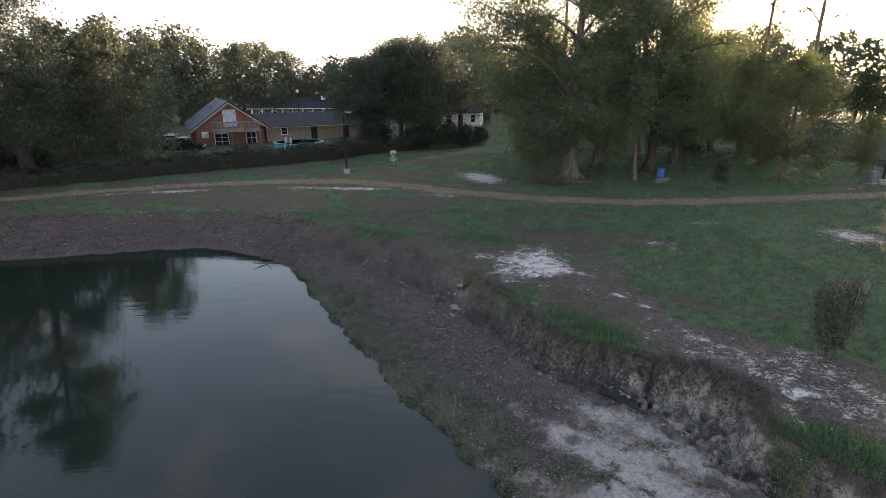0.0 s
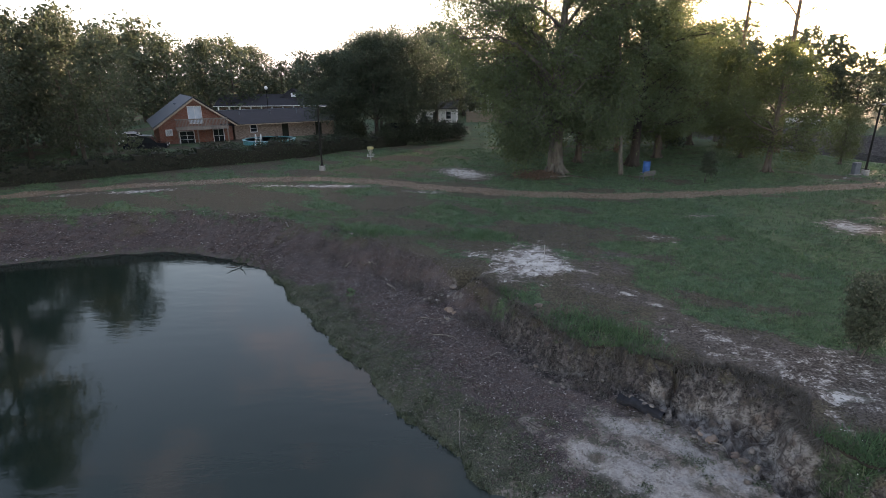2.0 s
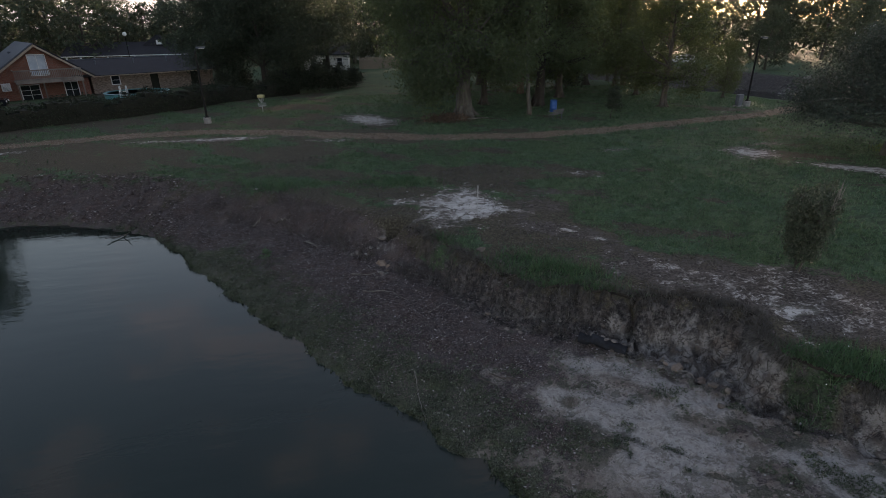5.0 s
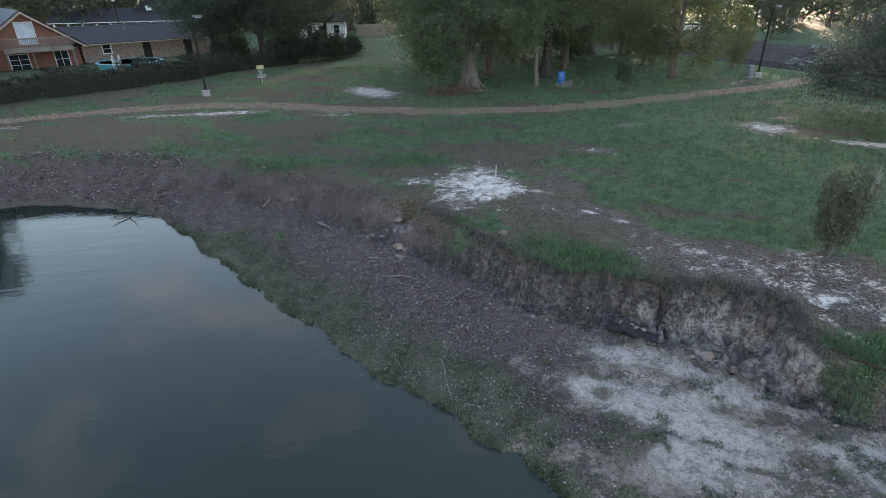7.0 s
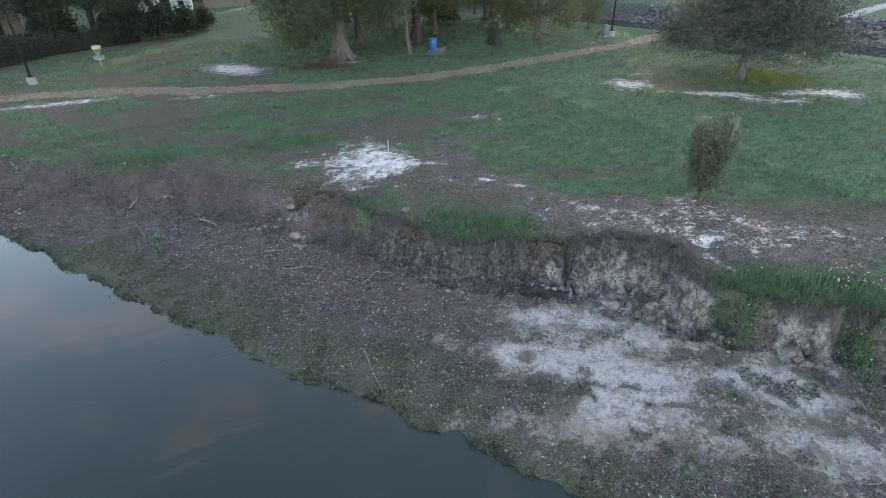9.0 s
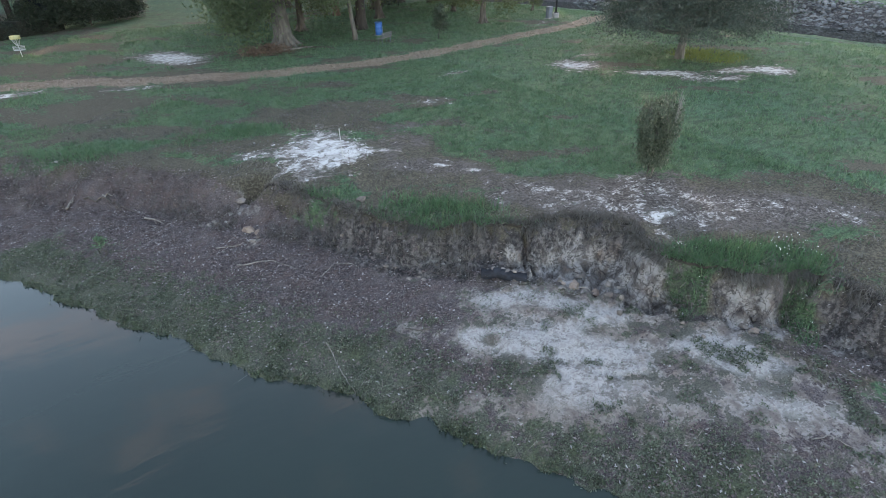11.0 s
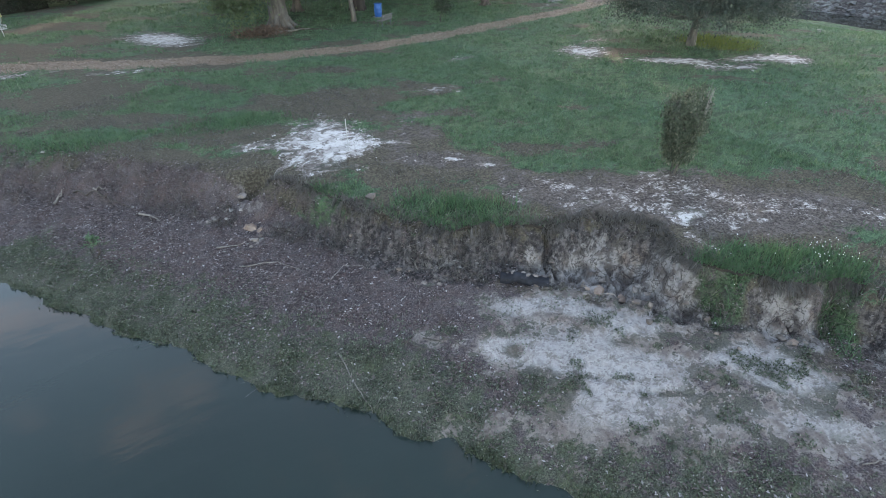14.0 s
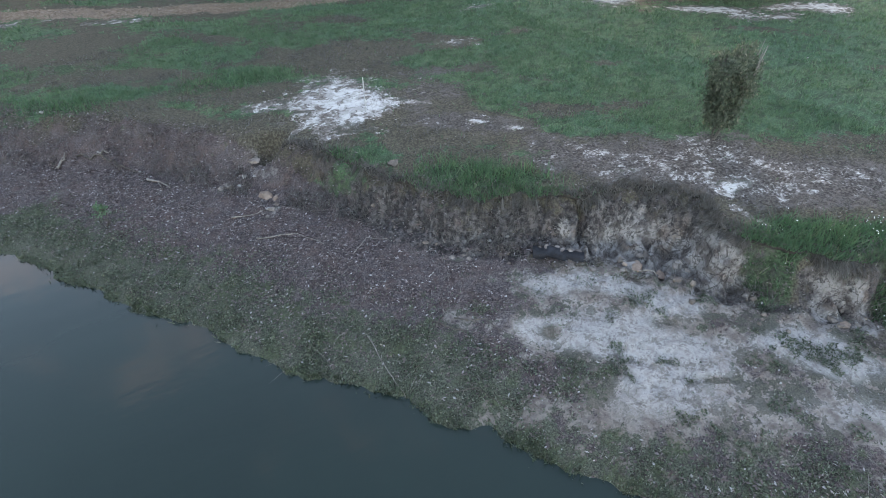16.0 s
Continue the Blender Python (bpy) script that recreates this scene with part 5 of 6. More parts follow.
    part("ridge_cap", Geo().tube([(W0 - 1.8, 4.05, 4.27), (W1 + 0.5, 4.05, 4.27)], 0.06, 6), GREY_METAL, root)
    window_part(root, 2.45, 1.55, 0.95, 1.05, 0.24, "window", (1, 2))
    # near-black panels paint the shade of two open doorways
    for x in (6.6, 11.25):
        d = part("door", Geo().box((x, 0.22, 1.25), (0.85, 0.1, 2.5)), DARK_CORE, root, "dark panel standing in for the shade of an open doorway")
    for x in (1.2, 5.2, 8.9):
        part("roof_vent", Geo().lathe([(0.07, 0), (0.07, 0.4), (0.1, 0.42), (0.1, 0.5)], (x, 2.2, 3.75), 8), GREY_METAL, root)


def build_porch_house():
    """The long low house behind, with white posts along its porch."""
    root = thing("porch_house", pose(-37.0, 105.0, 1.3, 0, 0, 2), "long low house with a dark roof and a white-posted porch", "house")
    part("wall", Geo().box((9.6, 4.5, 1.5), (19.5, 6.0, 3.2)), BROWN_BRICK, root)
    part("roof", Geo().slab((-0.6, 5.0, 5.3), (-0.6, -0.6, 3.45), (20.2, -0.6, 3.45), (20.2, 5.0, 5.3), 0.16), ROOF, root)
    part("roof", Geo().slab((20.2, 5.0, 5.3), (20.2, 9.5, 3.3), (-0.6, 9.5, 3.3), (-0.6, 5.0, 5.3), 0.16), ROOF, root)
    part("gutter", Geo().box((9.8, -0.68, 3.38), (20.9, 0.14, 0.11)), CREAM, root)
    for i in range(11):
        part("post", Geo().box((0.2 + i * 1.93, -0.4, 1.6), (0.22, 0.22, 3.3)), WHITE, root)
    for i in range(8):
        window_part(root, 1.6 + i * 2.3, 1.2, 1.2, 1.6, 1.49, "window", (1, 2))
    g = Geo().prism([(10.5, 4.6), (15.5, 4.6), (13.0, 6.4)], 3.0, 6.0)
    part("dormer", g, ROOF, root)
    part("dormer_vent", Geo().box((13.3, 2.9, 5.2), (0.9, 0.15, 0.7)), WHITE, root)
    pole = thing("antenna_pole", pose(-27.4, 103.0, 1.6), "thin pole with a small white dish on top", "pole")
    part("pole", Geo().tube([(0, 0, 0), (0, 0, 6.0)], 0.06, 8), POLE, pole)
    part("dish", Geo().lathe([(0.04, -0.2), (0.26, -0.08), (0.32, 0.12), (0.2, 0.36), (0.04, 0.4)], (0, 0, 6.2), 12), WHITE, pole)


def build_white_house():
    root = thing("white_house", pose(-0.6, 97.0, 1.7, 0, 0, -8), "small white house half hidden by the trees", "house")
    part("wall", Geo().box((3.4, 3, 1.35), (7.0, 6, 2.9)), CREAM, root)
    part("roof", Geo().slab((-0.5, 3, 4.4), (-0.5, -0.5, 2.75), (7.3, -0.5, 2.75), (7.3, 3, 4.4), 0.14), ROOF, root)
    part("roof", Geo().slab((7.3, 3, 4.4), (7.3, 6.5, 2.75), (-0.5, 6.5, 2.75), (-0.5, 3, 4.4), 0.14), ROOF, root)
    window_part(root, 1.4, 0.9, 1.0, 1.4, -0.005, "window", (1, 2))
    window_part(root, 5.6, 0.9, 1.0, 1.4, -0.005, "window", (1, 2))
    part("door", Geo().box((3.4, -0.02, 1.05), (0.95, 0.08, 2.1)), DARK_CORE, root)
    far = thing("white_house", pose(9.5, 122.0, 2.0, 0, 0, -6), "white gabled house beyond the wooden fence", "house")
    part("wall", Geo().prism([(0, 0), (6.5, 0), (6.5, 3.0), (3.25, 5.0), (0, 3.0)], 0, 8), CREAM, far)
    for sx in (-1, 1):
        q = [(3.25, -0.4, 5.2), (3.25 + sx * 3.7, -0.4, 2.9), (3.25 + sx * 3.7, 8.4, 2.9), (3.25, 8.4, 5.2)]
        part("roof", Geo().slab(*(q if sx < 0 else q[::-1]), 0.14), ROOF, far)
    window_part(far, 1.8, 1.0, 1.0, 1.6, -0.005, "window", (1, 2))
    window_part(far, 4.6, 1.0, 1.0, 1.6, -0.005, "window", (1, 2))
    fence = thing("wooden_fence", pose(8.2, 97.0, ground_z(8.2, 97.0), 0, 0, -3), "weathered wooden privacy fence", "fence")
    board = Geo().box((0, 0, 0.92), (0.135, 0.022, 1.85)).mesh("board", FENCE_WOOD)
    for i in range(44):
        b = new("board", board)
        b.parent, b.location = fence, (i * 0.15, 0, 0.03 * math.sin(i * 1.7))
    for z in (0.5, 1.4):
        part("rail", Geo().box((3.2, 0.05, z), (6.6, 0.04, 0.09)), FENCE_WOOD, fence)


def build_shed_and_yard():
    root = thing("carport", pose(-39.6, 65.0, ground_z(-39.6, 65.0), 0, 0, 20), "small tarp-covered shelter among the bushes", "shelter")
    for x in (0, 2.6):
        for y in (0, 3.2):
            part("post", Geo().box((x, y, 1.1), (0.09, 0.09, 2.2)), GREY_METAL, root)
    part("canopy", Geo().slab((-0.2, -0.2, 2.2), (1.3, -0.2, 2.75), (1.3, 3.4, 2.75), (-0.2, 3.4, 2.2), 0.03).slab((1.3, -0.2, 2.75), (2.8, -0.2, 2.2), (2.8, 3.4, 2.2), (1.3, 3.4, 2.75), 0.03), TARP, root)
    part("side_sheet", Geo().box((0.75, -0.1, 1.15), (1.45, 0.03, 1.9)), TARP, root)
    pool = thing("swimming_pool", pose(-18.8, 69.7, 1.25), "round above-ground pool with a teal wall", "pool")
    part("wall", Geo().lathe([(3.1, 0), (3.1, 1.2), (2.98, 1.2), (2.98, 0.05)], (0, 0, 0), 40), TEAL, pool)
    part("rim", Geo().lathe([(3.16, 1.2), (3.2, 1.26), (2.9, 1.28), (2.9, 1.2)], (0, 0, 0), 40), TEAL, pool)
    lad = thing("pool_ladder", pose(-19.2, 66.4, 1.45), "white A-frame pool ladder", "ladder")
    for x in (-0.3, 0.3):
        part("side_rail", Geo().tube([(x, -0.5, 0), (x, -0.1, 1.9), (x, 0.15, 1.95), (x, 0.4, 1.2)], 0.05, 8), WHITE, lad)
    for z in (0.4, 0.75, 1.1, 1.45):
        part("rung", Geo().box((0, -0.5 + 0.21 * z, z), (0.6, 0.12, 0.05)), WHITE, lad)


def build_car(m, paint, label, body_h=1.75):
    root = thing("car", m, label, "car", "parked cars")
    side = [(-2.25, 0.45), (2.2, 0.45), (2.3, 0.75), (2.2, 1.0), (1.15, 1.08), (0.55, body_h - 0.08), (0.2, body_h), (-1.75, body_h), (-2.15, 1.1), (-2.3, 0.8)]
    body = part("body", Geo().prism(side, -0.9, 0.9), paint, root)
    for y in (-0.905, 0.905):
        part("side_window", Geo().prism([(1.0, 1.1), (0.5, body_h - 0.14), (-0.55, body_h - 0.12), (-0.55, 1.1)], y - 0.008, y + 0.008), GLASS, body)
        part("side_window", Geo().prism([(-0.65, 1.1), (-0.65, body_h - 0.12), (-1.65, body_h - 0.14), (-1.95, 1.1)], y - 0.008, y + 0.008), GLASS, body)
    part("windscreen", Geo().slab((1.17, -0.78, 1.12), (1.17, 0.78, 1.12), (0.6, 0.72, body_h - 0.1), (0.6, -0.72, body_h - 0.1), -0.015), GLASS, body)
    for x in (-1.4, 1.45):
        for y in (-0.82, 0.82):
            w = part("wheel", Geo().tube([(x, y - 0.11, 0.34), (x, y + 0.11, 0.34)], 0.34, 18), RUBBER, root)
            part("rim", Geo().tube([(x, y - 0.125, 0.34), (x, y + 0.125, 0.34)], 0.2, 12), STEEL, w)
    for y in (-0.65, 0.65):
        part("headlight", Geo().box((2.26, y, 0.82), (0.1, 0.35, 0.16)), WHITE, body)


build_brick_house()
build_porch_house()
build_white_house()
build_shed_and_yard()
build_car(at(-31.9, 66.0, 15, 1.0, None, -0.45), CAR_DARK, "dark sport utility car parked beside the brick house")
build_car(at(-35.5, 70.0, 20), CAR_WHITE, "white car parked behind the dark one", 1.5)
build_car(at(-3.0, 80.0, 10), CAR_DARK, "dark car parked under the trees", 1.5)
build_car(at(58.0, 82.0, 150), CAR_WHITE, "white car parked beyond the ditch", 1.5)


def build_pavilion():
    root = thing("pavilion", pose(95.5, 84.0, 2.8, 0, 0, -46), "far open shelter with a white gable end", "shelter")
    for x in (0, 5):
        for y in (0, 8):
            part("post", Geo().box((x, y, 1.6), (0.25, 0.25, 3.2)), WHITE, root)
    part("gable", Geo().prism([(-0.4, 3.2), (5.4, 3.2), (2.5, 4.9)], -0.1, 0.1), WHITE, root)
    for sx in (-1, 1):
        q = [(2.5, -0.5, 5.05), (2.5 + sx * 3.2, -0.5, 3.15), (2.5 + sx * 3.2, 8.5, 3.15), (2.5, 8.5, 5.05)]
        part("roof", Geo().slab(*(q if sx < 0 else q[::-1]), 0.15), WHITE if sx < 0 else ROOF, root)


build_pavilion()

# a pale concrete path on the lawn beyond the ditch
walkway = Geo()
edge = smooth_line([(61, 36.6), (66, 38.2), (72, 39.4), (79, 40.4), (88, 41.0), (100, 40.5)], False, 6)
for (ax, ay), (bx, by) in zip(edge[:-1], edge[1:]):
    ln = math.hypot(bx - ax, by - ay)
    ox, oy = -(by - ay) / ln * 0.75, (bx - ax) / ln * 0.75
    za, zb = ground_z(ax, ay) + 0.08, ground_z(bx, by) + 0.08
    walkway.slab((ax - ox, ay - oy, za), (bx - ox, by - oy, zb), (bx + ox, by + oy, zb), (ax + ox, ay + oy, za), 0.14)
tagged(part("path", walkway, CONCRETE), "pale concrete path on the lawn beyond the ditch", "path", kind="structure")

# ---- things on the lawn ----


def build_lamp(x, y, rz):
    root = thing("street_lamp", at(x, y, rz), "dark park lamp post on a round concrete footing", "lamp post", "park lamps")
    part("footing", Geo().lathe([(0.28, -0.1), (0.28, 0.42), (0.25, 0.46)], n=20), CONCRETE, root, "pale concrete footing")
    part("base_plate", Geo().box((0, 0, 0.49), (0.32, 0.32, 0.05), 0, 0.03), POLE, root)
    part("pole", Geo().lathe([(0.085, 0.5), (0.075, 2.6), (0.062, 5.3)], n=12), POLE, root)
    part("arm", Geo().tube([(0, 0, 5.2), (0.12, 0, 5.42), (0.4, 0, 5.46)], 0.035, 8), POLE, root)
    head = part("lamp_head", Geo().box((0.42, 0, 5.5), (0.62, 0.28, 0.12), 0, 0.06), GREY_METAL, root)
    part("lens", Geo().box((0.46, 0, 5.425), (0.4, 0.2, 0.03)), WHITE, head)


build_lamp(-8.9, 48.75, 20)
build_lamp(35.25, 42.6, 0)

box = thing("utility_box", at(34.55, 42.75, 10), "grey metal utility box beside the lamp post", "utility box")
part("cabinet", Geo().box((0, 0, 0.5), (0.55, 0.35, 1.0), 0, 0.03), GREY_METAL, box)
part("door", Geo().box((0, -0.185, 0.52), (0.47, 0.02, 0.86)), GREY_METAL, box)
part("plinth", Geo().box((0, 0, 0.02), (0.65, 0.45, 0.12)), CONCRETE, box)


def build_basket(x, y):
    root = thing("disc_golf_basket", at(x, y), "disc golf basket with a yellow top band and hanging chains", "disc golf basket")
    part("pole", Geo().tube([(0, 0, -0.1), (0, 0, 1.4)], 0.028, 10), STEEL, root)
    part("band", Geo().lathe([(0.30, 1.22), (0.31, 1.23), (0.31, 1.42), (0.30, 1.43), (0.27, 1.43), (0.27, 1.22)], n=28), YELLOW, root, "yellow top band")
    ring = Geo()
    for z, r in ((0.52, 0.33), (0.64, 0.335), (0.74, 0.34)):
        ring.tube([(r * math.cos(k * 0.2618), r * math.sin(k * 0.2618), z) for k in range(25)], 0.010, 5)
    basket = part("basket_rim", ring, STEEL, root)
    rods = Geo()
    for k in range(24):
        a = k * 0.2618
        rods.tube([(0.03 * math.cos(a), 0.03 * math.sin(a), 0.50), (0.33 * math.cos(a), 0.33 * math.sin(a), 0.52), (0.34 * math.cos(a), 0.34 * math.sin(a), 0.74)], 0.006, 4)
    part("basket_rods", rods, STEEL, basket)
    for k in range(12):
        a = k * 0.5236
        part("chain", Geo().tube([(0.26 * math.cos(a), 0.26 * math.sin(a), 1.24), (0.17 * math.cos(a), 0.17 * math.sin(a), 0.98), (0.05 * math.cos(a), 0.05 * math.sin(a), 0.78)], 0.010, 5), STEEL, root)


build_basket(-5.0, 53.0)

barrel = thing("litter_barrel", at(18.4, 45.05), "blue plastic litter barrel under the trees", "litter bin")
part("drum", Geo().lathe([(0.25, 0.02), (0.28, 0.05), (0.285, 0.3), (0.30, 0.32), (0.285, 0.34), (0.285, 0.6), (0.30, 0.62), (0.285, 0.64), (0.28, 0.9), (0.29, 0.94), (0.26, 0.94), (0.255, 0.2)], n=28), BLUE, barrel, smooth=True)
part("rim", Geo().lathe([(0.285, 0.92), (0.305, 0.93), (0.305, 0.97), (0.26, 0.97), (0.26, 0.92)], n=28), BLUE, barrel)
part("stand", Geo().box((0, 0, 0.0), (0.7, 0.6, 0.08), 0, 0.03), CONCRETE, barrel)


def build_bench(x, y, rz):
    root = thing("park_bench", at(x, y, rz, 0.85), "weathered park bench with grey slats and metal legs", "bench")
    for i in range(4):
        part("seat_slat", Geo().box((0, -0.21 + i * 0.125, 0.45), (1.5, 0.1, 0.04)), BENCH_WOOD, root)
    for i in range(3):
        part("back_slat", Geo().box((0, 0.27 + i * 0.03, 0.58 + i * 0.14), (1.5, 0.035, 0.1)), BENCH_WOOD, root)
    for sx in (-0.6, 0.6):
        part("leg", Geo().tube([(sx, -0.22, 0), (sx, -0.2, 0.43), (sx, 0.22, 0.43), (sx, 0.36, 0.92)], 0.028, 6), GREY_METAL, root)
        part("rear_leg", Geo().tube([(sx, 0.26, 0), (sx, 0.2, 0.43)], 0.028, 6), GREY_METAL, root)


build_bench(17.1, 41.9, 205)

stake = thing("marker_stake", at(4.72, 22.95, 15), "white-painted wooden stake standing in the pale sand", "stake")
part("post", Geo().box((0, 0, 0.45), (0.034, 0.026, 1.3), 0, 0.005), STAKE_PAINT, stake)
part("point", Geo().add([(-0.017, -0.013, 1.1), (0.017, -0.013, 1.1), (0.017, 0.013, 1.1), (-0.017, 0.013, 1.1), (0, 0, 1.15)], [(0, 1, 4), (1, 2, 4), (2, 3, 4), (3, 0, 4), (3, 2, 1, 0)]), STAKE_PAINT, stake)

# black pipe that lies at the foot of the scarp
pz = ground_z(5.8, 14.8)
pipe = thing("drain_pipe", Matrix(), "torn black plastic drain pipe half buried in the clay", "pipe")
half = Geo()
n = 14
rows = []
for i in range(n + 1):
    t = i / n
    cx, cy = 5.25 + 0.98 * t, 15.18 - 0.86 * t
    cz = max(ground_z(cx, cy) + 0.05, 0.6) + 0.05 * math.sin(t * 5)
    for k in range(9):
        a = math.pi * (k / 8) * 1.25 - 0.4
        r = 0.165 * (1 + 0.04 * math.sin(i * 1.9) + 0.04 * math.sin(i * 4.1 + k))
        rows.append((cx + r * math.cos(a) * 0.66, cy + r * math.cos(a) * 0.75, cz + r * math.sin(a)))
half.add(rows, [(i * 9 + k, i * 9 + k + 1, (i + 1) * 9 + k + 1, (i + 1) * 9 + k) for i in range(n) for k in range(8)])
shell = part("shell", half, BLACK, pipe)
sol = shell.modifiers.new("thickness", "SOLIDIFY")
sol.thickness = 0.015
cake = Geo()
for i in range(9):
    t = 0.2 + 0.075 * i
    x, y = 5.25 + 0.98 * t, 15.18 - 0.86 * t
    cake.rock((x + 0.05 * math.sin(i * 2.1), y + 0.07 + 0.05 * math.cos(i * 3.3), max(ground_z(x, y) + 0.05, 0.6) + 0.17), 0.05 + 0.025 * (i % 3), 30 + i, 0.4)
part("caked_clay", cake, CLAY_LUMP, pipe, "pale clay caked on the pipe")

# ---- fallen branches, stones and clods on the bank ----


def branch(pts, r, mat, label, name="branch"):
    g = Geo()
    r *= 0.75
    pp = np.array(pts, float)
    t = np.linspace(0, len(pp) - 1, 4 * (len(pp) - 1) + 1)
    jit = np.random.default_rng(int(abs(pts[0][0] * 100 + pts[0][1] * 10)))
    q = np.column_stack([np.interp(t, np.arange(len(pp)), pp[:, k]) for k in range(3)])
    q[1:-1, :2] += jit.normal(size=(len(t) - 2, 2)) * min(r, 0.022)
    p = [(x, y, ground_z(x, y) + r * 0.7 + dz) for x, y, dz in q.tolist()]
    g.tube(p, np.linspace(r, r * 0.35, len(p)).tolist(), 7)
    if r < 0.03:
        return tagged(part(name, g, mat, smooth=True), label, "branch", "fallen branches")
    k = len(p) // 2
    a = Vector(p[k])
    side = (Vector(p[-1]) - Vector(p[0])).cross(Vector((0, 0, 1))).normalized()
    ln = (Vector(p[-1]) - Vector(p[0])).length * 0.16
    g.tube([a, a + side * ln * 0.5 + (Vector(p[-1]) - a) * 0.25 + Vector((0, 0, r)), a + side * ln * 0.8 + (Vector(p[-1]) - a) * 0.6], [r * 0.6, r * 0.4, r * 0.2], 5)
    return tagged(part(name, g, mat, smooth=True), label, "branch", "fallen branches")


branch([(0.52, 15.45, 0.02), (0.48, 14.8, 0.0), (0.43, 14.2, 0.02), (0.42, 13.65, 0.0)], 0.022, STICK, "thin pale branch lying down to the water")
branch([(-3.7, 27.4, 0.02), (-3.0, 26.85, 0.07), (-2.6, 26.3, 0.05), (-2.2, 25.6, 0.02)], 0.055, DARK_STICK, "dark fallen bough on the leafy slope")
branch([(-3.1, 27.0, 0.1), (-2.75, 26.75, 0.1)], 0.05, STICK, "bleached piece of bark on the fallen bough")
branch([(-4.35, 27.4, 0.02), (-4.0, 27.7, 0.05)], 0.06, STICK, "short bleached stub of wood in the leaves")
branch([(-2.1, 25.1, 0.02), (-1.85, 24.6, 0.08), (-1.65, 24.1, 0.04)], 0.06, STICK, "short bleached branch on the leafy slope")
branch([(-0.6, 21.45, 0.02), (-0.1, 21.3, 0.03), (0.35, 21.25, 0.0)], 0.03, STICK, "bleached stick on the leafy slope")
branch([(-0.3, 20.27, 0.02), (0.34, 19.77, 0.08), (0.7, 19.6, 0.04), (1.07, 18.89, 0.02)], 0.026, STICK, "crooked pale twig on the slope")
branch([(1.95, 14.85, 0.02), (2.15, 14.5, 0.05), (2.4, 14.2, 0.02)], 0.03, DARK_STICK, "dark fallen stick at the edge of the sand")
branch([(6.95, 13.25, 0.05), (7.1, 12.9, 0.12), (7.35, 12.75, 0.05)], 0.028, STICK, "crooked root washed out of the clay")
branch([(1.5, 18.0, 0.03), (2.1, 18.3, 0.1), (2.6, 17.8, 0.02)], 0.018, STICK, "thin curved twig on the slope")
branch([(2.4, 14.7, 0.02), (2.9, 14.2, 0.06), (3.1, 13.6, 0.02)], 0.03, DARK_STICK, "dark fallen branch on the damp bank")
branch([(1.2, 13.2, 0.02), (1.7, 12.9, 0.05), (1.9, 12.3, 0.02)], 0.02, DARK_STICK, "dark fallen twig near the water")
branch([(-3.0, 21.3, 0.02), (-3.3, 20.6, 0.1), (-3.6, 20.2, 0.02)], 0.025, DARK_STICK, "dark twig in the shore weeds")
branch([(-10.1, 30.0, -0.1), (-10.4, 29.4, 0.25), (-10.9, 29.0, 0.55)], 0.05, DARK_STICK, "dark dead branch standing out of the water")
branch([(-10.3, 29.5, 0.2), (-9.9, 29.1, 0.45)], 0.035, DARK_STICK, "dark side branch standing out of the water")
branch([(7.2, 7.0, 0.02), (7.5, 6.8, 0.05), (7.6, 6.3, 0.02)], 0.02, STICK, "pale twig on the sandy bank")
branch([(9.6, 43.6, 0.05), (11.2, 43.3, 0.08), (12.3, 43.7, 0.02)], 0.09, STICK, "pale fallen limb under the big oak")

brush = thing("brush_pile", at(8.9, 43.9), "low pile of brown cut brush beside the oak", "brush pile")
g = np.random.default_rng(17)
twigs = Geo()
for i in range(150):
    a, r = g.uniform(0, 6.28), g.uniform(0, 1.5)
    x, y, z = r * math.cos(a), r * 0.7 * math.sin(a), 0.55 * g.uniform(0, 1) * (1 - r / 1.7)
    b, ln = g.uniform(0, 6.28), g.uniform(0.3, 0.8)
    twigs.tube([(x, y, z), (x + ln * math.cos(b), y + ln * math.sin(b), z + g.uniform(-0.1, 0.25))], [0.02, 0.008], 4, cap=False)
part("twigs", twigs, surface("brown_twig", (0.06, 0.042, 0.032), (0.15, 0.105, 0.08), 6.0, 0.9), brush)
c = np.column_stack([g.normal(size=(2600, 2)) * np.array([0.85, 0.6]), np.abs(g.normal(size=2600)) * 0.22])
lv = new("dead_leaves", quads_mesh("dead_leaves", leaf_cards(c, 0.14, 0.5, 0, g), 4, leaf_material("rust_leaf", (0.05, 0.032, 0.023), (0.125, 0.080, 0.055), (0.20, 0.14, 0.10), 0.15)))
lv.parent = brush

heap = thing("brush_pile", at(3.4, 70.5), "low tangle of dead branches at the hedge's end", "brush pile")
twigs = Geo()
for i in range(90):
    a, r = g.uniform(0, 6.28), g.uniform(0, 2.0)
    x, y, z = r * math.cos(a), r * 0.6 * math.sin(a), 0.6 * g.uniform(0, 1)
    b, ln = g.uniform(0, 6.28), g.uniform(0.5, 1.4)
    twigs.tube([(x, y, z), (x + ln * math.cos(b), y + ln * math.sin(b), z + g.uniform(-0.1, 0.4))], [0.03, 0.01], 4, cap=False)
part("twigs", twigs, STICK, heap)


def stone(x, y, r, mat, label, seed, name="stone", flat=0.6):
    return tagged(part(name, Geo().rock((x, y, ground_z(x, y) + r * 0.12), r, seed, flat), mat), label, name, name + "s on the bank")


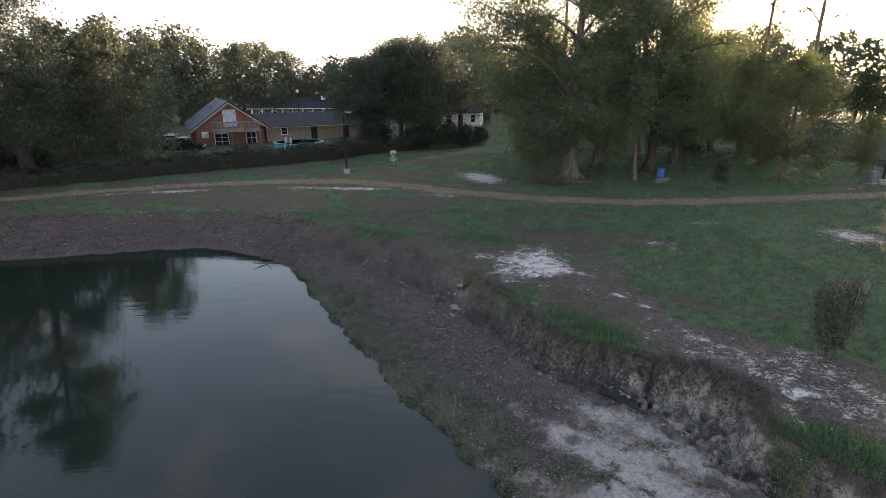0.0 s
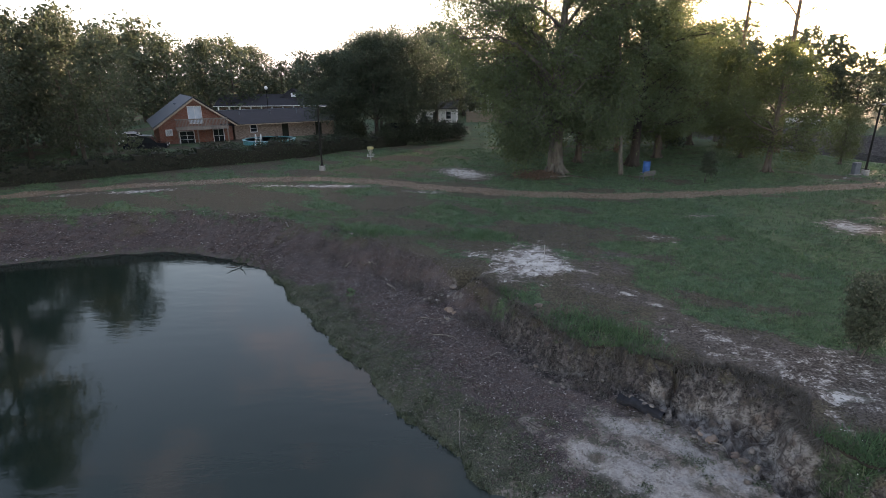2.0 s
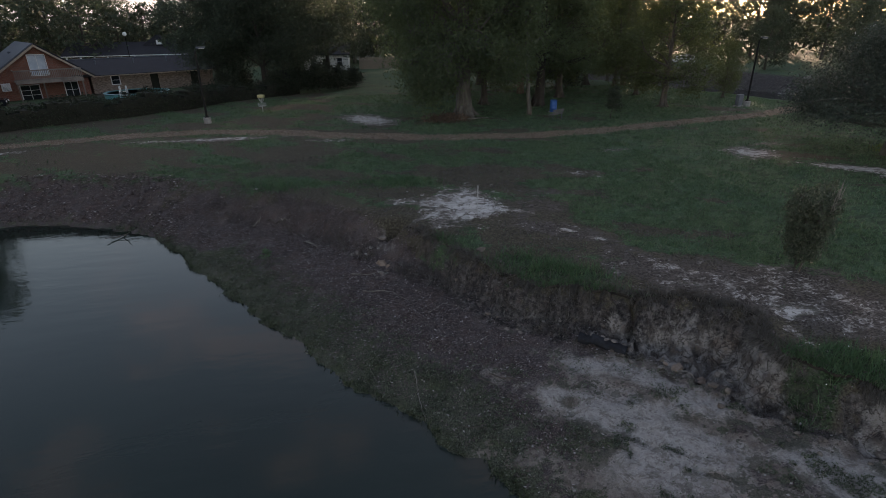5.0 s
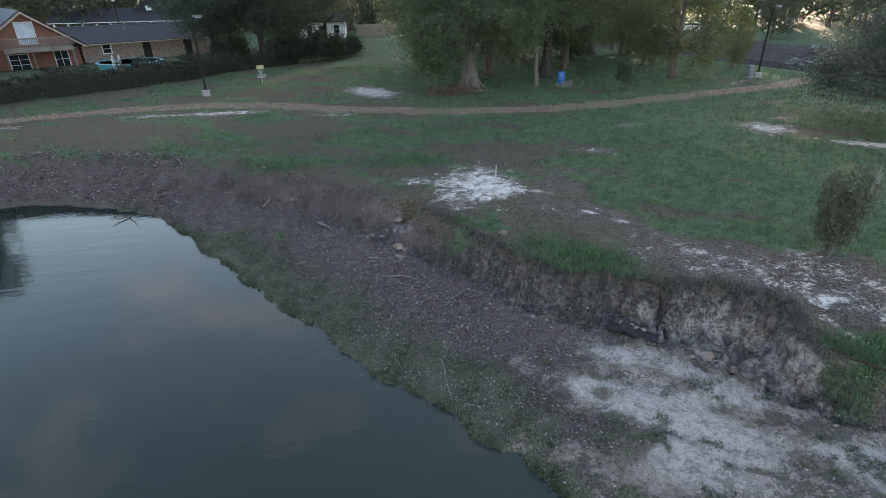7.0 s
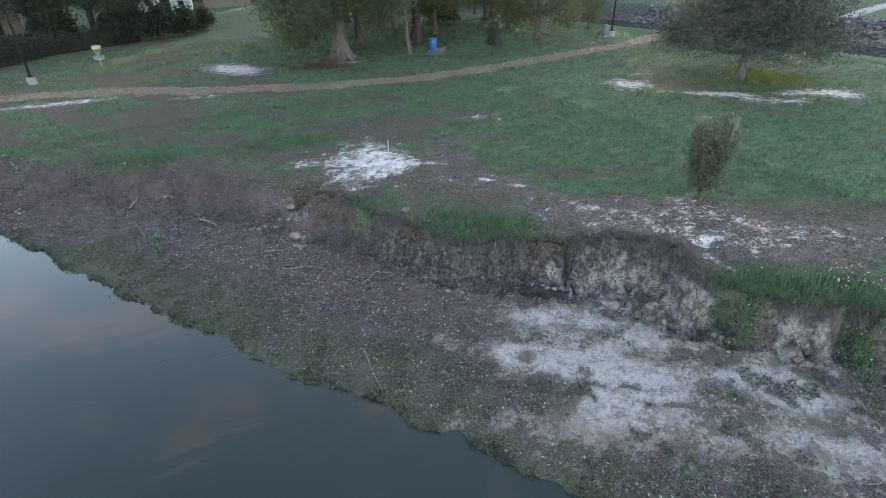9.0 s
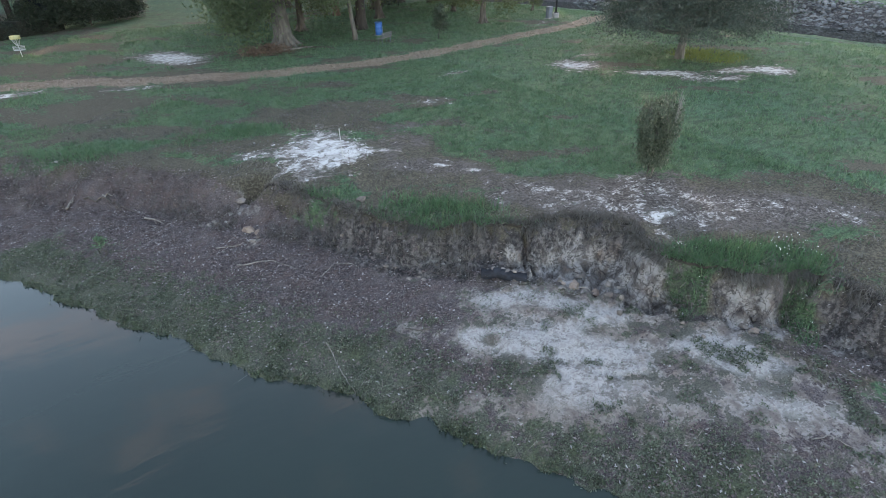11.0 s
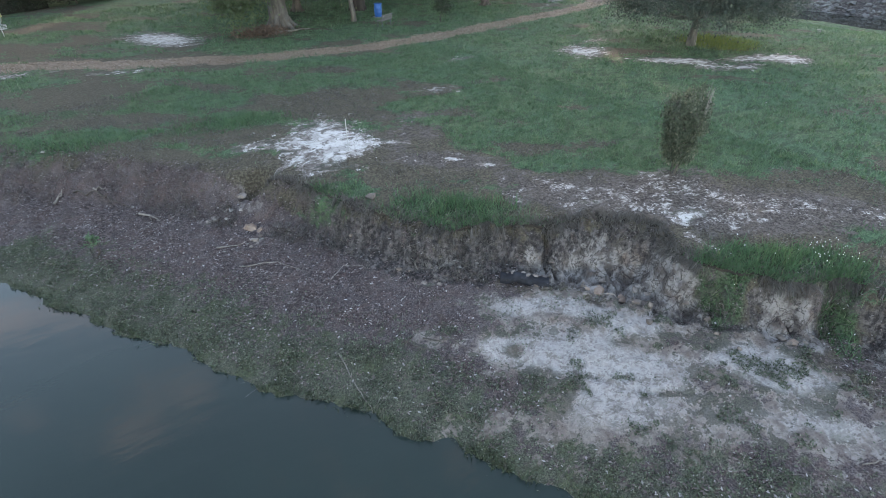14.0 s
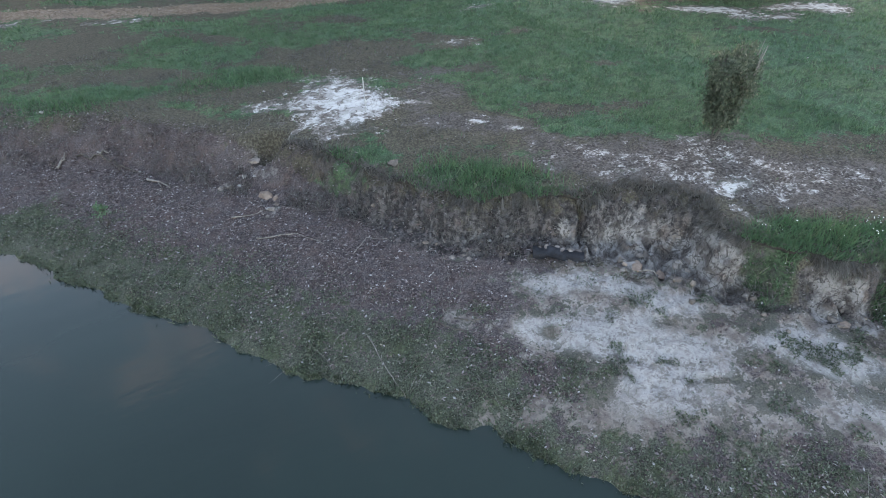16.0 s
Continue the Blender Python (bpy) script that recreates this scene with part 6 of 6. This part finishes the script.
for i, (x, y, r) in enumerate(((0.35, 22.95, 0.09), (0.62, 22.75, 0.07), (0.12, 22.8, 0.06), (0.45, 21.25, 0.08), (0.75, 21.5, 0.06), (-4.2, 29.6, 0.09), (5.0, 15.9, 0.08), (4.55, 16.1, 0.07), (-2.2, 25.8, 0.07), (2.55, 26.6, 0.06))):
    stone(x, y, r, STONE, "pale broken stone lying on the leafy slope", 100 + i)
for i, (x, y, r) in enumerate(((-0.36, 23.1, 0.20), (-0.15, 22.95, 0.14), (-0.6, 23.2, 0.11), (0.5, 21.15, 0.15), (0.72, 21.3, 0.11), (0.3, 21.0, 0.08), (0.85, 23.3, 0.22), (0.95, 23.05, 0.16), (1.1, 22.75, 0.12), (3.5, 16.3, 0.14), (3.8, 16.0, 0.10), (7.85, 12.75, 0.17), (8.0, 12.5, 0.13), (7.0, 13.2, 0.20), (7.2, 13.0, 0.14), (7.4, 12.35, 0.16), (6.3, 14.6, 0.15), (8.3, 11.6, 0.15), (9.2, 9.6, 0.16), (6.1, 13.9, 0.12), (7.6, 13.6, 0.14))):
    stone(x, y, r * 0.75, CLAY_LUMP, "lump of pale dried clay broken from the bank", 160 + i, "clay_lump", 0.55)
TAN_CLAY = surface("tan_clay", (0.135, 0.098, 0.074), (0.27, 0.205, 0.160), 4.0, 0.95, 0, 25, (1, 1, 1), 0.7)
for i, (x, y, r) in enumerate(((7.1, 13.3, 0.17), (7.5, 12.9, 0.15), (6.9, 13.55, 0.10), (7.35, 13.15, 0.09), (0.62, 21.9, 0.24), (0.85, 21.6, 0.17), (9.2, 9.3, 0.11))):
    stone(x, y, r, TAN_CLAY, "tan block of clay slumped from the scarp", 190 + i, "clay_block", 0.55)
stone(3.75, 19.55, 0.19, CLOD, "round dull grey stone half sunk in the grass", 140, "stone", 0.45)
g = np.random.default_rng(23)
scarp = np.column_stack([np.interp(np.linspace(0, 1, 45), np.linspace(0, 1, len(F_LINE[72:145])), F_LINE[72:145, k]) for k in (0, 1)])
for i in range(45):
    x, y = scarp[i] + g.normal(size=2) * 0.28
    stone(float(x), float(y), float(g.uniform(0.03, 0.09)), CLOD, "clay clod fallen from the scarp", 200 + i, "clod", 0.8)
plant = make_tree("weed_plant", "small upright green weed on the leafy slope", "plant", 87, 0.8, 0.012, masses(87, 7, 0.15, 0.75, 0.2, 0.15, 9), GRASS, 0.09, 9, BARK, flare=1.0, fork=0.1, clump_r=0.07, sides=4)
plant.matrix_basis = at(-3.6, 23.3)

# broken concrete on the ditch's far bank
g = np.random.default_rng(29)
rip = Geo()
for i in range(3600):
    y = g.uniform(4, 60)
    off = 2.2 + 6.2 * g.uniform(0, 1) ** 1.3
    k = int(np.argmin(abs(D_LINE[:, 1] - y)))
    x = D_LINE[k, 0] + off
    r = g.uniform(0.08, 0.30)
    rip.rock((x, y, float(far_bank(np.array(off))) + r * 0.25), r, 1000 + i, 0.6)
tagged(part("riprap", rip, RIPRAP), "grey broken concrete lining the ditch's far bank", "riprap", kind="stuff")


# ---- ground cover, too fine to count ----
class Field:
    """Heights and masks over a box of the plan, read off between the nodes of a grid."""

    def __init__(self, x0, x1, y0, y1, s):
        self.o, self.s = (x0, y0), s
        self.box = (x0, x1 - s, y0, y1 - s)
        gx, gy = np.arange(x0, x1 + s, s), np.arange(y0, y1 + s, s)
        x, y = np.meshgrid(gx, gy)
        z, dw, df, dl, dd = (a.reshape(x.shape) for a in relief(x.ravel(), y.ravel()))
        self.data = {"z": z, "dw": dw, "df": df, "dl": dl, "dd": dd}
        self.data.update({k: v.reshape(x.shape) for k, v in masks(x, y, z, dw, df, dl, dd).items()})

    def read(self, x, y):
        u, v = (x - self.o[0]) / self.s, (y - self.o[1]) / self.s
        i, j = u.astype(int), v.astype(int)
        u, v = u - i, v - j
        return {k: a[j, i] * (1 - u) * (1 - v) + a[j, i + 1] * u * (1 - v) + a[j + 1, i] * (1 - u) * v + a[j + 1, i + 1] * u * v for k, a in self.data.items()}

    def scatter(self, n, g, keep, box=None):
        """Places kept by chance where keep() says so."""
        b = box or self.box
        x, y = g.uniform(b[0], b[1], n), g.uniform(b[2], b[3], n)
        m = self.read(x, y)
        ok = g.uniform(0, 1, n) < keep(x, y, m)
        return np.column_stack([x, y, m["z"]])[ok]


def cover(name, mesh, label, category):
    return tagged(new(name, mesh), label, category, kind="stuff")


def lying(p, size, aspect, g, tilt=0.35):
    """Leaves that lie on the ground, slightly curled up."""
    lf = leaf_cards(p, size, aspect, 0, g)
    lf[:, :, 2] = p[:, None, 2] + 0.5 * size * tilt + (lf[:, :, 2] - p[:, None, 2]) * tilt
    return lf


g = np.random.default_rng(37)
near, bank, wide = Field(-11, 17, 3, 35, 0.13), Field(-36, -4, 18, 40, 0.25), Field(-38, 47, 8, 62, 0.4)
clip = np.clip


def build_turf_edge():
    """The sod that overhangs the scarp: a ragged lip, and the dead grass that hangs from it."""
    g = np.random.default_rng(43)
    line = L_LINE[66:152]
    line = np.column_stack([np.interp(np.linspace(0, len(line) - 1, 420), np.arange(len(line)), line[:, k]) for k in (0, 1)])
    d = np.gradient(line, axis=0)
    out = unit(np.column_stack([-d[:, 1], d[:, 0]]))
    inside = near.read(line[:, 0] + out[:, 0] * 0.5, line[:, 1] + out[:, 1] * 0.5)["dl"] < near.read(line[:, 0], line[:, 1])["dl"]
    out = np.where(inside[:, None], out, -out)
    offs = np.linspace(-0.8, 0.8, 33)
    dl = np.array([near.read(line[:, 0] + out[:, 0] * o, line[:, 1] + out[:, 1] * o)["dl"] for o in offs])
    edge = line + out * offs[np.argmin(np.abs(dl - 0.05), axis=0)][:, None]
    k = np.ones(5) / 5
    edge = np.column_stack([np.convolve(np.pad(edge[:, c], 2, "edge"), k, "valid") for c in (0, 1)])
    reach = 0.02 + 0.22 * wavy(edge[:, 0], edge[:, 1], 2.6, 91, 3) + 0.06 * wavy(edge[:, 0], edge[:, 1], 9.0, 93, 2)
    back = near.read(edge[:, 0] - out[:, 0] * 0.25, edge[:, 1] - out[:, 1] * 0.25)["z"]
    geo = Geo()
    rows = []
    for e, o, r, z in zip(edge, out, reach, back):
        for dist, dz in ((-0.35, -0.03), (0.0, 0.012), (r * 0.5, -0.02), (r * 0.7, -0.06), (r * 0.5, -0.12), (-0.1, -0.22)):
            rows.append((e[0] + o[0] * dist, e[1] + o[1] * dist, z + dz + float(g.normal()) * 0.012))
    m = 6
    geo.add(rows, [(i * m + c, i * m + (c + 1) % m, (i + 1) * m + (c + 1) % m, (i + 1) * m + c) for i in range(len(edge) - 1) for c in range(m)])
    root = thing("turf_edge", Matrix(), "ragged sod edge overhanging the eroded scarp", "turf edge")
    part("sod", geo, TURF, root, smooth=True)
    i = g.integers(0, len(edge), 12000)
    i = i[wavy(edge[i, 0], edge[i, 1], 2.2, 95, 2) > 0.46]
    n = len(i)
    base = np.column_stack([edge[i] + out[i] * (reach[i] * g.uniform(0.1, 1.0, n))[:, None], back[i] - 0.05 + g.normal(size=n) * 0.03])
    side = unit(g.normal(size=(n, 3)))
    tip = base + np.column_stack([out[i] * g.uniform(0.05, 0.28, n)[:, None], -g.uniform(0.06, 0.40, n)]) + g.normal(size=(n, 3)) * 0.10
    hang = new("hanging_grass", quads_mesh("hanging_grass", np.stack([base - side * 0.011, base + side * 0.011, tip], 1), 3, DEAD_GRASS))
    hang.parent = root
    i = g.integers(0, len(edge), 9000)
    n = len(i)
    base = np.column_stack([edge[i] + out[i] * (reach[i] * g.uniform(-1.5, 0.95, n))[:, None], back[i] - 0.02])
    rank = near.read(base[:, 0] - out[i, 0] * 0.3, base[:, 1] - out[i, 1] * 0.3)["lush"] + g.normal(size=n) * 0.15 > 0.45
    for name, keep, mat in (("upright_grass", rank, TALL_GRASS), ("withered_grass", ~rank, DEAD_GRASS)):
        up = new(name, quads_mesh(name, blades(base[keep], 0.15, 0.024, 0.9, g), 3, mat))
        up.parent = root


build_turf_edge()
bare = lambda m: clip(1 - 1.5 * clip(m["sand"], 0, 1), 0, 1) * clip(1.2 - 1.5 * m["lane"], 0.03, 1) * (1 - m["track"])
turf = lambda m: clip(1.5 - m["dry"] * 2.6, 0.02, 1)
clumpy = lambda x, y, s, k: step(wavy(x, y, s, k), 0.42, 0.58)
p = near.scatter(330000, g, lambda x, y, m: step(m["dl"], 0.1, 0.8) * bare(m) * turf(m) * (0.25 + 0.75 * clumpy(x, y, 3.0, 61)))
cover("lawn_grass", quads_mesh("lawn_grass", blades(p, 0.095, 0.034, 0.8, g), 3, GRASS), "short mown lawn grass with thin spots", "grass")
p = wide.scatter(330000, g, lambda x, y, m: step(m["dl"], 0.2, 1.0) * bare(m) * turf(m) * step(-m["dd"], 6.0, 7.0) * (0.2 + 0.8 * clumpy(x, y, 1.6, 63)) * ((x > 16) | (y > 34) | (x < -10)))
cover("lawn_grass", quads_mesh("lawn_grass", blades(p, 0.13, 0.065, 0.8, g), 3, GRASS), "short lawn grass towards the trees", "grass")
p = near.scatter(160000, g, lambda x, y, m: step(m["dl"], 0.0, 0.6) * (1 - m["track"]) * step(m["dry"], 0.2, 0.5) * clumpy(x, y, 2.2, 65) * clip(1 - clip(m["sand"], 0, 1), 0.1, 1) * clip(1.1 - m["lane"], 0.1, 1))
cover("thatch", quads_mesh("thatch", blades(p, 0.06, 0.035, 1.4, g), 3, DEAD_GRASS), "dead brown thatch in the thin lawn", "grass")
p = near.scatter(230000, g, lambda x, y, m: np.maximum(step(m["dl"], -0.30, 0.0), 0.55 * step(m["lush"], 0.35, 0.6)) * clip(m["lush"] * 1.2 - 0.2, 0, 1) * (0.25 + 0.75 * clumpy(x, y, 2.6, 101)), (-6, 13.5, 7, 32))
q = wide.scatter(60000, g, lambda x, y, m: clip(m["lush"] * 1.2 - 0.2, 0, 1), (23, 34, 20, 30))
cover("tall_grass", quads_mesh("tall_grass", blades(q, 0.15, 0.04, 0.6, g), 3, YELLOW_GRASS), "yellow-green unmown grass under the round tree", "grass")
tall = (0.14 + 0.24 * wavy(p[:, 0], p[:, 1], 2.0, 103, 3))[:, None]
cover("tall_grass", quads_mesh("tall_grass", blades(p, tall, 0.024, 0.7, g), 3, TALL_GRASS), "rank bright green grass on the bank's lip", "grass")
p = near.scatter(330000, g, lambda x, y, m: step(m["df"], -0.25, 0.1) * (1 - step(m["dl"], 0.0, 0.45)) * clumpy(x, y, 1.3, 67) * (1 - 0.75 * step(y - 0.25 * x, 21.0, 27.0)) * 0.65 * clip(1 - 1.8 * clip(m["sand"], 0, 1), 0, 1) * clip(1 - 1.3 * m["pale"], 0.04, 1) * (1 - 0.95 * np.exp(-((x - 1.3) ** 2 + (y - 23.1) ** 2) / 0.7)), (-7, 11.5, 6.5, 31))
cover("dead_grass", quads_mesh("dead_grass", blades(p, 0.21, 0.022, 1.3, g), 3, DEAD_GRASS), "withered brown grass hanging over the scarp", "grass")
p = near.scatter(700000, g, lambda x, y, m: (m["dw"] > -0.04) * clip(m["shore"] * 1.1, 0, 1) * (0.15 + 0.85 * clumpy(x, y, 2.3, 71)) * clip(1 - 1.5 * clip(m["sand"], 0, 1), 0.05, 1), (-11, 10, 3, 32))
p[:, 2] += g.uniform(0, 1, len(p)) * (0.03 + 0.16 * step(wavy(p[:, 0], p[:, 1], 3.2, 99, 2), 0.45, 0.75))
cover("shore_weeds", quads_mesh("shore_weeds", leaf_cards(p, 0.058, 0.5, -0.5, g), 4, WEED), "low grey-green weeds along the waterline", "weeds")
# weeds at the waterline, coloured darker to draw the edge's shade
p = near.scatter(260000, g, lambda x, y, m: np.exp(-((m["dw"] - 0.06) / 0.11) ** 2) * (0.1 + 0.9 * clumpy(x, y, 2.0, 97)), (-11, 7, 5, 32))
cover("shore_weeds", quads_mesh("shore_weeds", blades(p, 0.12, 0.035, 0.9, g), 3, leaf_material("shade_fringe_weed", (0.018, 0.026, 0.014), (0.062, 0.082, 0.045), (0.12, 0.125, 0.085), 0.2)), "fringe of rank weeds, darkened for the shade at the water's edge", "weeds")
p = near.scatter(150000, g, lambda x, y, m: (m["dw"] > 0.2) * (m["df"] < 0.2) * step(m["sand"], 0.0, 0.3) * step(wavy(x, y, 1.9, 83, 4), 0.60, 0.67) * (1 - 0.85 * step(y, 12.2, 13.0)), (1.0, 10.5, 5.0, 16.5))
p[:, 2] += g.uniform(0, 0.05, len(p))
cover("shore_weeds", quads_mesh("shore_weeds", leaf_cards(p, 0.06, 0.45, -0.5, g), 4, WEED), "small weed tufts standing in the pale sand", "weeds")
p = near.scatter(420000, g, lambda x, y, m: (m["dw"] > 0.3) * (1 - step(m["dl"], -0.2, 0.6)) * clip(1 - 0.75 * m["shore"], 0, 1) * clip(1 - 2.0 * clip(m["sand"], 0, 1), 0, 1) * clip(1 - 1.2 * m["pale"], 0, 1) * (0.3 + 0.7 * clumpy(x, y, 1.5, 73)), (-11, 11, 4, 34))
cover("leaf_litter", quads_mesh("leaf_litter", lying(p, 0.088, 0.5, g), 4, LITTER), "brown fallen leaves and twigs covering the bank", "leaf litter")
p = bank.scatter(90000, g, lambda x, y, m: (m["dw"] > 0.2) * (1 - step(m["dl"], -0.2, 0.6)) * (x < -8))
cover("leaf_litter", quads_mesh("leaf_litter", lying(p, 0.15, 0.55, g), 4, LITTER), "brown fallen leaves on the far bank", "leaf litter")
p = wide.scatter(300000, g, lambda x, y, m: m["track"] * (0.25 + 0.75 * clumpy(x, y, 1.2, 77)), (-37, 42, 34, 48))
cover("bark_chips", quads_mesh("bark_chips", lying(p, 0.12, 0.5, g), 4, CHIPS), "tan bark chips and dry leaves on the track", "bark chips")
p = near.scatter(4600, g, lambda x, y, m: (m["dw"] > 0.4) * (1 - step(m["dl"], 0.0, 0.5)) * 0.3, (-7, 10, 5, 31))
q = near.scatter(7000, g, lambda x, y, m: (m["dw"] > 0.3) * (1 - step(m["dl"], 0.0, 0.5)) * (0.1 + 0.4 * clumpy(x, y, 0.8, 79)), (-8, 10, 5, 31))
p = np.concatenate([lying(p, 0.10, 0.5, g), lying(q, 0.055, 0.5, g)])
cover("pale_scraps", quads_mesh("pale_scraps", p, 4, STONE), "scattered pale scraps and shells on the bank", "litter")
p = near.scatter(60000, g, lambda x, y, m: (m["dw"] > 0.3) * (1 - step(m["dl"], 0.0, 0.4)) * 0.18 * clip(1 - 1.6 * clip(m["sand"], 0, 1), 0.06, 1), (-9, 10, 5, 32))
tw = blades(p, 0.20, 0.014, 3.0, g)
tw[:, 2, 2] = p[:, 2] + 0.05
cover("twigs", quads_mesh("twigs", tw, 3, STICK), "thin dry twigs strewn over the bank", "twigs")
p = near.scatter(6000, g, lambda x, y, m: clip(m["lush"], 0, 1) * 0.25 * np.exp(-((x - 11.4) / 0.55) ** 2 - ((y - 9.9) / 0.5) ** 2) + 0.01 * clip(m["lush"], 0, 1) * (x > 8.5), (8.5, 12.5, 7.5, 12.0))
p[:, 2] += 0.28
cover("wild_flowers", quads_mesh("wild_flowers", leaf_cards(p, 0.030, 0.8, 0, g), 4, WHITE), "small white wild flowers in the rank grass", "flowers")
